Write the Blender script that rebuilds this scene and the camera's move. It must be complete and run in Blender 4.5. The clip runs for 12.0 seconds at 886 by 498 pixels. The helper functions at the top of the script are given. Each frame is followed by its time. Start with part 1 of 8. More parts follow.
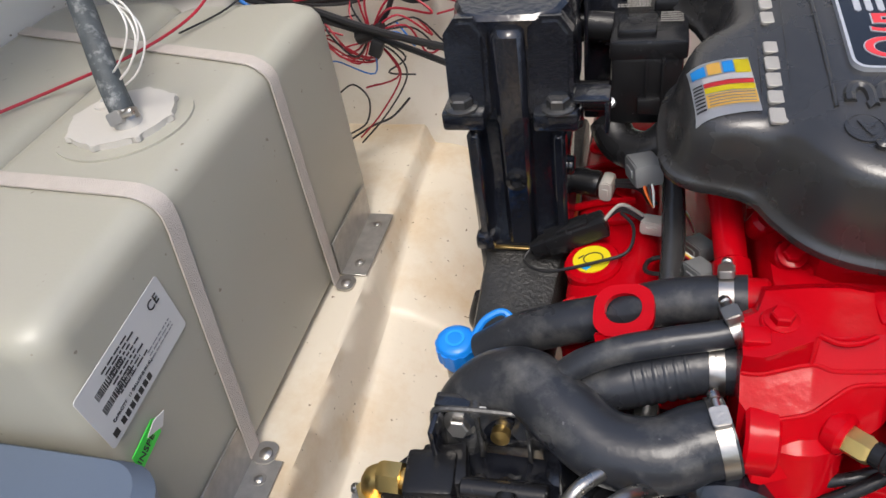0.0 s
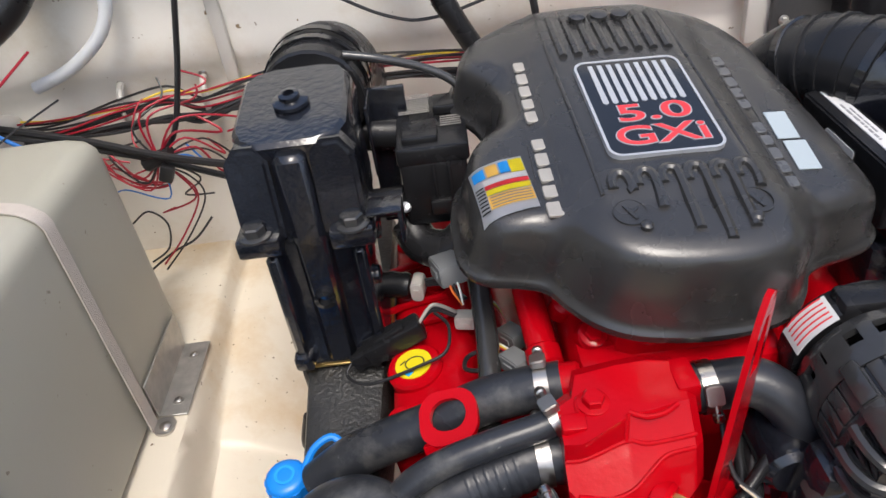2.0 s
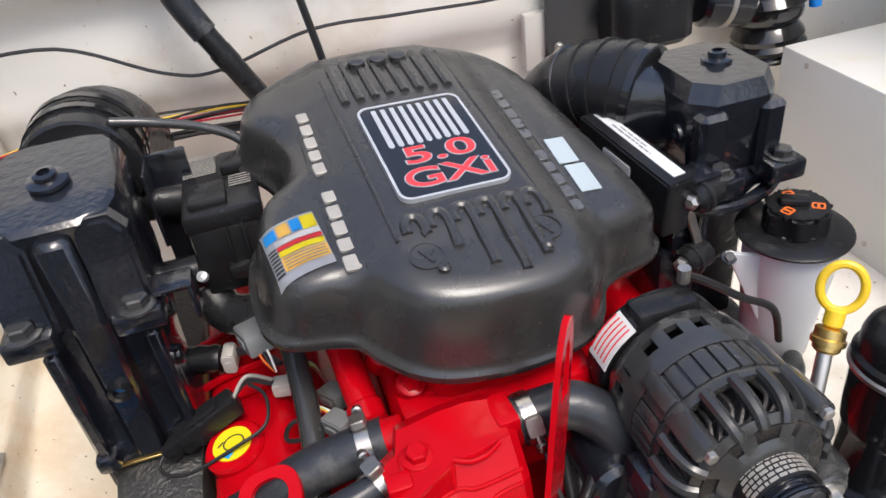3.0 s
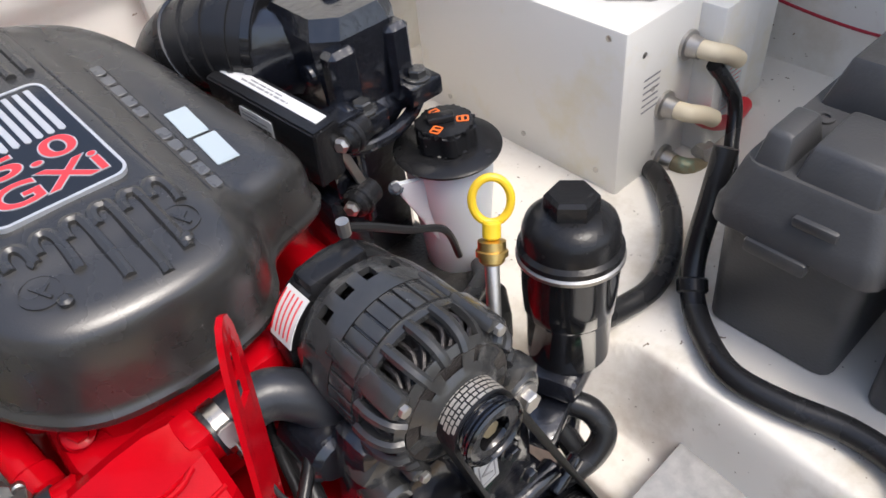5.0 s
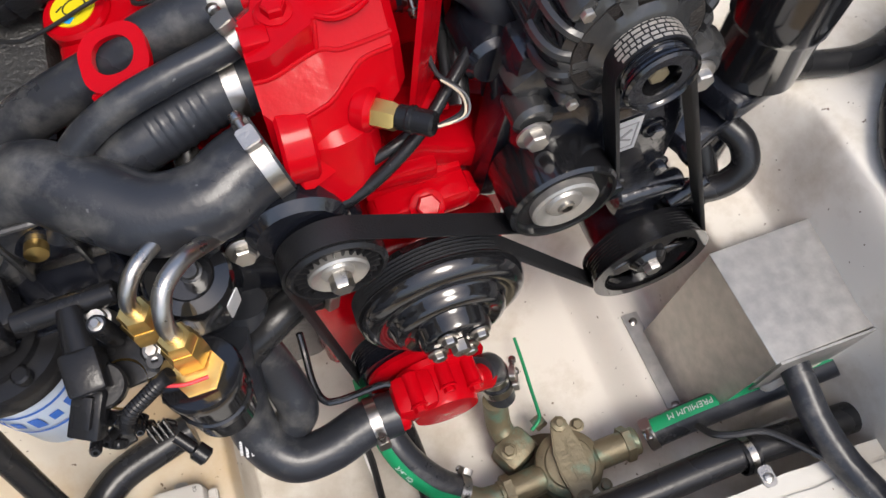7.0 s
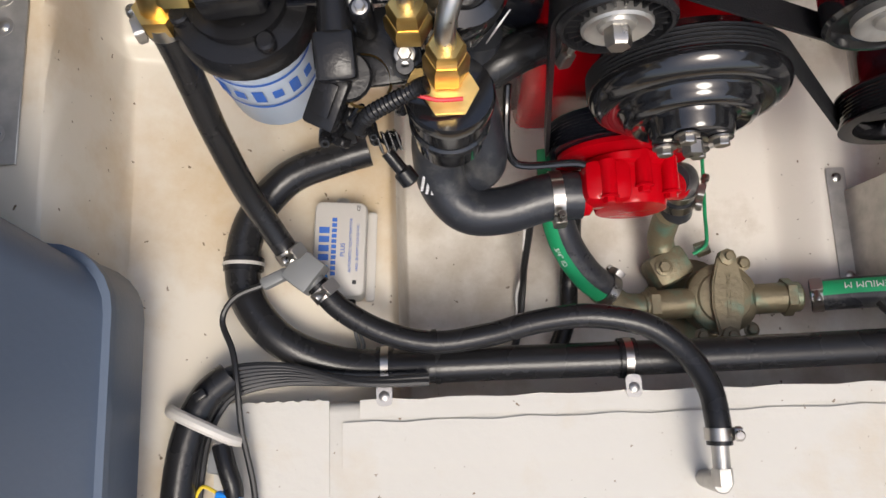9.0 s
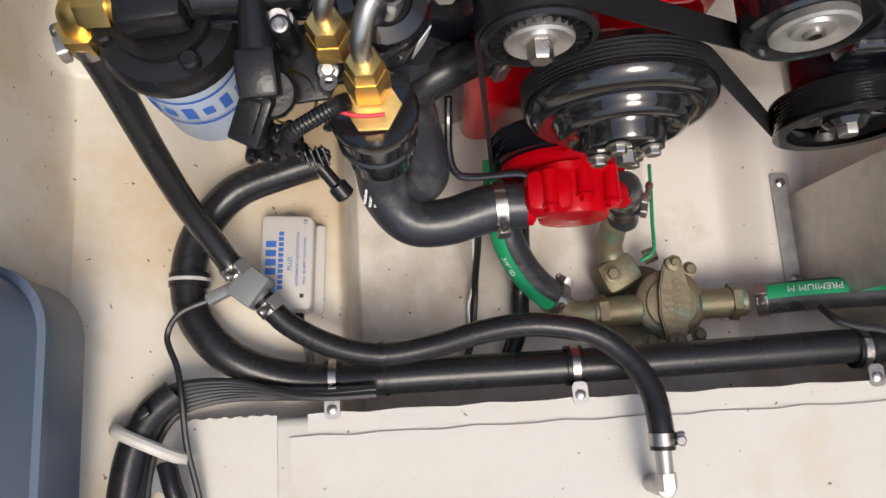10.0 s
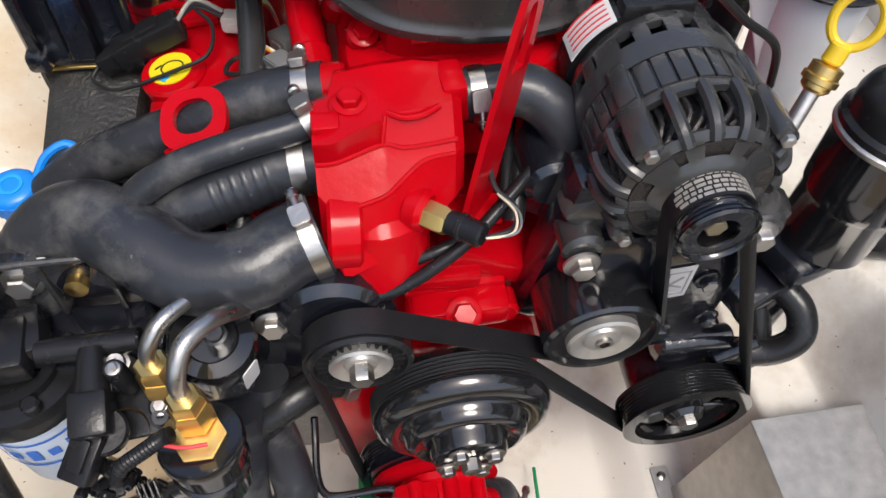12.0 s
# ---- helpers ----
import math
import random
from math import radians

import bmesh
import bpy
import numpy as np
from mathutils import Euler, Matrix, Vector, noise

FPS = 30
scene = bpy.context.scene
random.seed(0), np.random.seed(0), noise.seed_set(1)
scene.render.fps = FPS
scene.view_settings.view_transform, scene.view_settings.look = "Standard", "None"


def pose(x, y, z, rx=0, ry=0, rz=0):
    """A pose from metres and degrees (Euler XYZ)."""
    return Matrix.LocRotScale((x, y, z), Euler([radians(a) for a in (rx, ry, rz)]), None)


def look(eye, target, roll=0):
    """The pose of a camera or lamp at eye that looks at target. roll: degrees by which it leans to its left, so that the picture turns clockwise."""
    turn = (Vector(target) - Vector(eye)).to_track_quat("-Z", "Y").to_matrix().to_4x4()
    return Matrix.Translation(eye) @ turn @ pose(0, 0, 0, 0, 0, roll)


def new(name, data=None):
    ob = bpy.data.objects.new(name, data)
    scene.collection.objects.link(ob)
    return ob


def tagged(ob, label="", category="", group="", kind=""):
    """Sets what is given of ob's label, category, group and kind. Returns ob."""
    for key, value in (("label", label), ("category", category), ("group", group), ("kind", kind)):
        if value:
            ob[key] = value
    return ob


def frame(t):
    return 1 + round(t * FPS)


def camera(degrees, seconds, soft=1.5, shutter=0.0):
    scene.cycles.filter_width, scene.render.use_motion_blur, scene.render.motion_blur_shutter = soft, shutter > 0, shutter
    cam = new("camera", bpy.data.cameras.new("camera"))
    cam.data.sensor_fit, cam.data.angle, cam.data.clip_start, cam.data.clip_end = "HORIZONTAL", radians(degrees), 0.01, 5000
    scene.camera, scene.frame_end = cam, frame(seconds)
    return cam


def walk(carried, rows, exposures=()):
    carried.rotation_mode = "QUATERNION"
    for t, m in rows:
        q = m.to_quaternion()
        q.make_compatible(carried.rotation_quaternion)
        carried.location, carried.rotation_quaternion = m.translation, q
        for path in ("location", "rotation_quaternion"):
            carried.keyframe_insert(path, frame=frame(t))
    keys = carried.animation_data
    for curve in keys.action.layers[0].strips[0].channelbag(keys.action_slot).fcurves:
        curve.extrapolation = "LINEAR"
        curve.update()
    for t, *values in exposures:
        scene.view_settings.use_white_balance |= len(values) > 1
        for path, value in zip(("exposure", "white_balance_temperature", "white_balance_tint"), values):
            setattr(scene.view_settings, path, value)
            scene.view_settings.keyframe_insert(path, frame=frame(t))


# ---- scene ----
cam = camera(62.1, 12.0)
PATH = [
    (0, (0.0361, 0.0328, 1.2487), (-0.3928, 1.2087, 0.1893), -10.2),
    (0.5, (0.0418, 0.0402, 1.252), (-0.3436, 1.2513, 0.2155), -10.1),
    (1, (0.0508, 0.05, 1.2577), (-0.2591, 1.3013, 0.2442), -9.7),
    (1.5, (0.0549, 0.0566, 1.261), (-0.1476, 1.3514, 0.2754), -9.2),
    (2, (0.0648, 0.0681, 1.2651), (-0.0041, 1.3924, 0.3008), -8.7),
    (2.5, (0.0886, 0.0795, 1.2626), (0.1845, 1.4104, 0.3098), -8.1),
    (3, (0.1066, 0.0935, 1.2602), (0.3961, 1.403, 0.3172), -7.7),
    (3.5, (0.1312, 0.1074, 1.2544), (0.5937, 1.3645, 0.3082), -8.5),
    (5.3, (0.1984, 0.1156, 1.2438), (0.9233, 1.0127, 0.0786), -6.6),
    (5.5, (0.1952, 0.1082, 1.2364), (0.8995, 0.9758, 0.0359), -5.5),
    (6, (0.1779, 0.0902, 1.2143), (0.7585, 0.9102, -0.0813), -3.1),
    (6.5, (0.1525, 0.0771, 1.202), (0.5494, 0.8864, -0.1683), -2.6),
    (7, (0.1271, 0.0672, 1.1765), (0.392, 0.7806, -0.2757), 0.6),
    (7.5, (0.1115, 0.0672, 1.1462), (0.3042, 0.6503, -0.3741), 5.1),
    (7.7, (0.1132, 0.0631, 1.1372), (0.2821, 0.6052, -0.402), 6.0),
    (9.3, (-0.0098, 0.0943, 1.115), (-0.0221, 0.3993, -0.4963), -3.9),
    (9.5, (-0.0033, 0.0951, 1.1175), (-0.0049, 0.4026, -0.4938), -2.0),
    (10, (0.041, 0.0918, 1.12), (0.0853, 0.4239, -0.4856), 4.3),
    (10.5, (0.1066, 0.0927, 1.1273), (0.2034, 0.4608, -0.4676), 9.4),
    (11, (0.1492, 0.0795, 1.1462), (0.3206, 0.5748, -0.4077), 11.4),
    (11.5, (0.1443, 0.0681, 1.1618), (0.3493, 0.8134, -0.2847), 7.7),
    (12, (0.1435, 0.0697, 1.1708), (0.337, 1.0061, -0.1617), 4.0),
]
walk(cam, [(t, look(eye, target, roll)) for t, eye, target, roll in PATH], exposures=[(0.0, 0.33, 6350, 10), (1.5, 0.36, 6350, 10), (3.0, 0.58, 6350, 10), (5.5, 0.66, 6350, 10), (7.0, 0.46, 6400, 10), (9.5, 0.25, 6550, 10), (10.5, 0.29, 6500, 10), (11.5, 0.44, 6350, 10), (12.0, 0.46, 6350, 10)])

from mathutils.bvhtree import BVHTree

# ---- light ----
world = bpy.data.worlds.new("sky")
scene.world = world
world.use_nodes = True
_n = world.node_tree.nodes
_sky = _n.new("ShaderNodeTexSky")
_sky.sky_type, _sky.sun_disc = "NISHITA", False
_sky.dust_density, _sky.ozone_density = 3.5, 0.6
_sky.sun_elevation, _sky.sun_rotation = radians(62), radians(168)
world.node_tree.links.new(_sky.outputs[0], _n["Background"].inputs[0])
_n["Background"].inputs[1].default_value = 0.18
sun = new("sun", bpy.data.lights.new("sun", "SUN"))
sun.data.energy, sun.data.angle, sun.data.color = 1.55, radians(22), (1.0, 0.95, 0.87)
sun.matrix_world = look((0.62, -0.82, 3.1), (0.25, 0.5, 0.5))


# ---- materials ----
def mat(name, color, rough=0.5, metal=0.0, vary=0.12, scale=12.0, bump=0.0, bump_scale=120.0, stain=None, stain_amount=0.0,
        stain_scale=5.0, coat=0.0, rough_vary=0.1, trans=0.0, subsurface=0.0, stretch=(1, 1, 1), spec=0.5, speck=None, speck_scale=110.0, speck_level=0.70, bump_detail=4.0, stain_low=0.52):
    m = bpy.data.materials.new(name)
    m.use_nodes = True
    nt = m.node_tree
    n, ln = nt.nodes, nt.links
    b = n["Principled BSDF"]
    tc = n.new("ShaderNodeTexCoord")
    mp = n.new("ShaderNodeMapping")
    mp.inputs["Scale"].default_value = stretch
    ln.new(tc.outputs["Object"], mp.inputs[0])
    big = n.new("ShaderNodeTexNoise")
    big.inputs["Scale"].default_value, big.inputs["Detail"].default_value = scale, 6.0
    ln.new(mp.outputs[0], big.inputs["Vector"])
    mix = n.new("ShaderNodeMix")
    mix.data_type = "RGBA"
    mix.inputs[6].default_value = (*[c * (1 - vary) for c in color], 1)
    mix.inputs[7].default_value = (*[min(1, c * (1 + vary)) for c in color], 1)
    ln.new(big.outputs["Fac"], mix.inputs[0])
    out = mix.outputs[2]
    if stain:
        sn = n.new("ShaderNodeTexNoise")
        sn.inputs["Scale"].default_value, sn.inputs["Detail"].default_value, sn.inputs["Roughness"].default_value = stain_scale, 8.0, 0.65
        ln.new(mp.outputs[0], sn.inputs["Vector"])
        rp = n.new("ShaderNodeValToRGB")
        rp.color_ramp.elements[0].position, rp.color_ramp.elements[1].position = stain_low, stain_low + 0.20
        rp.color_ramp.elements[1].color = (stain_amount,) * 3 + (1,)
        ln.new(sn.outputs["Fac"], rp.inputs[0])
        m2 = n.new("ShaderNodeMix")
        m2.data_type = "RGBA"
        m2.inputs[7].default_value = (*stain, 1)
        ln.new(out, m2.inputs[6])
        ln.new(rp.outputs[0], m2.inputs[0])
        out = m2.outputs[2]
    if speck:
        kn = n.new("ShaderNodeTexNoise")
        kn.inputs["Scale"].default_value, kn.inputs["Detail"].default_value = speck_scale, 2.0
        ln.new(mp.outputs[0], kn.inputs["Vector"])
        kr = n.new("ShaderNodeValToRGB")
        kr.color_ramp.elements[0].position, kr.color_ramp.elements[1].position = speck_level, speck_level + 0.04
        ln.new(kn.outputs["Fac"], kr.inputs[0])
        m3 = n.new("ShaderNodeMix")
        m3.data_type = "RGBA"
        m3.inputs[7].default_value = (*speck, 1)
        ln.new(out, m3.inputs[6])
        ln.new(kr.outputs[0], m3.inputs[0])
        out = m3.outputs[2]
    b.inputs["Specular IOR Level"].default_value = spec
    ln.new(out, b.inputs["Base Color"])
    mr = n.new("ShaderNodeMapRange")
    mr.inputs["To Min"].default_value, mr.inputs["To Max"].default_value = max(0.02, rough - rough_vary), min(1, rough + rough_vary)
    ln.new(big.outputs["Fac"], mr.inputs[0])
    ln.new(mr.outputs[0], b.inputs["Roughness"])
    b.inputs["Metallic"].default_value = metal
    b.inputs["Coat Weight"].default_value = coat
    b.inputs["Coat Roughness"].default_value = 0.08
    b.inputs["Transmission Weight"].default_value = trans
    if subsurface:
        b.inputs["Subsurface Weight"].default_value = subsurface
        b.inputs["Subsurface Radius"].default_value = (0.03, 0.03, 0.025)
        b.inputs["Subsurface Scale"].default_value = 0.5
    if bump:
        fn = n.new("ShaderNodeTexNoise")
        fn.inputs["Scale"].default_value, fn.inputs["Detail"].default_value = bump_scale, 4.0
        ln.new(mp.outputs[0], fn.inputs["Vector"])
        bp = n.new("ShaderNodeBump")
        bp.inputs["Strength"].default_value, bp.inputs["Distance"].default_value = bump, 0.002
        ln.new(fn.outputs["Fac"], bp.inputs["Height"])
        ln.new(bp.outputs[0], b.inputs["Normal"])
    return m


M = {}
M["gelcoat"] = mat("gelcoat", (0.67, 0.61, 0.50), 0.36, vary=0.07, scale=6, bump=0.55, bump_scale=22, stain=(0.53, 0.39, 0.22), stain_amount=0.85, stain_scale=4.0, stain_low=0.45, speck=(0.16, 0.11, 0.06), speck_scale=95, speck_level=0.715)
M["gelcoat_wall"] = mat("gelcoat_wall", (0.80, 0.77, 0.70), 0.42, vary=0.05, scale=3, bump=0.9, bump_scale=11, stain=(0.52, 0.42, 0.27), stain_amount=0.55, stain_scale=4.0, speck=(0.25, 0.18, 0.1), speck_scale=70, speck_level=0.72)
M["gelcoat_white"] = mat("gelcoat_white", (0.68, 0.665, 0.625), 0.4, vary=0.04, scale=4, bump=0.12, bump_scale=20, stain=(0.62, 0.55, 0.35), stain_amount=0.6, stain_scale=7)
M["fabric"] = mat("fabric", (0.56, 0.54, 0.49), 0.7, vary=0.05, scale=8, bump=0.4, bump_scale=60, stain=(0.52, 0.44, 0.33), stain_amount=0.6, stain_scale=7, speck=(0.2, 0.15, 0.1), speck_scale=95, speck_level=0.72)
M["tank"] = mat("tank", (0.385, 0.374, 0.310), 0.36, vary=0.06, scale=3, bump=0.06, bump_scale=200, subsurface=0.25, stain=(0.38, 0.37, 0.34), stain_amount=0.3, stain_scale=4, speck=(0.22, 0.19, 0.15), speck_scale=75, speck_level=0.735)
M["white_plastic"] = mat("white_plastic", (0.53, 0.505, 0.46), 0.4, vary=0.04, bump=0.1)
M["milky"] = mat("milky", (0.62, 0.64, 0.66), 0.3, vary=0.05, scale=6, subsurface=0.4)
M["strap"] = mat("strap", (0.52, 0.47, 0.42), 0.8, vary=0.12, scale=60, bump=0.8, bump_scale=700)
M["black_cover"] = mat("black_cover", (0.028, 0.027, 0.026), 0.27, vary=0.15, scale=20, bump=0.10, bump_scale=620, rough_vary=0.06, spec=0.75, speck=(0.16, 0.15, 0.14), speck_scale=150, speck_level=0.755)
M["black_plastic"] = mat("black_plastic", (0.012, 0.012, 0.013), 0.25, vary=0.25, scale=25, bump=0.15, bump_scale=300, spec=0.30, speck=(0.12, 0.12, 0.12), speck_scale=160, speck_level=0.74)
M["battery_plastic"] = mat("battery_plastic", (0.052, 0.052, 0.054), 0.42, vary=0.2, scale=14, bump=0.2, bump_scale=260, stain=(0.075, 0.073, 0.068), stain_amount=0.5, stain_scale=9)
M["black_paint"] = mat("black_paint", (0.008, 0.009, 0.013), 0.15, vary=0.3, scale=30, bump=0.6, bump_scale=110, coat=0.65, spec=0.5, rough_vary=0.06)
M["black_gloss"] = mat("black_gloss", (0.010, 0.010, 0.011), 0.12, vary=0.2, scale=20, bump=0.05, bump_scale=60, coat=0.5, rough_vary=0.04)
M["black_cast"] = mat("black_cast", (0.033, 0.033, 0.033), 0.24, vary=0.3, scale=40, bump=0.35, bump_scale=130, spec=0.5, coat=0.3)
M["black_rough"] = mat("black_rough", (0.024, 0.024, 0.023), 0.34, vary=0.3, scale=40, bump=0.85, bump_scale=210, spec=0.45, stain=(0.06, 0.055, 0.048), stain_amount=0.6, stain_scale=30)
M["rubber"] = mat("rubber", (0.022, 0.024, 0.029), 0.30, spec=0.42, speck=(0.11, 0.11, 0.11), speck_scale=130, speck_level=0.74, vary=0.3, scale=14, bump=0.18, bump_scale=160, stain=(0.115, 0.112, 0.105), stain_amount=0.8, stain_scale=20)
M["rubber_dark"] = mat("rubber_dark", (0.015, 0.015, 0.016), 0.27, spec=0.36, vary=0.2, scale=18, bump=0.12, bump_scale=220)
M["belt"] = mat("belt", (0.011, 0.011, 0.012), 0.42, spec=0.35, vary=0.2, scale=40, bump=0.25, bump_scale=500)
M["red_paint"] = mat("red_paint", (0.42, 0.0012, 0.0060), 0.11, vary=0.16, scale=18, rough_vary=0.06, bump=0.45, bump_scale=60, coat=0.08, spec=0.13, stain=(0.34, 0.002, 0.005), stain_amount=0.5, stain_scale=14)
M["red_line"] = mat("red_line", (0.55, 0.05, 0.05), 0.5, vary=0.05)
M["steel"] = mat("steel", (0.44, 0.42, 0.39), 0.30, 1.0, vary=0.12, scale=60, bump=0.1, bump_scale=300)
M["dull_steel"] = mat("dull_steel", (0.50, 0.48, 0.45), 0.42, 1.0, vary=0.15, scale=40, bump=0.2, bump_scale=250)
M["galvanized"] = mat("galvanized", (0.47, 0.455, 0.425), 0.42, 0.8, vary=0.35, scale=60, bump=0.15, bump_scale=80, stain=(0.36, 0.36, 0.35), stain_amount=0.5, stain_scale=16)
M["brass"] = mat("brass", (0.76, 0.52, 0.18), 0.33, 1.0, vary=0.15, scale=50, bump=0.12, bump_scale=200)
M["bronze"] = mat("bronze", (0.20, 0.168, 0.105), 0.5, 0.45, vary=0.3, scale=30, bump=0.5, bump_scale=150, stain=(0.12, 0.28, 0.22), stain_amount=0.8, stain_scale=20)
M["blue_cap"] = mat("blue_cap", (0.01, 0.22, 0.72), 0.35, vary=0.1)
M["blue_grey"] = mat("blue_grey", (0.10, 0.13, 0.18), 0.45, vary=0.06, scale=5, bump=0.12, bump_scale=150)
M["yellow"] = mat("yellow", (0.72, 0.48, 0.02), 0.4, vary=0.08)
M["lemon"] = mat("lemon", (0.72, 0.60, 0.01), 0.4, vary=0.05)
M["label_white"] = mat("label_white", (0.60, 0.60, 0.59), 0.45, vary=0.03)
M["label_silver"] = mat("label_silver", (0.50, 0.51, 0.53), 0.35, 0.4, vary=0.05)
M["sticker"] = mat("sticker", (0.42, 0.48, 0.50), 0.38, 0.2, vary=0.06)
M["ink"] = mat("ink", (0.02, 0.02, 0.022), 0.5)
M["ink_grey"] = mat("ink_grey", (0.22, 0.22, 0.23), 0.5)
M["ink_blue"] = mat("ink_blue", (0.03, 0.12, 0.45), 0.5)
M["ink_red"] = mat("ink_red", (0.62, 0.03, 0.04), 0.5)
M["ink_orange"] = mat("ink_orange", (0.72, 0.14, 0.02), 0.5)
M["sky_blue"] = mat("sky_blue", (0.02, 0.32, 0.75), 0.45)
M["amber"] = mat("amber", (0.80, 0.50, 0.10), 0.45)
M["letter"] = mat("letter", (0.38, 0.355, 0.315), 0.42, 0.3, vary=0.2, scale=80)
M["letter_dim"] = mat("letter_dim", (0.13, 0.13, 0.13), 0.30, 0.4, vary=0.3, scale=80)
M["green_line"] = mat("green_line", (0.01, 0.28, 0.11), 0.45)
M["green_sticker"] = mat("green_sticker", (0.06, 0.80, 0.08), 0.5)
M["grey_plug"] = mat("grey_plug", (0.16, 0.165, 0.165), 0.5, vary=0.1)
M["wire_red"] = mat("wire_red", (0.34, 0.010, 0.026), 0.4)
M["wire_black"] = mat("wire_black", (0.015, 0.015, 0.016), 0.42)
M["wire_white"] = mat("wire_white", (0.72, 0.70, 0.66), 0.4)
M["wire_blue"] = mat("wire_blue", (0.04, 0.20, 0.60), 0.4)
M["wire_yellow"] = mat("wire_yellow", (0.75, 0.55, 0.04), 0.4)
M["red_hose"] = mat("red_hose", (0.60, 0.02, 0.03), 0.35)
M["beige"] = mat("beige", (0.66, 0.58, 0.42), 0.45, vary=0.08)
M["grey_hose"] = mat("grey_hose", (0.06, 0.07, 0.075), 0.6, vary=0.5, scale=70, bump=0.3, bump_scale=300, stain=(0.30, 0.31, 0.31), stain_amount=0.9, stain_scale=75)
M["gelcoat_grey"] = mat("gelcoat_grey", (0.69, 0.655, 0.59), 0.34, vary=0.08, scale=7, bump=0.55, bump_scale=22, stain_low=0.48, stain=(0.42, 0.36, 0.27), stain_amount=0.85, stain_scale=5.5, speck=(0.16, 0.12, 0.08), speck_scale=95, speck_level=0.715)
M["winding"] = mat("winding", (0.045, 0.04, 0.038), 0.35, 0.5, vary=0.4, scale=90, bump=0.8, bump_scale=300)
M["deck"] = mat("deck", (0.42, 0.30, 0.16), 0.6, vary=0.15, scale=10, bump=0.2)
M["filter_paint"] = mat("filter_paint", (0.52, 0.60, 0.70), 0.35, vary=0.05)


# ---- mesh helpers ----
def finish(bm, sharp=0.62):
    for f in bm.faces:
        f.smooth = True
    for e in bm.edges:
        if len(e.link_faces) == 2 and e.calc_face_angle(0) > sharp:
            e.smooth = False
    return bm


def part(name, bm, material, parent=None, label="", sharp=0.62):
    """Links a bmesh as one mesh object, under a thing or part."""
    bmesh.ops.recalc_face_normals(bm, faces=bm.faces)
    finish(bm, sharp)
    me = bpy.data.meshes.new(name)
    bm.to_mesh(me)
    bm.free()
    me.materials.append(M[material] if isinstance(material, str) else material)
    ob = new(name, me)
    if parent:
        ob.parent = parent
        ob.matrix_parent_inverse = parent.matrix_basis.inverted()
    if label:
        ob["label"] = label
    return ob


def thing(name, label, category, at=(0, 0, 0), group="", kind=""):
    ob = new(name)
    ob.empty_display_size = 0.02
    ob.location = at
    return tagged(ob, label, category, group, kind)


def solo(name, bm, material, label, category, group="", kind=""):
    return tagged(part(name, bm, material), label, category, group, kind)


def B():
    return bmesh.new()


def put(bm, verts, m):
    bmesh.ops.transform(bm, matrix=m, verts=verts)


def box(bm, c, s, rot=(0, 0, 0), bevel=0.0, seg=2, taper=None):
    """A box round c of size s; taper scales its top."""
    r = bmesh.ops.create_cube(bm, size=1.0)
    vs = r["verts"]
    for v in vs:
        v.co = Vector((v.co.x * s[0], v.co.y * s[1], v.co.z * s[2]))
        if taper and v.co.z > 0:
            v.co.x *= taper[0]
            v.co.y *= taper[1]
    if bevel:
        es = list({e for v in vs for e in v.link_edges})
        g = bmesh.ops.bevel(bm, geom=es, offset=bevel, segments=seg, affect="EDGES", clamp_overlap=True, profile=0.5)
        vs = list({v for f in g["faces"] for v in f.verts} | {v for v in vs if v.is_valid})
    put(bm, vs, pose(*c, *rot))
    return bm


def axis_matrix(p, d):
    return Matrix.Translation(p) @ Vector(d).to_track_quat("Z", "Y").to_matrix().to_4x4()


def lathe(bm, profile, p=(0, 0, 0), d=(0, 0, 1), seg=32, cap=True):
    """A turned body: rows of (radius, height) along d from p."""
    m = axis_matrix(p, d)
    rings = []
    for r, h in profile:
        rings.append([bm.verts.new(m @ Vector((r * math.cos(a), r * math.sin(a), h))) for a in (2 * math.pi * i / seg for i in range(seg))])
    for a, b in zip(rings, rings[1:]):
        for i in range(seg):
            j = (i + 1) % seg
            bm.faces.new((a[i], a[j], b[j], b[i]))
    if cap:
        bm.faces.new(list(reversed(rings[0])))
        bm.faces.new(rings[-1])
    return bm


def cyl(bm, p0, p1, r, seg=20, bevel=0.0):
    d = Vector(p1) - Vector(p0)
    h = d.length
    pr = [(r, 0), (r, h)] if not bevel else [(r - bevel, 0), (r, bevel), (r, h - bevel), (r - bevel, h)]
    return lathe(bm, pr, p0, d, seg)


def smooth_path(pts, steps=6, closed=False):
    p = [Vector(q) for q in pts]
    if len(p) < 3:
        return p
    n = len(p)
    out = []
    for i in range(n if closed else n - 1):
        a, b, c, d = (p[(i - 1) % n], p[i], p[(i + 1) % n], p[(i + 2) % n]) if closed else (p[max(i - 1, 0)], p[i], p[i + 1], p[min(i + 2, n - 1)])
        for k in range(steps):
            t = k / steps
            out.append(0.5 * ((2 * b) + (c - a) * t + (2 * a - 5 * b + 4 * c - d) * t * t + (3 * b - a - 3 * c + d) * t ** 3))
    if not closed:
        out.append(p[-1])
    return out


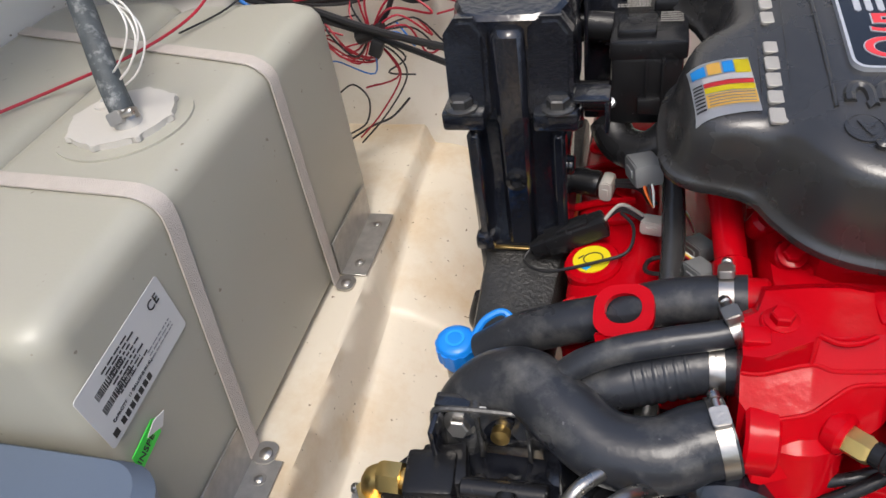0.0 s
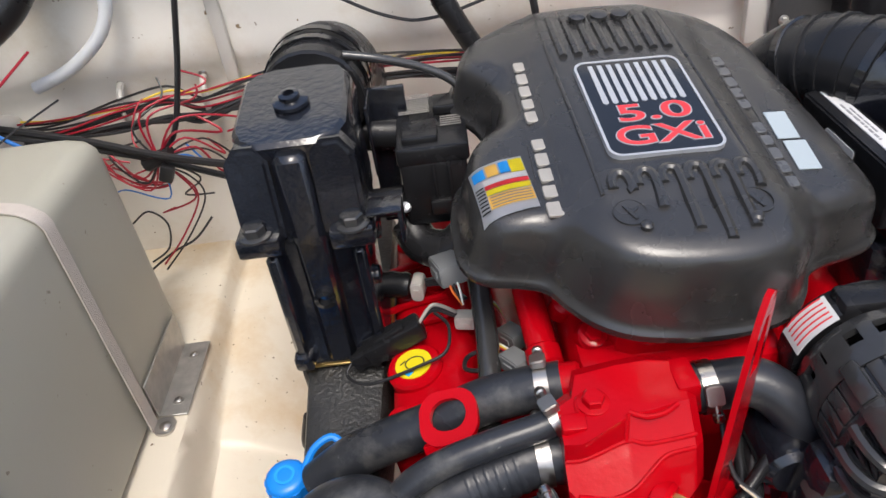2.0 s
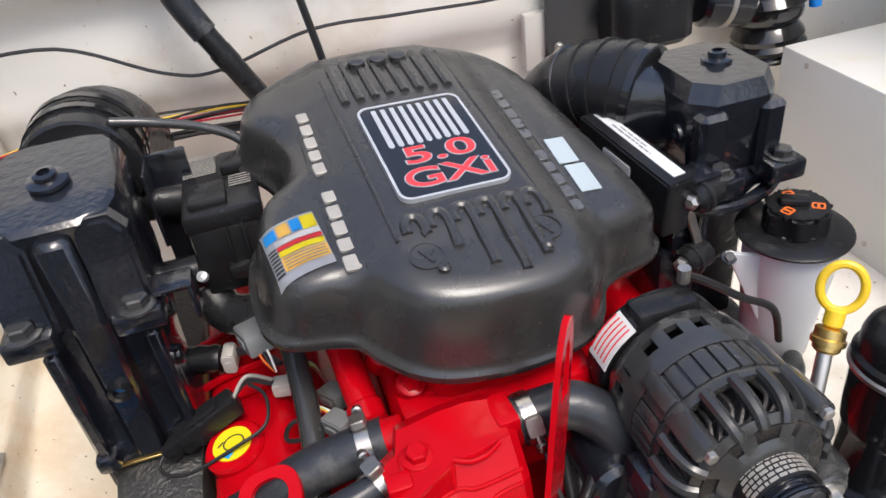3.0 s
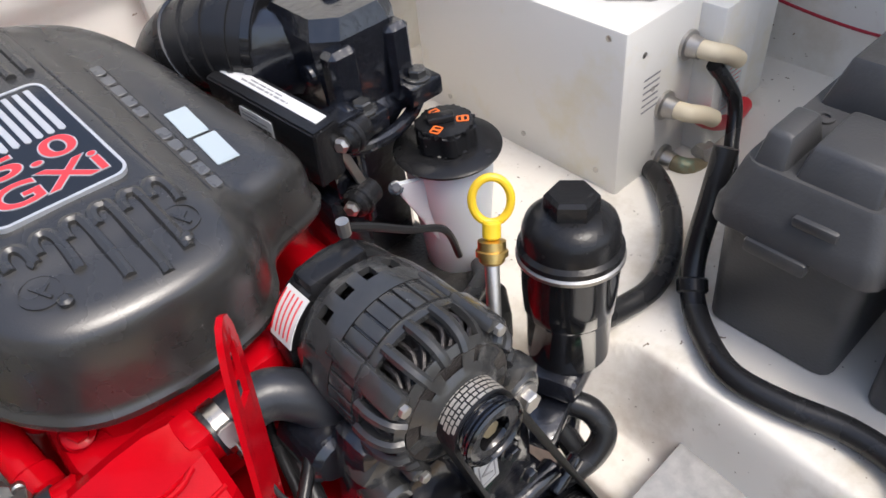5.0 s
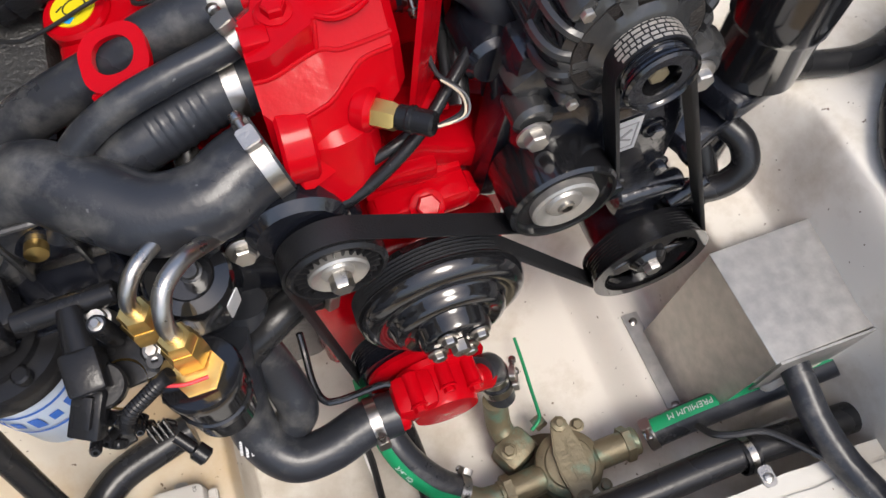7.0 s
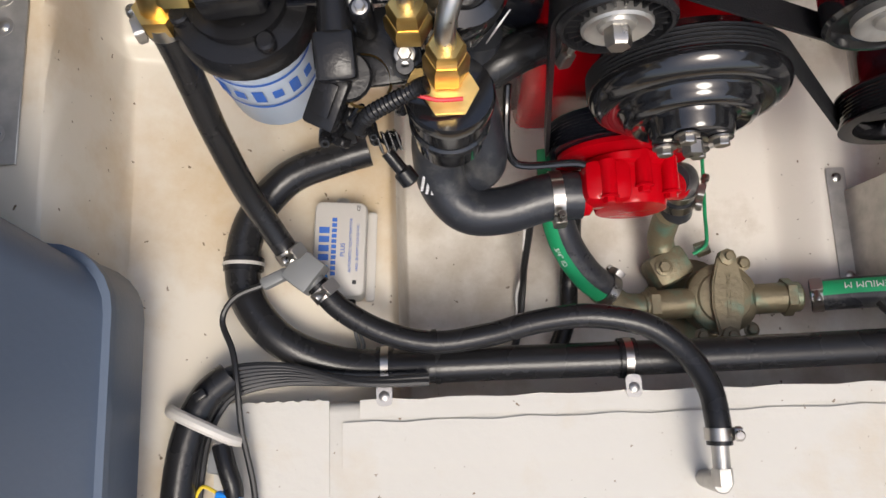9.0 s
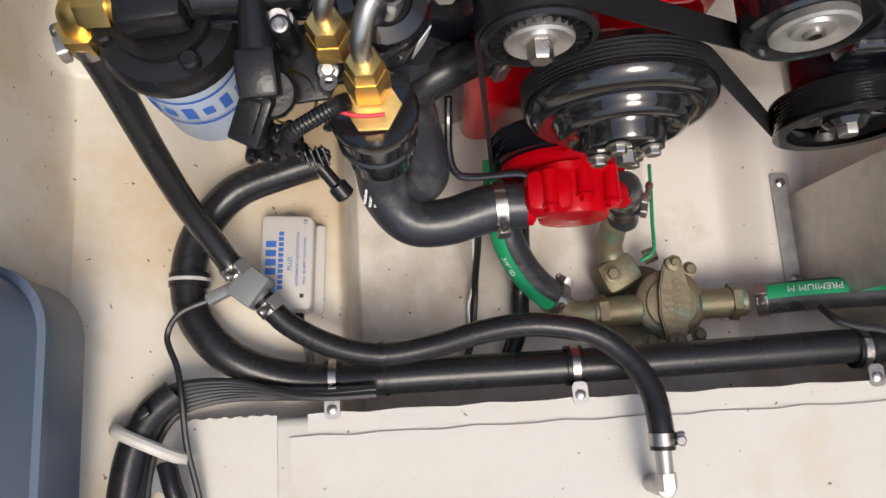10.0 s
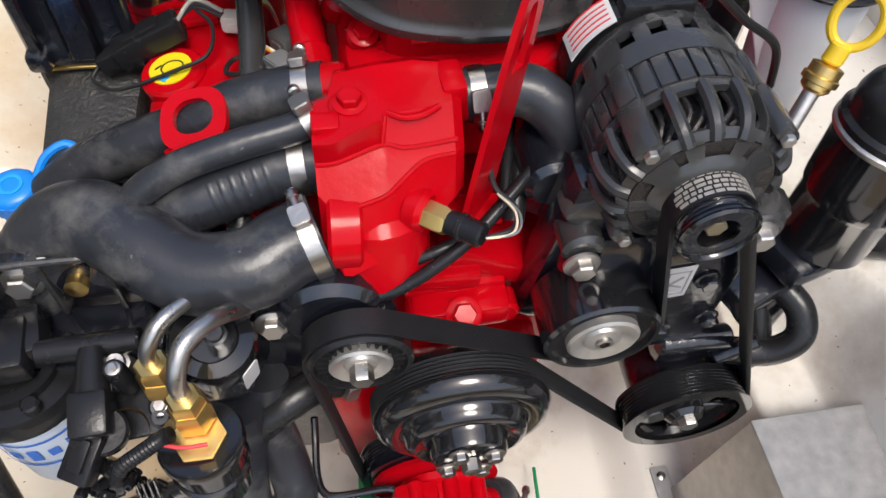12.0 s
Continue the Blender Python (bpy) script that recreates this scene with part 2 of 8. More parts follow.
def tube(bm, pts, r, seg=12, steps=6, smooth=True, corrugate=0.0, closed=False, cap=True):
    """A tube along a smooth path; r is a radius or a function of 0..1."""
    path = smooth_path(pts, steps, closed) if smooth else [Vector(q) for q in pts]
    n = len(path)
    rings = []
    up = Vector((0, 0, 1))
    last = None
    for i, p in enumerate(path):
        if closed:
            d = path[(i + 1) % n] - path[i - 1]
        else:
            d = path[min(i + 1, n - 1)] - path[max(i - 1, 0)]
        d.normalize()
        side = d.cross(up) if last is None else (last - d * last.dot(d))
        if side.length < 1e-4:
            side = d.cross(Vector((1, 0, 0)))
        side.normalize()
        last = side
        other = d.cross(side)
        rr = r(i / (n - 1)) if callable(r) else r
        if corrugate:
            rr *= 1 + corrugate * (1 if i % 2 else -1)
        rings.append([bm.verts.new(p + rr * (math.cos(a) * side + math.sin(a) * other)) for a in (2 * math.pi * k / seg for k in range(seg))])
    pairs = list(zip(rings, rings[1:])) + ([(rings[-1], rings[0])] if closed else [])
    for a, b in pairs:
        for k in range(seg):
            j = (k + 1) % seg
            bm.faces.new((a[k], a[j], b[j], b[k]))
    if cap and not closed:
        bm.faces.new(list(reversed(rings[0])))
        bm.faces.new(rings[-1])
    return bm


def slab(bm, outline, z0, z1, m=None, bevel=0.0, seg=2):
    """A flat outline (x, y) raised from z0 to z1, then placed by m."""
    before = set(bm.verts)
    bot = [bm.verts.new((x, y, z0)) for x, y in outline]
    top = [bm.verts.new((x, y, z1)) for x, y in outline]
    n = len(outline)
    f0 = bm.faces.new(list(reversed(bot)))
    f1 = bm.faces.new(top)
    for i in range(n):
        j = (i + 1) % n
        bm.faces.new((bot[i], bot[j], top[j], top[i]))
    if bevel:
        bmesh.ops.bevel(bm, geom=list(f1.edges) + list(f0.edges), offset=bevel, segments=seg, affect="EDGES", clamp_overlap=True)
    if m is not None:
        put(bm, [v for v in bm.verts if v not in before], m)
    return bm


def ring_slab(bm, outer, inner, z0, z1, m=None):
    """A flat plate with one hole; both outlines have the same count."""
    before = set(bm.verts)
    n = len(outer)
    vo = [[bm.verts.new((x, y, z)) for x, y in outer] for z in (z0, z1)]
    vi = [[bm.verts.new((x, y, z)) for x, y in inner] for z in (z0, z1)]
    for i in range(n):
        j = (i + 1) % n
        bm.faces.new((vo[1][i], vo[1][j], vi[1][j], vi[1][i]))
        bm.faces.new((vo[0][j], vo[0][i], vi[0][i], vi[0][j]))
        bm.faces.new((vo[0][i], vo[0][j], vo[1][j], vo[1][i]))
        bm.faces.new((vi[0][j], vi[0][i], vi[1][i], vi[1][j]))
    if m is not None:
        put(bm, [v for v in bm.verts if v not in before], m)
    return bm


def loft(bm, rings, cap0=True, cap1=True):
    """Closed rings of points, skinned one to the next."""
    vs = [[bm.verts.new(p) for p in r] for r in rings]
    for a, b in zip(vs, vs[1:]):
        n = len(a)
        for i in range(n):
            j = (i + 1) % n
            bm.faces.new((a[i], a[j], b[j], b[i]))
    if cap0:
        bm.faces.new(list(reversed(vs[0])))
    if cap1:
        bm.faces.new(vs[-1])
    return bm


def round_rect(w, h, r, n=5):
    out = []
    for cx, cy, a0 in ((w / 2 - r, h / 2 - r, 0), (-w / 2 + r, h / 2 - r, 90), (-w / 2 + r, -h / 2 + r, 180), (w / 2 - r, -h / 2 + r, 270)):
        for k in range(n + 1):
            a = radians(a0 + 90 * k / n)
            out.append((cx + r * math.cos(a), cy + r * math.sin(a)))
    return out


def circle(r, n=24, c=(0, 0)):
    return [(c[0] + r * math.cos(2 * math.pi * i / n), c[1] + r * math.sin(2 * math.pi * i / n)) for i in range(n)]


def hexa(bm, p, d, r, h):
    """A hexagon nut or bolt head with a chamfered top."""
    return lathe(bm, [(r, 0), (r, h * 0.8), (r * 0.86, h)], p, d, 6)


def bolt(p, d, r, parent, material="dull_steel", name="bolt", washer=True):
    bm = B()
    d = Vector(d).normalized()
    if washer:
        lathe(bm, [(r * 1.45, 0), (r * 1.45, r * 0.2), (r * 1.3, r * 0.28)], p, d, 20)
    lathe(bm, [(r, r * 0.25), (r, r * 0.95), (r * 0.85, r * 1.1)], p, d, 6)
    return part(name, bm, material, parent)


def text(words, size, m, material, parent, name="lettering", depth=0.0006, offset=0.0):
    c = bpy.data.curves.new(name, "FONT")
    c.body, c.size, c.extrude, c.offset, c.align_x, c.align_y = words, size, depth, offset, "CENTER", "CENTER"
    tmp = new(name, c)
    me = bpy.data.meshes.new_from_object(tmp)
    bpy.data.objects.remove(tmp)
    bpy.data.curves.remove(c)
    me.materials.clear()
    me.materials.append(M[material])
    ob = new(name, me)
    ob.parent = parent
    ob.matrix_parent_inverse = parent.matrix_basis.inverted()
    ob.matrix_basis = m
    return ob


def plane_at(o, u, v):
    """A pose whose x runs along u and whose y lies towards v, at o."""
    u = Vector(u).normalized()
    w = u.cross(Vector(v)).normalized()
    v = w.cross(u)
    m = Matrix((u, v, w)).transposed().to_4x4()
    m.translation = o
    return m


def bars(parent, m, w, h, rows, material="ink", seed=0, name="print", z=0.0006):
    """Rows of short bars that stand for small print that cannot be read: (y, height, left, right) in parts of w, h."""
    rnd = random.Random(seed)
    bm = B()
    for y, bh, a, b in rows:
        x = a
        while x < b - 0.01:
            ln = min(rnd.uniform(0.03, 0.12), b - x)
            box(bm, ((x + ln / 2 - 0.5) * w, (y - 0.5) * h, z), (ln * w, bh * h, 0.0004))
            x += ln + 0.02
    put(bm, bm.verts, m)
    return part(name, bm, material, parent)


def barcode(parent, m, w, h, seed=1, name="barcode", material="ink"):
    rnd = random.Random(seed)
    bm = B()
    x = -w / 2
    while x < w / 2:
        t = rnd.choice((0.0006, 0.001, 0.0016))
        box(bm, (x, 0, 0.0006), (t, h, 0.0004))
        x += t + rnd.choice((0.0007, 0.0012))
    put(bm, bm.verts, m)
    return part(name, bm, material, parent)


def clamp(path_point, d, r, parent, screw=(0, 0, 1), width=0.013):
    """A worm-drive hose clamp: band, housing and screw head."""
    d = Vector(d).normalized()
    p = Vector(path_point)
    bm = B()
    lathe(bm, [(r, -width / 2), (r + 0.0012, -width / 2), (r + 0.0012, width / 2), (r, width / 2)], p, d, 28, cap=False)
    band = part("hose_clamp", bm, "steel", parent, "stainless worm-drive hose clamp")
    s = Vector(screw)
    s = (s - d * s.dot(d)).normalized()
    t = d.cross(s)
    bm = B()
    c = p + s * (r + 0.005)
    mm = plane_at(c, t, d)
    slab(bm, round_rect(0.018, width * 1.15, 0.003, 3), -0.004, 0.004, mm, bevel=0.001)
    part("housing", bm, "dull_steel", band)
    bm = B()
    lathe(bm, [(0.0035, 0), (0.0035, 0.012), (0.0052, 0.013), (0.0052, 0.018), (0.004, 0.020)], c + t * 0.004, t, 12)
    part("screw", bm, "steel", band)
    return band


def hose(name, pts, r, label, material="rubber", clamps=(), steps=8, seg=18, category="hose", group=""):
    """A rubber hose with its clamps: rows of (point index, screw side)."""
    bm = tube(B(), pts, r, seg, steps)
    ob = solo(name, bm, material, label, category, group)
    path = smooth_path(pts, steps)
    for i, side in clamps:
        k = max(0, min(len(path) - 1, int(round(i * (len(path) - 1)))))
        d = path[min(k + 1, len(path) - 1)] - path[max(k - 1, 0)]
        rr = r(i) if callable(r) else r
        clamp(path[k], d, rr + 0.0006, ob, side)
    return ob


def cable(pts, r, material, label="thin electric cable", name="cable", category="cable", group="", steps=6, seg=8):
    return solo(name, tube(B(), pts, r, seg, steps), material, label, category, group)

# ---- setting: the hull of the engine bay ----
def sheet(name, f, xs, ys, material, label, category, thick=0.02, name_kind="structure"):
    """A moulded skin z = f(x, y) over a grid, with an underside."""
    bm = B()
    top = [[bm.verts.new((x, y, f(x, y))) for y in ys] for x in xs]
    bot = [[bm.verts.new((x, y, f(x, y) - thick)) for y in ys] for x in xs]
    nx, ny = len(xs), len(ys)
    for i in range(nx - 1):
        for j in range(ny - 1):
            bm.faces.new((top[i][j], top[i + 1][j], top[i + 1][j + 1], top[i][j + 1]))
            bm.faces.new((bot[i][j], bot[i][j + 1], bot[i + 1][j + 1], bot[i + 1][j]))
    for i in range(nx - 1):
        bm.faces.new((top[i][0], bot[i][0], bot[i + 1][0], top[i + 1][0]))
        bm.faces.new((top[i][-1], top[i + 1][-1], bot[i + 1][-1], bot[i][-1]))
    for j in range(ny - 1):
        bm.faces.new((top[0][j], top[0][j + 1], bot[0][j + 1], bot[0][j]))
        bm.faces.new((top[-1][j], bot[-1][j], bot[-1][j + 1], top[-1][j + 1]))
    return tagged(part(name, bm, material, sharp=1.2), label, category, kind=name_kind)


def ease(a, b, x):
    t = min(1, max(0, (x - a) / (b - a)))
    return t * t * (3 - 2 * t)


def hull(x, y):
    """The bilge: shelves at either side, the keel trough between."""
    aft = ease(0.49, 0.51, y)
    left_floor = 0.195 + 0.03 * ease(-0.06, -0.2, x) + 0.085 * ease(-0.17, -0.38, x) + 0.02 * aft + 0.075 * ease(0.5, 1.25, y) + 0.006 * ease(0.846, 0.854, y)
    trough = 0.085 + 0.20 * ease(0.5, 1.1, y)
    edge_l = -0.352 - 0.045 * y
    z = trough
    z = z + (left_floor - z) * ease(-0.050, -0.066, x)
    z = z + (0.455 - z) * ease(edge_l + 0.012, edge_l - 0.006, x)
    # the other side: a step, a ledge with a rounded recess, then the battery shelf
    z = z + (0.125 - z) * ease(0.47, 0.53, x) * (1 - ease(0.5, 0.6, y))
    z = z + (0.32 - z) * ease(0.585, 0.63, x) * ease(0.165, 0.20, y)
    edge_r = 0.725 + 0.02 * ease(0.1, 0.45, y) - 0.12 * ease(0.42, 0.62, y)
    z = z + (0.468 - z) * ease(edge_r - 0.035, edge_r + 0.012, x)
    return z + 0.0012 * noise.noise((x * 9, y * 9, 0.3))


_xs = sorted({round(-0.95 + 0.025 * i, 4) for i in range(100)} | {round(-0.46 + 0.006 * i, 4) for i in range(25)} | {round(-0.08 + 0.004 * i, 4) for i in range(12)} | {round(0.46 + 0.006 * i, 4) for i in range(52)})
_ys = sorted({round(-0.5 + 0.03 * i, 4) for i in range(62)} | {round(0.43 + 0.008 * i, 4) for i in range(14)} | {0.838, 0.845, 0.852, 0.859})
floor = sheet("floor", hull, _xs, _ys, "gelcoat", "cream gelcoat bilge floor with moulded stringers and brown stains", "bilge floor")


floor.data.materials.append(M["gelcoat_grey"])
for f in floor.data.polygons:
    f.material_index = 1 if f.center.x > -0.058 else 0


def wall_box(name, c, s, material, label, bevel=0.004):
    return tagged(part(name, box(B(), c, s, bevel=bevel), material), label, "wall", kind="structure")


def transom_y(z):
    return 1.30 - 0.025 * ease(0.80, 0.84, z) - 0.05 * ease(0.98, 1.04, z)


bm = B()
rings = []
for x in [i * 0.05 - 0.95 for i in range(53)]:
    prof = []
    for k in range(45):
        z = 0.2 + k * 0.026
        y = transom_y(z) + 0.004 * noise.noise((x * 6, z * 9, 2.0))
        if -0.345 < x < -0.30:
            y -= 0.012
        prof.append((x, y, z))
    prof.append((x, 1.40, 0.2 + 44 * 0.026))
    prof.append((x, 1.40, 0.2))
    rings.append(prof)
loft(bm, rings)
tagged(part("wall_aft", bm, "gelcoat_wall", sharp=1.0), "white hand-laid gelcoat transom wall with a ledge", "wall", kind="structure")
wall_box("wall_port", (-0.97, 0.4, 0.76), (0.04, 1.9, 1.22), "gelcoat_wall", "white gelcoat hull side wall")
wall_box("wall_starboard", (1.53, 0.4, 0.76), (0.04, 1.9, 1.22), "gelcoat_wall", "white gelcoat hull side wall")

# the forward stringer wrapped with white cloth tape
bm = B()
box(bm, (0.30, -0.02, 0.158), (1.26, 0.21, 0.20), bevel=0.012, seg=3)
for v in bm.verts:
    v.co.z += 0.002 * noise.noise((v.co.x * 14, v.co.y * 14, 0))
bulk = tagged(part("forward_stringer", bm, "fabric"), "low cross stringer wrapped in white fibreglass cloth tape", "stringer", kind="structure")
for x0, x1, y0, y1 in ((-0.12, 0.92, 0.012, 0.062), (-0.10, 0.92, 0.066, 0.0868), (-0.31, -0.135, -0.06, 0.088)):
    bm = B()
    n = 30
    top = []
    for i in range(n + 1):
        x = x0 + (x1 - x0) * i / n
        top.append([(x, y0 + 0.002 * math.sin(i * 1.7), 0.2595), (x, y0 + 0.002 * math.sin(i * 1.7), 0.2612), (x, y1 + 0.0015 * math.sin(i * 2.3), 0.2612), (x, y1 + 0.0015 * math.sin(i * 2.3), 0.2595)])
    loft(bm, top)
    part("cloth_strip", bm, "fabric", bulk)
tagged(part("cockpit_edge", box(B(), (0.30, -0.37, 0.21), (2.5, 0.46, 0.05), bevel=0.004), "deck"), "tan cockpit sole edge before the bay", "deck", kind="structure")
# unseen decks added to block sky light over both edges of the bay
for deck_name, x0, x1 in (("shade_deck_port", -1.0, -0.68), ("shade_deck_starboard", 1.20, 1.56)):
    tagged(part(deck_name, box(B(), ((x0 + x1) / 2, 0.42, 1.39), (x1 - x0, 1.96, 0.05), bevel=0.01), "gelcoat_wall"), "unseen white side deck added to shade the edge of the bay", "deck", kind="structure")
wall_box("wall_forward", (0.28, -0.62, 0.33), (2.5, 0.04, 0.34), "gelcoat_wall", "white gelcoat bulkhead behind the viewer")

# ---- engine: the large forms ----
CX = 0.245


def engine_block():
    eng = thing("engine_block", "bright red painted marine V8 engine block and heads", "engine", (CX, 0.6, 0.3))
    bm = B()
    box(bm, (CX, 0.78, 0.43), (0.24, 0.60, 0.26), bevel=0.02)
    box(bm, (CX, 0.74, 0.30), (0.24, 0.56, 0.16), bevel=0.03)
    part("block", bm, "red_paint", eng)
    bm = B()
    box(bm, (CX, 0.80, 0.70), (0.20, 0.52, 0.12), bevel=0.025)
    box(bm, (CX, 0.66, 0.765), (0.13, 0.20, 0.05), bevel=0.02)
    part("intake_manifold", bm, "red_paint", eng)
    for s in (-1, 1):
        bm = B()
        box(bm, (0, 0, 0), (0.125, 0.50, 0.085), bevel=0.022, seg=3, taper=(0.82, 0.96))
        put(bm, bm.verts, pose(CX + s * 0.235, 0.80, 0.625, 0, s * 14, 0))
        part("valve_cover", bm, "red_paint", eng)
        bm = B()
        box(bm, (CX + s * 0.19, 0.80, 0.53), (0.16, 0.52, 0.14), (0, s * 35, 0), bevel=0.015)
        part("cylinder_head", bm, "red_paint", eng)
    # timing cover and front bosses
    bm = B()
    box(bm, (CX - 0.005, 0.478, 0.475), (0.21, 0.04, 0.15), bevel=0.012)
    box(bm, (CX - 0.007, 0.435, 0.562), (0.095, 0.05, 0.034), (0, -3, 0), bevel=0.008)
    cyl(bm, (0.165, 0.44, 0.62), (0.165, 0.46, 0.70), 0.045, 20, 0.01)
    part("timing_cover", bm, "red_paint", eng)
    part("crank_case", box(B(), (0.215, 0.458, 0.332), (0.236, 0.07, 0.276), bevel=0.018, seg=3), "red_paint", eng)
    bolt((0.238, 0.411, 0.576), (0, -0.55, 0.84), 0.012, eng, "red_paint")
    # black block added in place of the gap's shade, hides the pale hull
    part("gap_block", box(B(), (0.048, 0.495, 0.40), (0.12, 0.12, 0.36), bevel=0.02), "black_paint", eng, "black block added to fill the dark gap by the crank case")
    return eng


engine = engine_block()


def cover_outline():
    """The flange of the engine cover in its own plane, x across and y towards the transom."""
    # points placed along view rays to fit the camera's view
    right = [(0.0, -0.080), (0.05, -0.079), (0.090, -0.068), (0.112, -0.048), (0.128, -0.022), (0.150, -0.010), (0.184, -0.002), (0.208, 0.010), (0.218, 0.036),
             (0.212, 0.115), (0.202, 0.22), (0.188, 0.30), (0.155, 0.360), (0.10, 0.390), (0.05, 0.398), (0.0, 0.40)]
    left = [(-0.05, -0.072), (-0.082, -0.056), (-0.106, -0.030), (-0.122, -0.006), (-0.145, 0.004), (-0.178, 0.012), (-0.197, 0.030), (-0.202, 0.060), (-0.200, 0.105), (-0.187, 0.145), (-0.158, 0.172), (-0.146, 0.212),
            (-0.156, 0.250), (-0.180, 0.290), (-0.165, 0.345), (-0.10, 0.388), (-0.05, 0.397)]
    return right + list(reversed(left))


def engine_cover():
    """Built flat, then tilted up towards the transom to fit the camera's view."""
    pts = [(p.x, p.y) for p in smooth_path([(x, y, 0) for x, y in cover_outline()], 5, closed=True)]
    rings = []

    def ring(k, z):
        out = []
        for x, y in pts:
            ys = min(max(y, 0.07), 0.25)
            out.append((x * k, ys + (y - ys) * k, z))
        return out
    prof = [(0.955, -0.099), (0.993, -0.100), (1.0, -0.0965), (0.998, -0.091), (0.984, -0.0885), (0.970, -0.0865), (0.958, -0.081), (0.948, -0.072), (0.938, -0.060), (0.926, -0.049), (0.911, -0.0405),
            (0.892, -0.0345), (0.868, -0.0300), (0.840, -0.0268), (0.80, -0.0240), (0.76, -0.0222)]
    prof += [(0.73 - 0.026 * i, -0.0210 + 0.00018 * i) for i in range(28)] + [(0.0, -0.016)]
    for k, z in prof:
        row = []
        for x, y, zz in ring(k, z):
            inner = 1 - ease(0.855, 0.945, k)
            step = (1 - ease(0.069, 0.077, abs(x))) * (1 - ease(0.0, 0.03, 0.03 - y)) * inner
            broad = (1 - ease(0.070, 0.125 + 0.02 * ease(0.03, -0.03, y), abs(x))) * inner * (1 - 0.8 * ease(0.31, 0.37, y))
            row.append((x, y, zz + 0.0035 * step + 0.0165 * broad))
        rings.append(row)
    bm = loft(B(), rings, cap0=False, cap1=False)
    bmesh.ops.remove_doubles(bm, verts=bm.verts, dist=0.0002)
    tree = BVHTree.FromBMesh(bm)

    def lie(x, y, turn=0.0, up=0.0):
        """A pose on the cover's skin at x, y."""
        p, nrm, _, _ = tree.ray_cast(Vector((x + 0.0007, y, 0.5)), Vector((0, 0, -1)))
        if p is None:
            p, nrm, _, _ = tree.find_nearest(Vector((x, y, 0.0)))
        if nrm.z < 0:
            nrm = -nrm
        u = Vector((math.cos(radians(turn)), math.sin(radians(turn)), 0))
        return plane_at(p + nrm * up, u, nrm.cross(u))
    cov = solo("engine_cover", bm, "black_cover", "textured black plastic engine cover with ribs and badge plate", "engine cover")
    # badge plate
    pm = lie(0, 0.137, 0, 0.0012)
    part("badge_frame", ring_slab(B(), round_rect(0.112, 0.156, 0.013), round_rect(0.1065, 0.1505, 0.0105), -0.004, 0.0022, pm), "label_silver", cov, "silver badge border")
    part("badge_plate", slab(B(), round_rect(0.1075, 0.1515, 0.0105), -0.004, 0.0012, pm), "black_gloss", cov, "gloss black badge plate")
    for i in range(9):
        x = -0.0385 + i * 0.0098
        bm = slab(B(), [(x - 0.0030, 0.004), (x, 0.0015), (x + 0.0030, 0.004), (x + 0.0024, 0.070), (x - 0.0024, 0.070)], 0.001, 0.0019, pm)
        part("badge_stripe", bm, "label_silver", cov)
    for dz, mt, grow in ((0.0014, "label_silver", 0.0013), (0.0019, "ink_red", 0.0004)):
        text("5.0", 0.041, pm @ pose(0.003, -0.0165, dz) @ Matrix.Diagonal((1.52, 0.88, 1, 1)), mt, cov, offset=grow)
        text("GXi", 0.041, pm @ pose(0.001, -0.0515, dz) @ Matrix.Diagonal((1.34, 0.94, 1, 1)), mt, cov, offset=grow)

    # front ribs: hooks whose legs grow towards the middle
    def rib(pts, r=0.0052, up=-0.0004):
        part("rib", tube(B(), [lie(x, y).translation + Vector((0, 0, up)) for x, y in pts], r, 8, 5), "black_cover", cov)
    for x, tip in ((-0.053, 0.024), (-0.0305, -0.002), (-0.0075, -0.030), (0.0155, -0.044), (0.0395, -0.034), (0.0615, 0.012)):
        rib([(x - 0.0095, 0.024), (x - 0.0090, 0.034), (x - 0.0045, 0.0415), (x + 0.0025, 0.0415), (x + 0.0068, 0.034), (x + 0.0072, min(0.020, tip + 0.02)), (x + 0.0060, tip)])
    for i in range(8):
        x = -0.059 + i * 0.0166
        rib([(x, 0.237), (x, 0.275), (x + 0.001, 0.318)], 0.0054)
    for sx in (-1, 1):
        rib([(sx * 0.073, 0.02), (sx * 0.073, 0.12), (sx * 0.073, 0.23), (sx * 0.072, 0.32)], 0.0022, 0.0)
    for x in (-0.027, -0.002, 0.022):
        bm = lathe(B(), [(0.010, 0), (0.010, 0.007), (0.006, 0.009), (0, 0.009)], lie(x, 0.309).translation, (0, 0, 1), 14)
        part("boss", bm, "black_cover", cov)
    for x, y, sx, sy in ((-0.055, -0.003, -0.046, -0.022), (0.057, -0.004, 0.049, -0.025)):
        bm = B()
        ring_slab(bm, circle(0.0155, 24), circle(0.0143, 24), -0.001, 0.0014, lie(x, y))
        box(bm, lie(x, y).translation, (0.003, 0.019, 0.003), (0, 0, 25))
        box(bm, lie(x + 0.004, y + 0.002).translation, (0.009, 0.003, 0.003), (0, 0, 40))
        part("moulded_emblem", bm, "black_cover", cov)
        bm = lathe(B(), [(0.0056, -0.002), (0.0056, 0.004), (0.003, 0.006), (0, 0.006)], lie(sx, sy).translation, (0, 0, 1), 12)
        part("moulded_stud", bm, "black_cover", cov)

    # raised marks along both shoulders, as plain blocks in a shallow frame
    def blocks(xa, xb, ya, yb, n, material, gap, wdt, rim):
        pitch = (yb - ya) / n
        for i in range(n):
            if i == gap:
                continue
            q = (i + 0.5) / n
            m = lie(xa + (xb - xa) * q, ya + (yb - ya) * q, 0, 0.0)
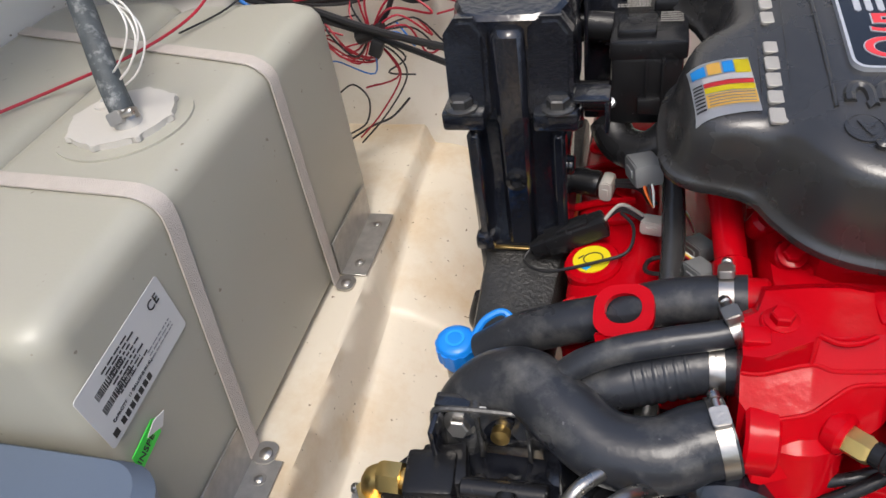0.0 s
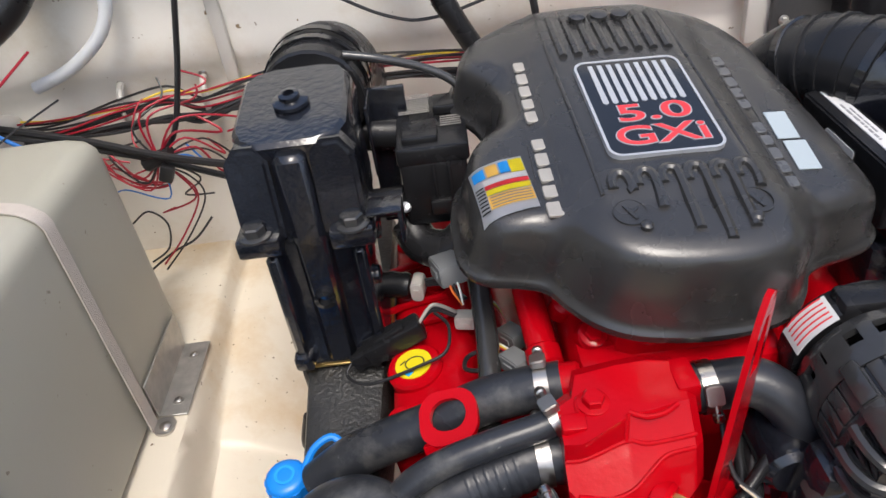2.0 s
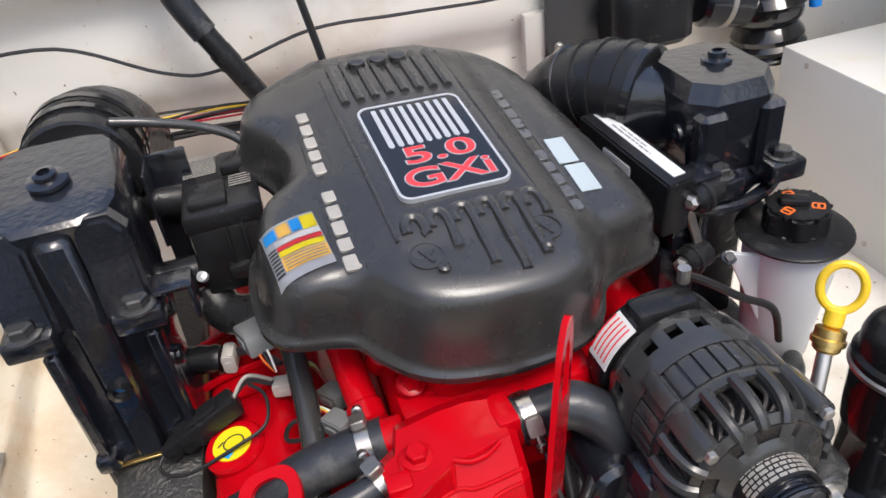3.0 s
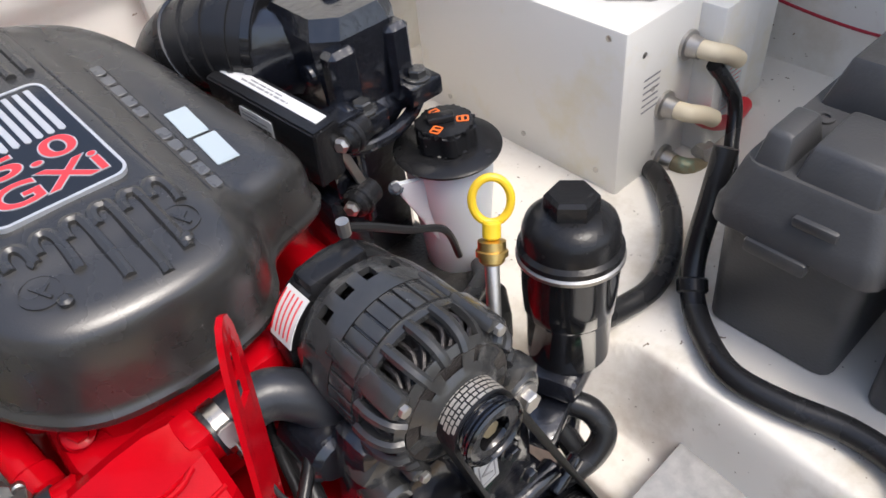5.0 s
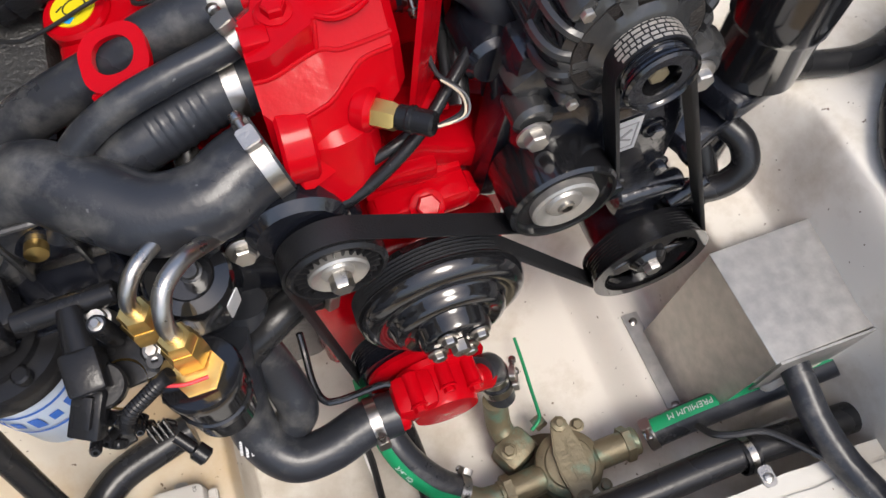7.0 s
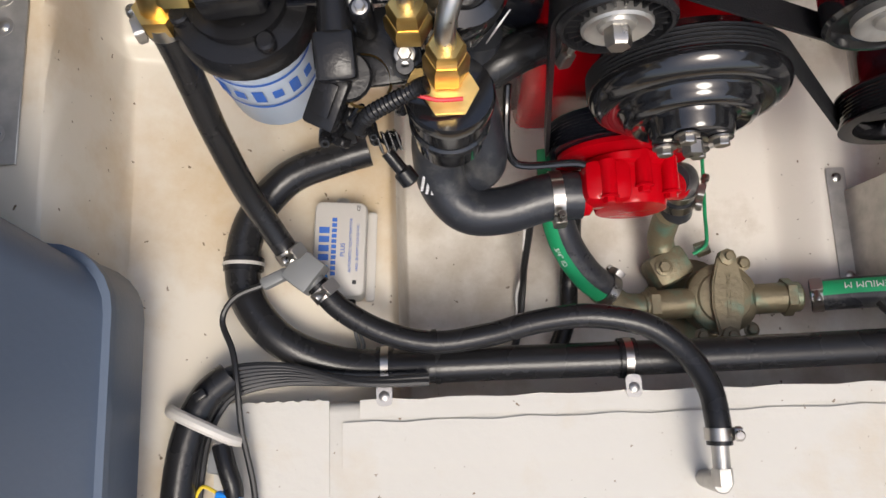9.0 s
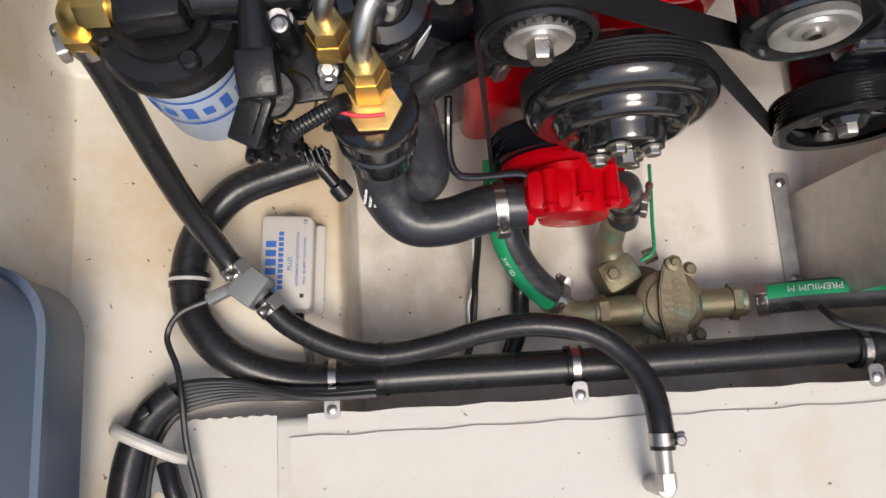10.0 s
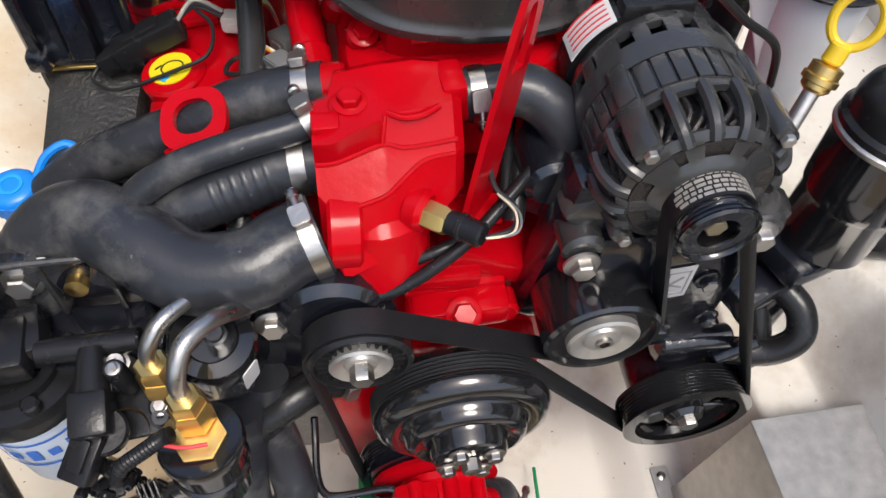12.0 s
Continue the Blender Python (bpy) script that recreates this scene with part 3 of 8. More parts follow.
            bm = slab(B(), round_rect(wdt, abs(pitch) * (0.80 if i % 3 else 0.70), 0.0025, 2), -0.002, 0.0020, m, bevel=0.0006, seg=1)
            part("raised_mark", bm, material, cov)
        for dx in (-wdt * 0.72, wdt * 0.72):
            part("frame_line", tube(B(), [lie(xa + (xb - xa) * k / 6 + dx, ya + (yb - ya) * k / 6).translation for k in range(7)], 0.0008, 6, 3), rim, cov)
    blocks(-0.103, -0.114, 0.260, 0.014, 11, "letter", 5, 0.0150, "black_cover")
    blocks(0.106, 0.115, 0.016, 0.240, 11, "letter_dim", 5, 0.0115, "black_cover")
    # coloured service label
    lm = pose(-0.1535, 0.066, 0, 0, 0, 4) @ Matrix.Diagonal((0.93, 0.80, 1, 1))
    def drape(x0, x1, y0, y1, off, n=7):
        """A thin sheet laid on the cover's skin."""
        bm = B()
        grid = []
        for a in range(n + 1):
            row = []
            for b in range(n + 1):
                q = lm @ Vector((x0 + (x1 - x0) * a / n, y0 + (y1 - y0) * b / n, 0))
                hit = tree.ray_cast(Vector((q.x + 0.00037, q.y + 0.00023, 0.5)), Vector((0, 0, -1)))[0]
                if hit is None or hit.z < -0.085:
                    hit = tree.find_nearest(Vector((q.x, q.y, q.z + 0.01)))[0]
                row.append(bm.verts.new(hit + Vector((0, 0, off))))
            grid.append(row)
        for a in range(n):
            for b in range(n):
                bm.faces.new((grid[a][b], grid[a + 1][b], grid[a + 1][b + 1], grid[a][b + 1]))
        bmesh.ops.solidify(bm, geom=bm.faces[:], thickness=0.0005)
        return bm
    lab = part("service_label", drape(-0.028, 0.028, -0.045, 0.045, 0.0020, 12), "label_silver", cov, "colour-coded service label")
    for x0, x1, y0, y1, c in ((-0.026, -0.014, 0.02, 0.038, "sky_blue"), (-0.012, 0.0, 0.02, 0.040, "amber"), (0.002, 0.012, 0.020, 0.040, "sky_blue"), (0.013, 0.027, 0.018, 0.041, "lemon"),
                              (-0.018, 0.027, 0.008, 0.017, "label_white"), (-0.018, 0.027, 0.0, 0.007, "ink_red"), (-0.018, 0.027, -0.010, -0.001, "lemon"), (-0.018, 0.027, -0.032, -0.012, "amber")):
        part("colour_field", drape(x0, x1, y0, y1, 0.0029, 6), c, lab)
    for k in range(8):
        part("print", drape(-0.027, -0.019, -0.034 + 0.0056 * k, -0.0315 + 0.0056 * k, 0.0029, 3), "ink", lab)
    for k in range(4):
        part("print", drape(-0.016, 0.025, -0.030 + 0.0046 * k, -0.0285 + 0.0046 * k, 0.0036, 5), "ink_grey", lab)
    # two silver stickers
    for y in (0.113, 0.066):
        sm = lie(0.136, y, -4, 0.0006)
        st = part("silver_sticker", slab(B(), round_rect(0.022, 0.043, 0.001), 0, 0.001, sm), "sticker", cov, "silver printed sticker")
        bars(st, sm, 0.019, 0.038, [(0.12 + 0.09 * i, 0.03, 0.1, 0.9) for i in range(4)] + [(0.82, 0.03, 0.1, 0.7)], "ink_grey", int(y * 1000))
    cov.matrix_basis = pose(0.2565, 0.60, 0.897, 10.8, 4, 4)
    return cov


engine_cover()


def exhaust_riser(cx, s):
    """A painted riser; s is the side that its clamp lug points to."""
    r = thing("exhaust_riser", "gloss black painted cast-iron exhaust riser with bolted flange", "exhaust riser", (cx, 0.72, 0.65), "exhaust risers")

    def ring(w, d, z, y, ch):
        o = round_rect(w, d, ch, 2)
        return [(cx + x, y + yy, z) for x, yy in o]
    bm = B()
    loft(bm, [ring(0.108, 0.12, 0.655, 0.765, 0.010), ring(0.108, 0.12, 0.672, 0.765, 0.010), ring(0.098, 0.105, 0.685, 0.765, 0.016), ring(0.104, 0.11, 0.76, 0.768, 0.018), ring(0.118, 0.12, 0.82, 0.77, 0.020), ring(0.118, 0.12, 0.835, 0.77, 0.020)])
    part("lower_casting", bm, "black_paint", r)
    bm = B()
    loft(bm, [ring(0.122, 0.13, 0.838, 0.765, 0.022), ring(0.124, 0.132, 0.862, 0.765, 0.022), ring(0.120, 0.135, 0.90, 0.775, 0.026), ring(0.122, 0.150, 0.945, 0.780, 0.030), ring(0.115, 0.150, 0.9635, 0.777, 0.030), ring(0.106, 0.142, 0.9675, 0.777, 0.027)])
    for v in bm.verts:
        if v.co.z > 0.94:
            v.co.z -= 0.16 * max(0.0, 0.81 - v.co.y)
    box(bm, (cx, 0.85, 0.90), (0.10, 0.10, 0.11), bevel=0.025)
    part("upper_casting", bm, "black_paint", r)
    bm = B()
    box(bm, (cx, 0.703, 0.802), (0.034, 0.022, 0.274), bevel=0.006, seg=1)
    part("centre_rib", bm, "black_paint", r)
    for sx in (-1, 1):
        bm = B()
        slab(bm, [(-0.022, -0.05), (0.022, -0.05), (0.022, 0.034), (0.010, 0.050), (-0.010, 0.050), (-0.022, 0.034)], -0.012, 0.016, plane_at((cx + sx * 0.0425, 0.706, 0.900), (1, 0, 0), (0, 0.12, 1)), bevel=0.005, seg=2)
        part("front_lobe", bm, "black_paint", r)
        bm = box(B(), (cx + sx * 0.0465, 0.708, 0.745), (0.015, 0.022, 0.15), bevel=0.004, seg=1)
        part("side_column", bm, "black_paint", r)
    for sx in (-1, 1):
        bm = B()
        box(bm, (cx + sx * 0.048, 0.695, 0.850), (0.046, 0.044, 0.022), bevel=0.004)
        part("flange_lug", bm, "black_paint", r)
        bolt((cx + sx * 0.050, 0.684, 0.861), (0, 0, 1), 0.0120, r, "black_cast")
        bm = B()
        box(bm, (cx + sx * 0.046, 0.705, 0.668), (0.024, 0.03, 0.022), bevel=0.006)
        part("foot_lug", bm, "black_paint", r)
        bm = B()
        cyl(bm, (cx + sx * 0.054, 0.73, 0.825), (cx + sx * 0.070, 0.73, 0.825), 0.014, 14, 0.002)
        part("side_plug", bm, "black_paint", r)
        bm = cyl(B(), (cx + sx * 0.050, 0.73, 0.76), (cx + sx * 0.060, 0.73, 0.76), 0.011, 14, 0.002)
        part("side_plug", bm, "black_paint", r)
    bm = B()
    lathe(bm, [(0.012, 0), (0.012, 0.006), (0.007, 0.007), (0.007, 0.002)], (cx, 0.6925, 0.765), (0, -1, 0), 16)
    part("front_plug", bm, "black_gloss", r)
    bm = B()
    lathe(bm, [(0.019, 0), (0.019, 0.004), (0.011, 0.006), (0.011, 0.011), (0.006, 0.012), (0.006, 0.006)], (cx, 0.770, 0.9612), (0, -0.16, 1), 20)
    part("top_plug", bm, "black_paint", r)
    bm = B()
    box(bm, (cx, 0.765, 0.6525), (0.114, 0.126, 0.004), bevel=0.001, seg=1)
    part("gasket", bm, "brass", r, "coppery gasket line")
    bm = B()
    box(bm, (cx + s * 0.082, 0.70, 0.868), (0.034, 0.032, 0.005), bevel=0.002)
    box(bm, (cx + s * 0.098, 0.70, 0.850), (0.005, 0.032, 0.040), bevel=0.002)
    part("bracket", bm, "black_paint", r, "bent black bracket")
    # bellows hose to the transom
    bm = tube(B(), [(cx, 0.88, 0.91), (cx, 0.93, 0.91), (cx, 1.0, 0.90), (cx, 1.10, 0.86), (cx, 1.18, 0.80)], 0.062, 24, 6, corrugate=0.02)
    part("exhaust_bellows", bm, "rubber_dark", r, "ribbed black rubber exhaust bellows")
    for y in (0.925, 0.955):
        bm = B()
        lathe(bm, [(0.064, -0.006), (0.0658, -0.006), (0.0658, 0.006), (0.064, 0.006)], (cx, y, 0.91), (0, 1, 0), 28, cap=False)
        part("band_clamp", bm, "black_gloss", r)
    # manifold below
    bm = B()
    rings = []
    for y, w, z0, z1 in ((0.552, 0.070, 0.56, 0.615), (0.565, 0.086, 0.54, 0.628), (0.70, 0.098, 0.535, 0.640), (0.715, 0.112, 0.535, 0.650), (0.835, 0.112, 0.535, 0.650), (0.85, 0.10, 0.535, 0.63), (1.06, 0.10, 0.535, 0.62)):
        rings.append([(cx - 0.003 + x, y, (z0 + z1) / 2 + zz) for x, zz in round_rect(w, z1 - z0, 0.012, 2)])
    loft(bm, rings)
    part("manifold", bm, "black_rough", r, "rough black cast exhaust manifold")
    return r


exhaust_riser(-0.103, 1)


def starboard_riser():
    """The other riser: a faceted head whose hose leaves inboard towards the transom."""
    cx, cy = 0.580, 0.762
    r = thing("exhaust_riser", "gloss black painted cast-iron exhaust riser with a faceted top", "exhaust riser", (cx, cy, 0.60), "exhaust risers")

    def ring(w, d, z, dx, dy, ch):
        return [(cx + dx + x, cy + dy + y, z) for x, y in round_rect(w, d, ch, 1)]
    bm = loft(B(), [ring(0.108, 0.13, 0.800, 0, 0, 0.012), ring(0.108, 0.13, 0.812, 0, 0, 0.012), ring(0.096, 0.120, 0.822, 0, 0.002, 0.016), ring(0.106, 0.130, 0.890, 0, 0.0, 0.020), ring(0.106, 0.130, 0.910, 0, 0.0, 0.022), ring(0.092, 0.114, 0.929, 0.002, 0.0, 0.022)])
    part("upper_casting", bm, "black_paint", r, sharp=0.3)
    for x, w, top in ((0.546, 0.034, 0.903), (0.617, 0.030, 0.903)):
        bm = box(B(), (x, 0.702, (0.815 + top) / 2), (w, 0.026, top - 0.815), bevel=0.006, seg=1)
        part("front_pillar", bm, "black_paint", r, sharp=0.3)
    bm = loft(B(), [ring(0.09, 0.09, 0.60, 0, 0, 0.012), ring(0.09, 0.10, 0.78, 0, 0, 0.014), ring(0.102, 0.12, 0.798, 0, 0, 0.014)])
    part("lower_casting", bm, "black_paint", r)
    for x, y in ((0.548, 0.683), (0.628, 0.688)):
        part("flange_lug", box(B(), (x, y, 0.826), (0.044, 0.040, 0.024), bevel=0.004), "black_paint", r)
        bolt((x, y - 0.004, 0.838), (0, 0, 1), 0.0105, r, "black_cast")
    part("flange_rim", tube(B(), [(0.512, 0.680, 0.804), (0.545, 0.672, 0.800), (0.585, 0.676, 0.797), (0.620, 0.688, 0.800), (0.640, 0.70, 0.806)], 0.008, 10, 5), "black_paint", r)
    part("side_plug", lathe(B(), [(0.012, 0), (0.011, 0.004), (0.006, 0.005), (0.006, 0.001)], (0.5285, 0.735, 0.868), (-1, 0, 0), 18), "black_paint", r)
    part("top_plug", lathe(B(), [(0.017, -0.001), (0.017, 0.003), (0.010, 0.005), (0.010, 0.011), (0.006, 0.012), (0.006, 0.006)], (0.590, 0.765, 0.929), (0, 0, 1), 20), "black_paint", r)
    part("hose_neck", loft(B(), [[(0.545 + x * 0.3, 0.800 + x, 0.872 + yy) for x, yy in round_rect(0.085, 0.090, 0.02, 2)], [(0.520 + x * 0.7, 0.818 + x * 0.8, 0.880 + yy) for x, yy in round_rect(0.095, 0.100, 0.035, 2)]]), "black_paint", r)
    line = [(0.535, 0.810, 0.884), (0.512, 0.843, 0.886), (0.490, 0.880, 0.876), (0.472, 0.915, 0.850), (0.463, 0.940, 0.805), (0.460, 0.952, 0.74)]
    part("exhaust_bellows", tube(B(), line, 0.0555, 28, 6), "rubber_dark", r, "black rubber exhaust hose with raised bands")
    path = smooth_path(line, 8)
    for k, w, mt in ((2, 0.006, "black_gloss"), (6, 0.0035, "rubber_dark"), (10, 0.0035, "rubber_dark"), (14, 0.0035, "rubber_dark"), (18, 0.006, "black_gloss")):
        d = path[k + 1] - path[k - 1]
        part("band_clamp", lathe(B(), [(0.0550, -w), (0.0580, -w * 0.8), (0.0580, w * 0.8), (0.0550, w)], path[k], d, 32, cap=False), mt, r)
    rings = []
    for y, w, z0, z1 in ((0.552, 0.070, 0.50, 0.565), (0.57, 0.090, 0.49, 0.590), (0.85, 0.10, 0.49, 0.602), (1.0, 0.10, 0.49, 0.59)):
        rings.append([(0.590 + x, y, (z0 + z1) / 2 + zz) for x, zz in round_rect(w, z1 - z0, 0.012, 2)])
    part("manifold", loft(B(), rings), "black_rough", r, "rough black cast exhaust manifold")


starboard_riser()

# ---- front of the engine: pulleys, belt, alternator, pumps ----
def grooved(r, w, n, inner):
    """Profile of a ribbed pulley rim along its axis."""
    pr = [(inner, 0), (r + 0.003, 0), (r + 0.003, 0.002)]
    h = 0.002
    step = (w - 0.004) / n
    for i in range(n):
        pr += [(r, h + step * 0.1), (r - 0.002, h + step * 0.5), (r, h + step * 0.9)]
        h += step
    return pr + [(r + 0.003, w - 0.002), (r + 0.003, w), (inner, w)]


def water_pump_pulley():
    p = thing("water_pump_pulley", "gloss black stepped coolant pump pulley with four bright bolts", "pulley", (0.236, 0.36, 0.462))
    a = (0.236, 0.366, 0.462)
    bm = lathe(B(), [(0.02, -0.028), (0.084, -0.028), (0.087, -0.006), (0.0905, -0.003), (0.0925, 0.002), (0.0920, 0.008), (0.0895, 0.0145), (0.085, 0.0195), (0.079, 0.0225), (0.073, 0.0230), (0.069, 0.0215), (0.066, 0.0215), (0.064, 0.0235), (0.0625, 0.0290), (0.0605, 0.0340), (0.0575, 0.0370), (0.0530, 0.0382),
                     (0.048, 0.036), (0.0445, 0.034), (0.0415, 0.035), (0.0395, 0.039), (0.0385, 0.049), (0.0365, 0.0525), (0.033, 0.054), (0.0, 0.054)], a, (0, -1, 0), 72, cap=False)
    part("pulley_disc", bm, "black_gloss", p)
    for i in range(4):
        ang = radians(28 + 90 * i)
        q = (0.236 + 0.0255 * math.cos(ang), 0.311, 0.462 + 0.0255 * math.sin(ang))
        bolt(q, (0, -1, 0), 0.0078, p, "steel")
    bm = lathe(B(), [(0.010, 0), (0.010, 0.012), (0.007, 0.013)], (0.236, 0.311, 0.462), (0, -1, 0), 6)
    part("centre_bolt", bm, "steel", p)
    return p


water_pump_pulley()


def idler(cx, cy, cz, r, w, spokes, label, name, disc):
    p = thing(name, label, "pulley", (cx, cy, cz))
    bm = lathe(B(), [(r * 0.6, w), (r - 0.003, w), (r, w - 0.003), (r, 0.003), (r - 0.003, 0), (r * 0.88, 0.0), (r * 0.85, 0.006), (r * 0.55, 0.007)], (cx, cy, cz), (0, 1, 0), 48, cap=False)
    part("rim", bm, "black_gloss" if not spokes else "black_plastic", p)
    if spokes:
        for i in range(24):
            a = 2 * math.pi * i / 24
            bm = B()
            box(bm, (0, 0, r * 0.70), (0.002, 0.005, r * 0.28))
            put(bm, bm.verts, pose(cx, cy + 0.005, cz) @ pose(0, 0, 0, 0, math.degrees(a), 0))
            part("web", bm, "black_plastic", p)
    bm = lathe(B(), [(r * disc, 0.010), (r * disc, 0.0), (r * disc * 0.92, -0.002), (r * disc * 0.8, -0.001), (r * disc * 0.55, 0.003), (r * disc * 0.5, 0.0), (r * disc * 0.4, -0.001), (0, -0.001)], (cx, cy, cz), (0, 1, 0), 36, cap=False)
    part("dust_shield", bm, "galvanized", p, "zinc-plated pressed shield")
    if spokes:
        bm = hexa(B(), (cx, cy, cz), (0, -1, 0), 0.0105, 0.016)
        part("bolt", bm, "steel", p)
    else:
        bm = lathe(B(), [(0.008, 0.0), (0.008, 0.004), (0.005, 0.0045), (0.005, 0.001)], (cx, cy - 0.0, cz), (0, -1, 0), 16)
        part("bolt", bm, "steel", p)
    return p


idler(0.139, 0.357, 0.600, 0.046, 0.028, True, "black webbed idler pulley with zinc shield and hex bolt", "idler_pulley", 0.60)
idler(0.353, 0.355, 0.600, 0.0535, 0.060, False, "smooth gloss black tensioner pulley with zinc shield", "tensioner_pulley", 0.62)


def alternator():
    ax, az = 0.402, 0.757
    a = thing("alternator", "dark grey cast alternator with slotted end bells", "alternator", (ax, 0.45, az))

    bosses = (48, 138, 228, 318)

    def bell(y0, d, rows, slots, name, n=144):
        """A cast bell of rings (radius, height) with slots cut out of chosen rows between the clamp bosses: (row, every, open)."""
        bm = B()
        vs = [[bm.verts.new((ax + r * math.cos(2 * math.pi * i / n), y0 + d * h, az + r * math.sin(2 * math.pi * i / n))) for i in range(n)] for r, h in rows]
        gone = {row: (every, k) for row, every, k in slots}
        for j in range(len(rows) - 1):
            for i in range(n):
                a = 360 * (i + 0.5) / n
                near = min(abs((a - b + 180) % 360 - 180) for b in bosses)
                if j in gone and i % gone[j][0] < gone[j][1] and near > 9:
                    continue
                q = (i + 1) % n
                bm.faces.new((vs[j][i], vs[j][q], vs[j + 1][q], vs[j + 1][i]))
        bmesh.ops.recalc_face_normals(bm, faces=bm.faces)
        bmesh.ops.solidify(bm, geom=bm.faces[:], thickness=0.006)
        return part(name, bm, "black_cast", a0, sharp=0.6)
    a0 = a
    bm = lathe(B(), [(0.066, 0), (0.0675, 0.002), (0.0675, 0.032), (0.066, 0.034)], (ax, 0.437, az), (0, 1, 0), 64)
    core = part("stator", bm, "black_cast", a)
    for i in range(32):
        bm = box(B(), (0, 0, 0.0688), (0.0118, 0.030, 0.0036), bevel=0.0012, seg=2)
        put(bm, bm.verts, pose(ax, 0.454, az, 0, 11.25 * i, 0))
        part("fin", bm, "black_cast", core)
    bell(0.438, -1, [(0.0700, 0), (0.0718, 0.004), (0.0718, 0.011), (0.0716, 0.016), (0.0706, 0.026), (0.0680, 0.036), (0.0630, 0.043), (0.0560, 0.0475), (0.0420, 0.050), (0.0375, 0.054), (0.030, 0.058), (0.020, 0.059)], [(2, 8, 5), (3, 8, 5), (4, 8, 5), (5, 8, 5), (7, 16, 10)], "front_bell")
    bell(0.470, 1, [(0.0700, 0), (0.0712, 0.006), (0.0712, 0.020), (0.0705, 0.034), (0.0680, 0.046), (0.060, 0.054)], [(2, 8, 4), (4, 8, 4)], "rear_bell")
    # rims round the mouths of the slots, thick webs on the bell's shoulder
    for k in range(18):
        an = 20 * k + 16.25
        if min(abs((an - b + 180) % 360 - 180) for b in bosses) < 9:
            continue
        c, sn = math.cos(radians(an)), math.sin(radians(an))
        line = [(ax + r * c, 0.438 - h, az + r * sn) for r, h in ((0.0712, 0.008), (0.0714, 0.020), (0.0697, 0.031), (0.0645, 0.0415), (0.0560, 0.0470))]
        part("web", tube(B(), line, 0.0054, 8, 4), "black_cast", a)
    for an in bosses:
        bm = box(B(), (0, 0, 0.0705), (0.022, 0.048, 0.013), bevel=0.004, seg=2)
        box(bm, (0, 0.045, 0.0695), (0.016, 0.040, 0.009), bevel=0.003, seg=2)
        put(bm, bm.verts, pose(ax, 0.413, az, 0, 90 - an, 0))
        part("clamp_boss", bm, "black_cast", a)
        c, sn = math.cos(radians(an)), math.sin(radians(an))
        part("through_bolt", lathe(B(), [(0.0055, 0), (0.0055, 0.004), (0.004, 0.005), (0, 0.005)], (ax + 0.0695 * c, 0.389, az + 0.0695 * sn), (0, -1, 0), 6), "dull_steel", a)
    bm = B()
    for k in range(40):
        c, sn = math.cos(radians(9 * k)), math.sin(radians(9 * k))
        c2, sn2 = math.cos(radians(9 * k + 14)), math.sin(radians(9 * k + 14))
        tube(bm, [(ax + 0.062 * c, 0.432, az + 0.062 * sn), (ax + 0.0635 * c, 0.412, az + 0.0635 * sn), (ax + 0.058 * c2, 0.398, az + 0.058 * sn2), (ax + 0.052 * c2, 0.405, az + 0.052 * sn2)], 0.0022, 6, 3)
    tagged(part("stator_winding", bm, "winding", a), kind="stuff")
    bm = lathe(B(), [(0.055, 0), (0.055, 0.06), (0.0, 0.06)], (ax, 0.39, az), (0, 1, 0), 30)
    part("winding", bm, "winding", a, "dark copper windings")
    bm = lathe(B(), [(0.056, 0), (0.065, 0.003), (0.068, 0.010), (0.066, 0.032), (0.054, 0.038)], (ax - 0.004, 0.522, az), (0, 1, 0), 32)
    box(bm, (ax - 0.005, 0.537, az + 0.052), (0.062, 0.030, 0.034), bevel=0.006)
    part("rear_cover", bm, "black_plastic", a)
    # curved warning label on the rear cover
    bm = B()
    rows = []
    for i in range(9):
        an = radians(122 + i * 5.0)
        c, s = math.cos(an), math.sin(an)
        rows.append([(ax - 0.004 + r * c, y, az + r * s) for r, y in ((0.0690, 0.518), (0.0702, 0.518), (0.0702, 0.548), (0.0690, 0.548))])
    loft(bm, rows)
    lab = part("warning_label", bm, "label_white", a, "white label with red print")
    for k in range(5):
        bm = B()
        rows = []
        for i in range(8):
            an = radians(125 + i * 4.6)
            c, s = math.cos(an), math.sin(an)
            y = 0.523 + k * 0.0058
            rows.append([(ax - 0.004 + r * c, yy, az + r * s) for r, yy in ((0.0698, y), (0.0708, y), (0.0708, y + 0.0014), (0.0698, y + 0.0014))])
        loft(bm, rows)
        part("print", bm, "ink_red", lab)
    # pulley with its nut
    pr = grooved(0.028, 0.030, 6, 0.016)
    bm = lathe(B(), pr, (ax, 0.350, az), (0, 1, 0), 40, cap=False)
    pul = part("pulley", bm, "black_paint", a, "ribbed black pulley")
    bm = lathe(B(), [(0.0305, 0.0), (0.0285, -0.002), (0.0265, 0.0), (0.0235, 0.014), (0.012, 0.016), (0.010, 0.010), (0.0, 0.010)], (ax, 0.349, az), (0, 1, 0), 32, cap=False)
    part("hub", bm, "black_gloss", pul)
    part("nut", hexa(B(), (ax, 0.362, az), (0, -1, 0), 0.009, 0.008), "bronze", pul)
    # mounting ears and their bolts
    bm = B()
    box(bm, (ax + 0.068, 0.405, az - 0.045), (0.05, 0.035, 0.045), (0, 35, 0), bevel=0.012)
    cyl(bm, (ax + 0.070, 0.385, 0.702), (ax + 0.070, 0.43, 0.702), 0.022, 20, 0.004)
    part("mounting_ear", bm, "black_cast", a)
    bm = B()
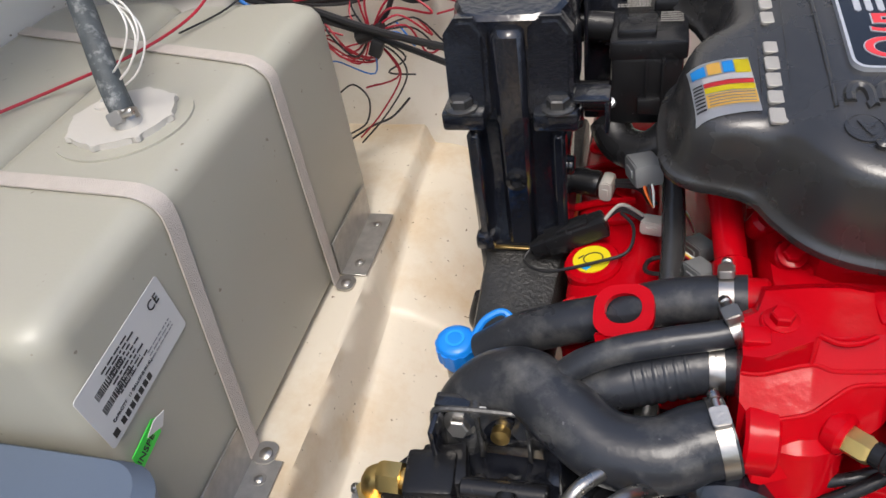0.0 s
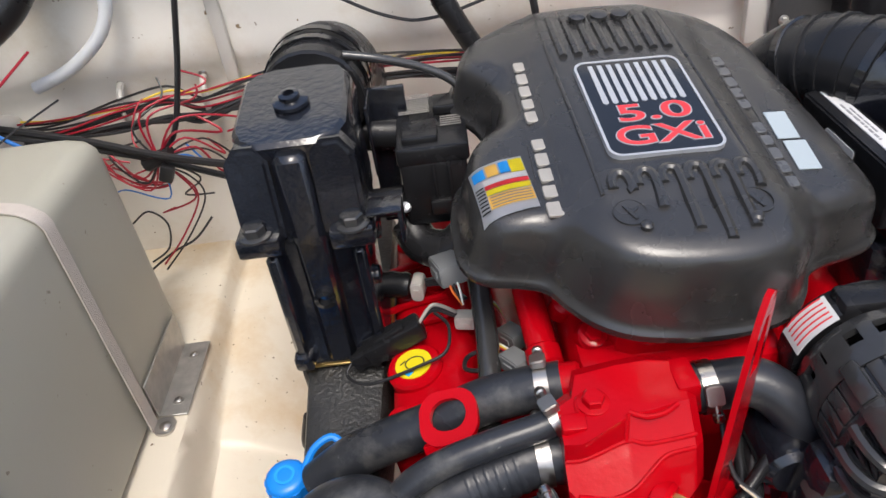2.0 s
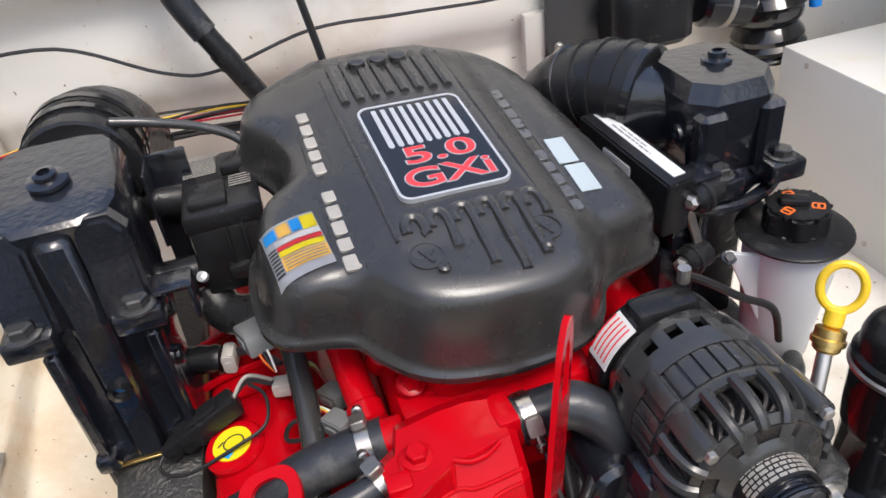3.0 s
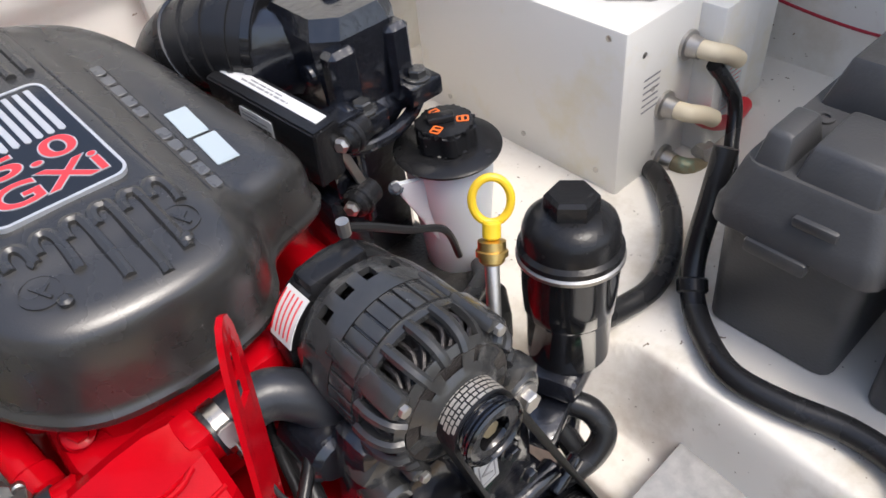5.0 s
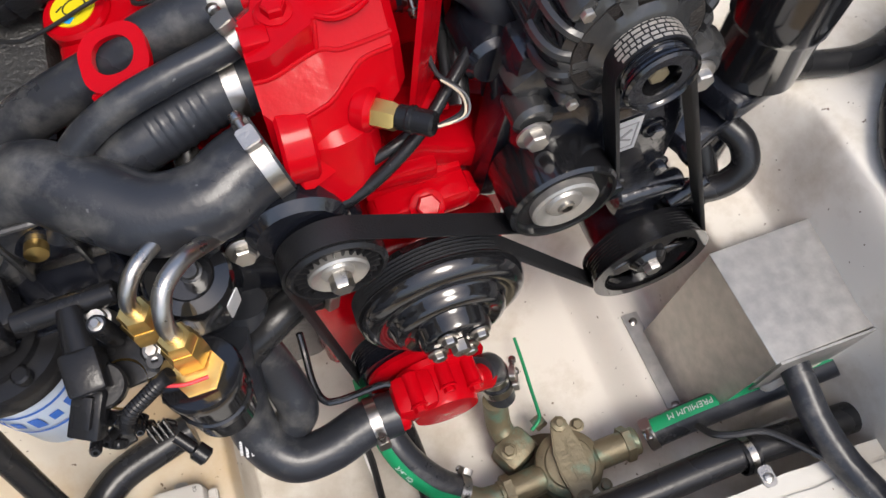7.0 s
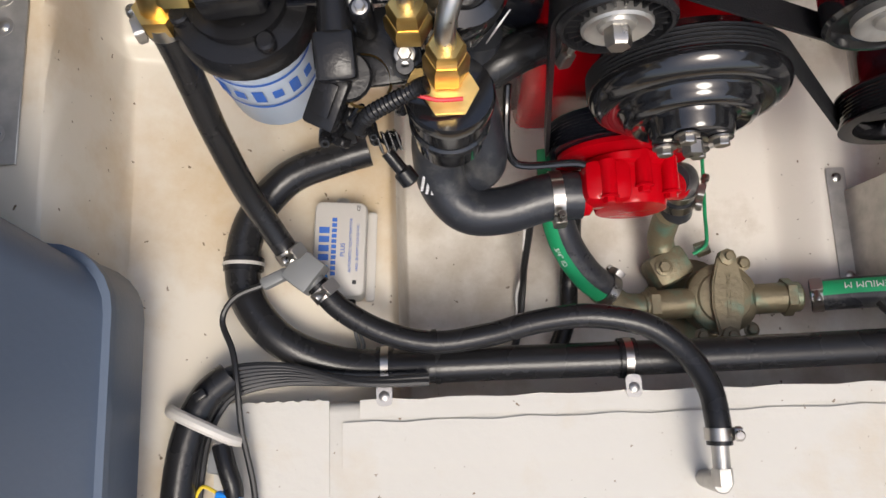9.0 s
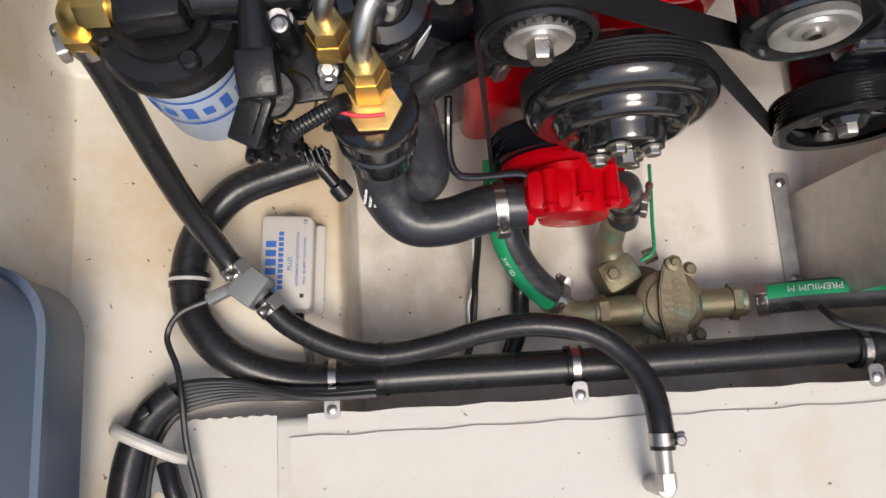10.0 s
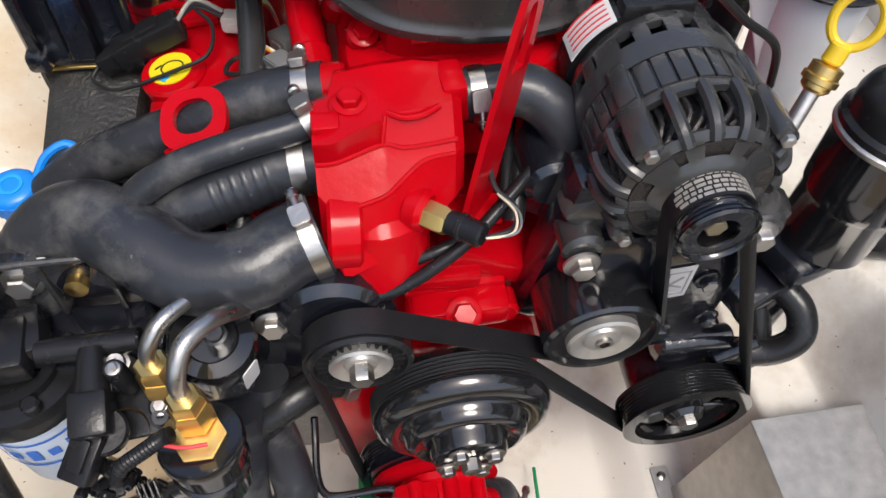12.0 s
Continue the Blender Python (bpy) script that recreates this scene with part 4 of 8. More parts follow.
    cyl(bm, (ax - 0.072, 0.395, 0.682), (ax - 0.072, 0.45, 0.682), 0.019, 20, 0.004)
    box(bm, (ax - 0.06, 0.43, 0.705), (0.05, 0.04, 0.05), (0, -40, 0), bevel=0.012)
    part("mounting_ear", bm, "black_cast", a)
    bolt((ax + 0.068, 0.385, 0.700), (0, -1, 0), 0.011, a, "dull_steel")
    bolt((0.328, 0.392, 0.672), (0, -1, 0), 0.011, a, "dull_steel")
    part("terminal", cyl(B(), (ax + 0.02, 0.545, az + 0.075), (ax + 0.02, 0.545, az + 0.09), 0.006, 10), "dull_steel", a)
    return a


alternator()


def accessory_bracket():
    br = solo("accessory_bracket", box(B(), (0.385, 0.425, 0.625), (0.135, 0.06, 0.14), bevel=0.014), "black_paint", "black painted cast accessory bracket on the engine front", "bracket")
    part("arm", box(B(), (0.325, 0.44, 0.64), (0.04, 0.05, 0.20), (0, 8, 0), bevel=0.014), "black_paint", br)
    part("face_plate", box(B(), (0.44, 0.40, 0.60), (0.09, 0.02, 0.15), bevel=0.006), "black_paint", br)
    part("lower_mount", box(B(), (0.45, 0.43, 0.52), (0.10, 0.07, 0.08), bevel=0.02), "black_paint", br)
    part("boss", cyl(B(), (0.318, 0.455, 0.695), (0.318, 0.52, 0.695), 0.027, 20, 0.006), "black_paint", br)
    for q in ((0.452, 0.389, 0.630), (0.43, 0.389, 0.545), (0.475, 0.389, 0.56)):
        bolt(q, (0, -1, 0), 0.0085, br, "black_paint")
    lm = plane_at((0.421, 0.388, 0.632), (1, 0, 0.12), (-0.1, 0, 1))
    lab = part("warning_label", slab(B(), [(-0.016, -0.024), (0.012, -0.024), (0.016, 0.024), (-0.012, 0.024)], 0, 0.001, lm), "label_silver", br, "silver pictogram label")
    bm = B()
    box(bm, (0, 0.004, 0.0013), (0.016, 0.003, 0.0006), (0, 0, 40))
    box(bm, (0, -0.004, 0.0013), (0.014, 0.003, 0.0006), (0, 0, -30))
    ring_slab(bm, [(-0.011, -0.018), (0.009, -0.018), (0.012, 0.018), (-0.008, 0.018)], [(-0.0095, -0.0165), (0.0078, -0.0165), (0.0105, 0.0165), (-0.0068, 0.0165)], 0.001, 0.0016)
    put(bm, bm.verts, lm)
    part("pictogram", bm, "ink_grey", lab)
    return br


accessory_bracket()


def steering_pump():
    c = (0.500, 0.385, 0.384)
    p = thing("power_steering_pump", "black power steering pump with a ribbed pulley", "pump", c)
    bm = lathe(B(), grooved(0.071, 0.034, 8, 0.060), (0.500, 0.352, 0.384), (0, 1, 0), 52, cap=False)
    lathe(bm, [(0.066, 0.012), (0.060, 0.006), (0.060, 0.018)], (0.500, 0.352, 0.384), (0, 1, 0), 52, cap=False)
    pul = part("pulley", bm, "black_gloss", p, "ribbed black pulley with windows")
    for i in range(5):
        a = 2 * math.pi * i / 5 + 0.5
        bm = B()
        box(bm, (0, 0, 0.042), (0.026, 0.006, 0.046), bevel=0.002, seg=1)
        put(bm, bm.verts, pose(0.5, 0.366, 0.384) @ pose(0, 0, 0, 0, math.degrees(a), 0))
        part("spoke", bm, "black_gloss", pul)
    bm = lathe(B(), [(0.024, 0.020), (0.024, 0.006), (0.018, 0.0), (0.012, 0.0)], (0.500, 0.352, 0.384), (0, 1, 0), 28)
    part("hub", bm, "black_gloss", pul)
    part("bolt", hexa(B(), (0.5, 0.353, 0.384), (0, -1, 0), 0.011, 0.010), "dull_steel", pul)
    bm = lathe(B(), [(0.050, 0.0), (0.055, 0.006), (0.055, 0.06), (0.045, 0.075), (0.0, 0.08)], (0.500, 0.388, 0.386), (0, 1, 0), 28)
    box(bm, (0.49, 0.43, 0.47), (0.07, 0.07, 0.06), bevel=0.012)
    cyl(bm, (0.45, 0.40, 0.49), (0.53, 0.40, 0.49), 0.014, 12, 0.003)
    cyl(bm, (0.52, 0.39, 0.46), (0.56, 0.39, 0.49), 0.010, 12, 0.002)
    part("body", bm, "black_paint", p)
    return p


steering_pump()


def belt():
    """The ribbed belt round all pulleys: centre, radius and sense of each."""
    pul = [(0.402, 0.757, 0.030, -1), (0.500, 0.384, 0.073, -1), (0.236, 0.462, 0.0905, 1), (0.205, 0.290, 0.078, -1), (0.139, 0.600, 0.0475, -1), (0.353, 0.600, 0.0550, 1)]
    n = len(pul)
    tang = []
    for i in range(n):
        x0, z0, r0, s0 = pul[i]
        x1, z1, r1, s1 = pul[(i + 1) % n]
        d = Vector((x1 - x0, z1 - z0))
        th = math.atan2(d.y, d.x) - math.asin((s1 * r1 - s0 * r0) / d.length)
        nx, nz = -math.sin(th), math.cos(th)
        tang.append(((x0 - s0 * r0 * nx, z0 - s0 * r0 * nz), (x1 - s1 * r1 * nx, z1 - s1 * r1 * nz)))
    path = []
    for i in range(n):
        x, z, r, s = pul[i]
        a0 = math.atan2(tang[i - 1][1][1] - z, tang[i - 1][1][0] - x)
        a1 = math.atan2(tang[i][0][1] - z, tang[i][0][0] - x)
        sweep = (a1 - a0) % (2 * math.pi) if s > 0 else -((a0 - a1) % (2 * math.pi))
        k = max(3, int(abs(sweep) / 0.12))
        path += [(x + r * math.cos(a0 + sweep * j / k), z + r * math.sin(a0 + sweep * j / k)) for j in range(k + 1)]
        (ax, az), (bx, bz) = tang[i]
        path += [(ax + (bx - ax) * j / 8, az + (bz - az) * j / 8) for j in range(1, 8)]
    prof = [(0.0, 0.0), (0.0245, 0.0)]
    for j in range(6):
        prof += [(0.0240 - j * 0.004, 0.0022), (0.0220 - j * 0.004, 0.0046)]
    prof += [(0.0005, 0.0022)]
    rings = []
    m = len(path)
    for i, (x, z) in enumerate(path):
        tx, tz = path[(i + 1) % m][0] - path[i - 1][0], path[(i + 1) % m][1] - path[i - 1][1]
        ln = math.hypot(tx, tz)
        nx, nz = tz / ln, -tx / ln
        rings.append([(x + nx * (h - 0.002), 0.361 + w, z + nz * (h - 0.002)) for w, h in prof])
    rings.append(rings[0])
    bm = loft(B(), rings, False, False)
    bmesh.ops.remove_doubles(bm, verts=bm.verts, dist=0.00005)
    ob = solo("drive_belt", bm, "belt", "ribbed black rubber serpentine drive belt round the pulleys", "drive belt")
    # worn print on its back over the alternator pulley
    rnd = random.Random(5)
    bm = B()
    for row in range(5):
        a = 38.0
        while a < 150:
            w = rnd.uniform(5, 13)
            y = 0.3638 + row * 0.0042
            arc = [radians(a + w * k / 3) for k in range(4)]
            loft(bm, [[(0.402 + r * math.cos(t), yy, 0.757 + r * math.sin(t)) for r, yy in ((0.0318, y), (0.0324, y), (0.0324, y + 0.0026), (0.0318, y + 0.0026))] for t in arc])
            a += w + 2.5
    part("belt_print", bm, "letter", ob, "worn grey print")
    return ob


belt()

# ---- port side: holding tank, its straps, hoses and the bin before it ----
def holding_tank():
    x1, x0, y0, y1, z0, z1 = -0.444, -0.692, 0.335, 1.035, 0.462, 0.846
    t = thing("holding_tank", "translucent grey plastic holding tank strapped on the shelf", "tank", ((x0 + x1) / 2, (y0 + y1) / 2, z0))
    rings = []
    for z, ins, r in ((z0, 0.010, 0.03), (z0 + 0.010, 0.0, 0.035), (z0 + 0.2, 0.0, 0.035), (z1 - 0.036, 0.0005, 0.035), (z1 - 0.022, 0.002, 0.035), (z1 - 0.0115, 0.007, 0.036), (z1 - 0.004, 0.0165, 0.038), (z1 - 0.001, 0.027, 0.040), (z1, 0.038, 0.042)):
        o = round_rect(x1 - x0 - 2 * ins, y1 - y0 - 2 * ins, r, 6)
        rings.append([((x0 + x1) / 2 + x, (y0 + y1) / 2 + y, z) for x, y in o])
    part("shell", loft(B(), rings), "tank", t)
    bm = B()
    ring_slab(bm, circle(0.083, 40), circle(0.055, 40), 0, 0.004, pose(-0.566, 0.674, z1 - 0.001))
    part("boss", bm, "tank", t)
    # scalloped screw cap
    o = []
    for i in range(96):
        a = 2 * math.pi * i / 96
        r = 0.0625 + (0.0055 if (i % 12) < 2 else 0.0)
        o.append((r * math.cos(a), r * math.sin(a)))
    bm = slab(B(), o, 0.003, 0.011, pose(-0.566, 0.674, z1), bevel=0.0012)
    cap = part("cap", bm, "white_plastic", t, "white scalloped screw cap")
    part("collar", lathe(B(), [(0.0165, 0), (0.0165, 0.004), (0.013, 0.012), (0.0, 0.012)], (-0.546, 0.657, z1 + 0.010), (0, 0, 1), 20), "white_plastic", cap)
    part("sensor_boss", lathe(B(), [(0.012, 0), (0.012, 0.004), (0.007, 0.006), (0, 0.006)], (-0.604, 0.695, z1 + 0.010), (0, 0, 1), 20), "white_plastic", cap)
    # rating label on the face
    lm = plane_at((x1 + 0.0012, 0.413, 0.737), (0, 1, 0.085), (0, 0, 1))
    lab = part("rating_label", slab(B(), round_rect(0.154, 0.080, 0.004), 0, 0.0008, lm), "label_white", t, "white printed rating label")
    bars(lab, lm @ pose(0.012, 0.005, 0.0005), 0.10, 0.055, [(0.95 - 0.095 * i, 0.035, 0.0 + 0.03 * (i % 3), 0.45 + 0.1 * (i % 2)) for i in range(8)], "ink", 5)
    bars(lab, lm @ pose(0.02, 0.0, 0.0005), 0.09, 0.05, [(0.3 - 0.1 * i, 0.03, 0.45, 0.95) for i in range(3)], "ink_grey", 6)
    for k, (yy, w) in enumerate(((0.017, 0.046), (-0.001, 0.052))):
        barcode(lab, lm @ pose(-0.034, yy, 0.0003), w, 0.009, k + 2)
    text("CE", 0.016, lm @ pose(0.055, 0.022, 0.0010), "ink", lab)
    text("CAPACITY   11 GALLONS (41.6L)", 0.0052, lm @ pose(-0.022, -0.019, 0.0010), "ink", lab)
    bm = B()
    for i in range(7):
        box(bm, (-0.050 + i * 0.0085, -0.030, 0.001), (0.0062, 0.0075, 0.0006))
    box(bm, (-0.064, -0.030, 0.001), (0.008, 0.008, 0.0006))
    put(bm, bm.verts, lm)
    part("logo_block", bm, "ink", lab)
    # green inspection sticker, peeling
    gm = plane_at((x1 + 0.0014, 0.372, 0.654), (0.05, 1, 0.28), (0.10, -0.25, 1))
    st = part("inspection_sticker", slab(B(), [(-0.026, -0.013), (0.018, -0.015), (0.028, 0.002), (0.022, 0.012), (-0.020, 0.014)], 0, 0.0008, gm), "green_sticker", t, "bright green torn inspection sticker")
    text("INSPE", 0.013, gm @ pose(-0.005, -0.002, 0.0010), "ink", st)
    bm = slab(B(), [(0.004, 0.010), (0.022, 0.000), (0.034, 0.016), (0.020, 0.020)], 0.001, 0.0018, gm @ pose(0, 0, 0.002, 0, -14, 0))
    part("peeled_corner", bm, "label_white", st)
    return t


holding_tank()


def tank_strap(y, foot, far):
    """A webbing strap over the tank down to a foot."""
    pts = [(-0.92, y + far, 0.8485), (-0.60, y + 0.32 * far, 0.8485), (-0.490, y + 0.08 * far, 0.8485), (-0.470, y + 0.04 * far, 0.8472), (-0.4560, y, 0.8428), (-0.4470, y, 0.8350), (-0.4425, y, 0.824), (-0.4410, y - 0.002, 0.806), (-0.4405, (y + foot) / 2, 0.64), (-0.438, foot, 0.464)]
    rings = []
    for i, p in enumerate(pts):
        a, b = Vector(pts[max(i - 1, 0)]), Vector(pts[min(i + 1, len(pts) - 1)])
        d = (b - a).normalized()
        nrm = d.cross(Vector((0, 1, 0))).normalized()
        if nrm.z < 0 or (abs(nrm.z) < 0.1 and nrm.x < 0):
            nrm = -nrm
        q = Vector(p)
        rings.append([q + Vector((0, -0.0115, 0)) - nrm * 0.0005, q + Vector((0, 0.0115, 0)) - nrm * 0.0005, q + Vector((0, 0.0115, 0)) + nrm * 0.0016, q + Vector((0, -0.0115, 0)) + nrm * 0.0016])
    st = solo("tank_strap", loft(B(), rings), "strap", "grey woven webbing strap holding the tank down", "strap", "tank straps")
    bm = slab(B(), round_rect(0.030, 0.034, 0.012), 0, 0.004, pose(-0.424, foot + 0.002, 0.4575, 0, 4, 0))
    base = part("strap_foot", bm, "dull_steel", st, "steel strap foot")
    part("screw", lathe(B(), [(0.009, 0), (0.009, 0.002), (0.004, 0.005), (0, 0.005)], (-0.422, foot, 0.4615), (0, 0, 1), 16), "steel", base)
    return st


tank_strap(0.820, 0.812, 0.115)
tank_strap(0.541, 0.491, 0.030)


def second_tank():
    t = thing("holding_tank", "second translucent grey plastic tank beside the strapped one", "tank", (-0.822, 0.70, 0.46))
    rings = []
    for z, ins, r in ((0.46, 0.010, 0.03), (0.470, 0.0, 0.035), (0.810, 0.0005, 0.035), (0.824, 0.002, 0.035), (0.8345, 0.007, 0.036), (0.842, 0.0165, 0.038), (0.845, 0.027, 0.040), (0.846, 0.038, 0.042)):
        rings.append([(-0.822 + x, 0.70 + y, z) for x, y in round_rect(0.252 - 2 * ins, 0.72 - 2 * ins, r, 6)])
    part("shell", loft(B(), rings), "tank", t)
    part("mould_seam", ring_slab(B(), [(-0.822 + x, 0.70 + y) for x, y in round_rect(0.2535, 0.7215, 0.036, 6)], [(-0.822 + x, 0.70 + y) for x, y in round_rect(0.250, 0.718, 0.035, 6)], 0.648, 0.651), "tank", t)


second_tank()



def tank_bracket(y0, y1):
    y = (y0 + y1) / 2
    bm = B()
    box(bm, (-0.4185, y, 0.4580), (0.046, y1 - y0, 0.003), bevel=0.0008, seg=1)
    box(bm, (-0.4400, y, 0.490), (0.003, y1 - y0, 0.067), bevel=0.0008, seg=1)
    b = solo("tank_bracket", bm, "galvanized", "bent aluminium angle bracket screwed to the shelf", "bracket", "tank brackets")
    for yy in (y0 + 0.030, y1 - 0.030):
        part("screw", lathe(B(), [(0.006, 0), (0.006, 0.001), (0.003, 0.003), (0, 0.003)], (-0.417, yy, 0.4597), (0, 0, 1), 14), "steel", b)
        part("washer", lathe(B(), [(0.0095, 0), (0.0095, 0.0008), (0.006, 0.0010)], (-0.417, yy, 0.4596), (0, 0, 1), 14), "dull_steel", b)


tank_bracket(0.835, 0.995)
tank_bracket(0.315, 0.485)

# hose and wires on the tank cap
hose("vent_hose", [(-0.546, 0.657, 0.858), (-0.560, 0.672, 0.888), (-0.582, 0.702, 0.930), (-0.640, 0.779, 0.993), (-0.70, 0.87, 1.04), (-0.76, 0.98, 1.07)], 0.0145, "worn grey-black rubber hose with peeling print", "grey_hose", [(0.05, (0.3, -1, 0))])
for dx, dz in ((0, 0), (0.006, 0.006), (0.010, -0.004), (-0.006, 0.010)):
    cable([(-0.606, 0.695, 0.861), (-0.600, 0.694, 0.868), (-0.572 + dx, 0.686, 0.887 + dz / 2), (-0.532 + dx, 0.675, 0.913 + dz), (-0.512 + dx, 0.678, 0.938 + dz), (-0.508 + dx, 0.684, 0.957 + dz), (-0.528 + dx, 0.702, 0.973 + dz), (-0.585, 0.742, 0.988 + dz / 2), (-0.67, 0.86, 1.02)], 0.0012, "wire_white", "thin white sender wire looped by the cap", "sender_wire", group="sender wires")
cable([(-0.88, 0.55, 0.852), (-0.78, 0.66, 0.852), (-0.70, 0.76, 0.854), (-0.64, 0.84, 0.858), (-0.60, 0.93, 0.87), (-0.585, 1.02, 0.90), (-0.56, 1.15, 0.93)], 0.0022, "wire_red", "red cable lying across the tank", group="tank cables")
cable([(-0.62, 0.905, 0.851), (-0.585, 0.97, 0.852), (-0.56, 1.03, 0.86), (-0.52, 1.10, 0.87)], 0.0016, "wire_black", "thin black wire across the tank", group="tank cables")

# the blue-grey bin
bm = B()
rings = []
for z, xr, yf, r in ((0.335, -0.320, 0.225, 0.05), (0.36, -0.309, 0.235, 0.06), (0.44, -0.306, 0.238, 0.065), (0.452, -0.312, 0.236, 0.065), (0.56, -0.330, 0.256, 0.06), (0.66, -0.349, 0.300, 0.05), (0.705, -0.360, 0.322, 0.045), (0.718, -0.375, 0.314, 0.04)):
    w, h = xr + 0.80, yf + 0.30
    rings.append([(xr - w / 2 + x, yf - h / 2 + y, z) for x, y in round_rect(w, h, r, 6)])
storage_bin = thing("storage_bin", "blue-grey moulded plastic bin with a ridge round it", "bin", (-0.54, 0.0, 0.335))
part("upper_shell", loft(B(), rings[2:]), "blue_grey", storage_bin)
part("lower_tub", loft(B(), rings[:3]), "blue_grey", storage_bin)
lip = [(-0.551 + x, -0.030 + y) for x, y in round_rect(0.496, 0.542, 0.066, 6)]
lip_in = [(-0.551 + x, -0.030 + y) for x, y in round_rect(0.474, 0.520, 0.056, 6)]
part("ridge", ring_slab(B(), lip, lip_in, 0.438, 0.449), "blue_grey", storage_bin)

# ---- transom wiring ----
random.seed(4)


def wall_clip(x, z):
    c = thing("cable_clip", "white nylon cable clip screwed to the transom", "clip", (x, transom_y(z), z), "cable clips")
    y = transom_y(z)
    bm = tube(B(), [(x - 0.004, y - 0.004, z + 0.012), (x - 0.003, y - 0.03, z + 0.004), (x, y - 0.048, z - 0.03), (x + 0.003, y - 0.03, z - 0.055), (x + 0.004, y - 0.004, z - 0.05)], 0.006, 8, 5)
    part("strap", bm, "white_plastic", c)
    part("screw", lathe(B(), [(0.007, 0), (0.007, 0.003), (0.003, 0.005), (0, 0.005)], (x - 0.004, y - 0.008, z + 0.016), (0, -1, 0), 12), "steel", c)


for x, z in ((-0.505, 0.80), (-0.360, 0.795), (-0.09, 0.83)):
    wall_clip(x, z)
loom_line = [(-0.92, 1.25, 0.74), (-0.75, 1.24, 0.765), (-0.62, 1.235, 0.765), (-0.505, 1.24, 0.775), (-0.42, 1.24, 0.785), (-0.36, 1.24, 0.775), (-0.25, 1.24, 0.795), (-0.09, 1.24, 0.80), (0.05, 1.23, 0.80), (0.2, 1.22, 0.79)]
for i in range(11):
    a, b = random.uniform(-0.022, 0.022), random.uniform(-0.020, 0.020)
    pts = [(x, y + a * 0.8 + random.uniform(-0.006, 0.006), z + b + random.uniform(-0.010, 0.010)) for x, y, z in loom_line]
    m = ("wire_black", "wire_black", "wire_black", "wire_red", "wire_black", "wire_red", "wire_black", "wire_yellow", "wire_red", "wire_black", "wire_black")[i]
    cable(pts, random.choice((0.0022, 0.003, 0.0045)) if m == "wire_black" else 0.0019, m, {"wire_black": "black cable of the transom wiring loom", "wire_red": "red wire of the transom wiring loom", "wire_yellow": "yellow wire of the transom wiring loom"}[m], "loom_wire", group="transom loom wires")
# heavy cables slanting down to the knot behind the riser
cable([(-0.92, 1.20, 0.86), (-0.72, 1.18, 0.815), (-0.55, 1.16, 0.775), (-0.42, 1.13, 0.745), (-0.28, 1.08, 0.735), (-0.10, 1.0, 0.74)], 0.0065, "wire_black", "thick black battery cable running to the engine", "battery_cable", group="battery cables")
cable([(-0.92, 1.20, 0.845), (-0.70, 1.175, 0.80), (-0.52, 1.155, 0.755), (-0.42, 1.14, 0.728), (-0.28, 1.09, 0.70), (-0.12, 1.0, 0.68)], 0.0055, "wire_black", "thick black battery cable running to the engine", "battery_cable", group="battery cables")
cable([(-0.30, 1.20, 1.10), (-0.345, 1.19, 0.93), (-0.37, 1.18, 0.84), (-0.40, 1.165, 0.76), (-0.44, 1.155, 0.725)], 0.0048, "wire_black", "black cable dropping from the deck to the wiring knot", group="drop cables")
bm = B()
tube(bm, [(-0.455, 1.15, 0.722), (-0.43, 1.148, 0.731), (-0.405, 1.146, 0.738)], 0.013, 10, 4)
box(bm, (-0.418, 1.13, 0.712), (0.022, 0.016, 0.03), (0, 25, 0), bevel=0.003)
solo("taped_knot", bm, "wire_black", "black taped knot of wires with a blade connector", "wiring")
for i in range(22):
    a = random.uniform(0, 6.28)
    r = random.uniform(0.06, 0.13)
    ex, ez = -0.43 + 1.25 * r * math.cos(a), 0.73 + r * math.sin(a)
    bx, bz = -0.43 + 0.7 * r * math.cos(a + 0.7), 0.73 + 0.7 * r * math.sin(a + 0.7)
    ez, bz = min(ez, 0.84), min(bz, 0.84)
    m = random.choice(("wire_red", "wire_red", "wire_black", "wire_red", "wire_black"))
    if i % 9 == 4:
        m = "wire_blue"
    cable([(-0.43, 1.146, 0.73), (bx, 1.16 + random.uniform(-0.02, 0.02), bz), (ex, 1.19 + random.uniform(-0.02, 0.03), ez), (ex + random.uniform(-0.06, 0.06), 1.22, ez + random.uniform(-0.03, 0.04))], random.uniform(0.0014, 0.0021), m,
          {"wire_red": "thin red wire looping from the taped knot", "wire_black": "thin black wire looping from the taped knot", "wire_blue": "thin blue wire looping from the taped knot"}[m], "loose_wire", group="loose wires")
for dx in (0, 0.012):
    cable([(-0.435, 1.15, 0.72), (-0.40 - dx, 1.17, 0.68), (-0.392 - dx, 1.18, 0.63), (-0.44 - dx, 1.17, 0.56), (-0.50, 1.16, 0.50 + dx)], 0.0017, "wire_red" if dx else "wire_black", "thin wire hanging down to the shelf", "loose_wire", group="loose wires")
cable([(-0.53, 1.17, 0.60), (-0.50, 1.18, 0.615), (-0.475, 1.18, 0.585), (-0.485, 1.17, 0.54), (-0.52, 1.16, 0.52)], 0.0018, "wire_black", "loose black wire curled above the shelf", "loose_wire", group="loose wires")
cable([(-0.53, 1.15, 0.505), (-0.48, 1.17, 0.53), (-0.44, 1.19, 0.54), (-0.405, 1.21, 0.57)], 0.0022, "wire_black", "loose black wire with a bare end", "loose_wire", group="loose wires")
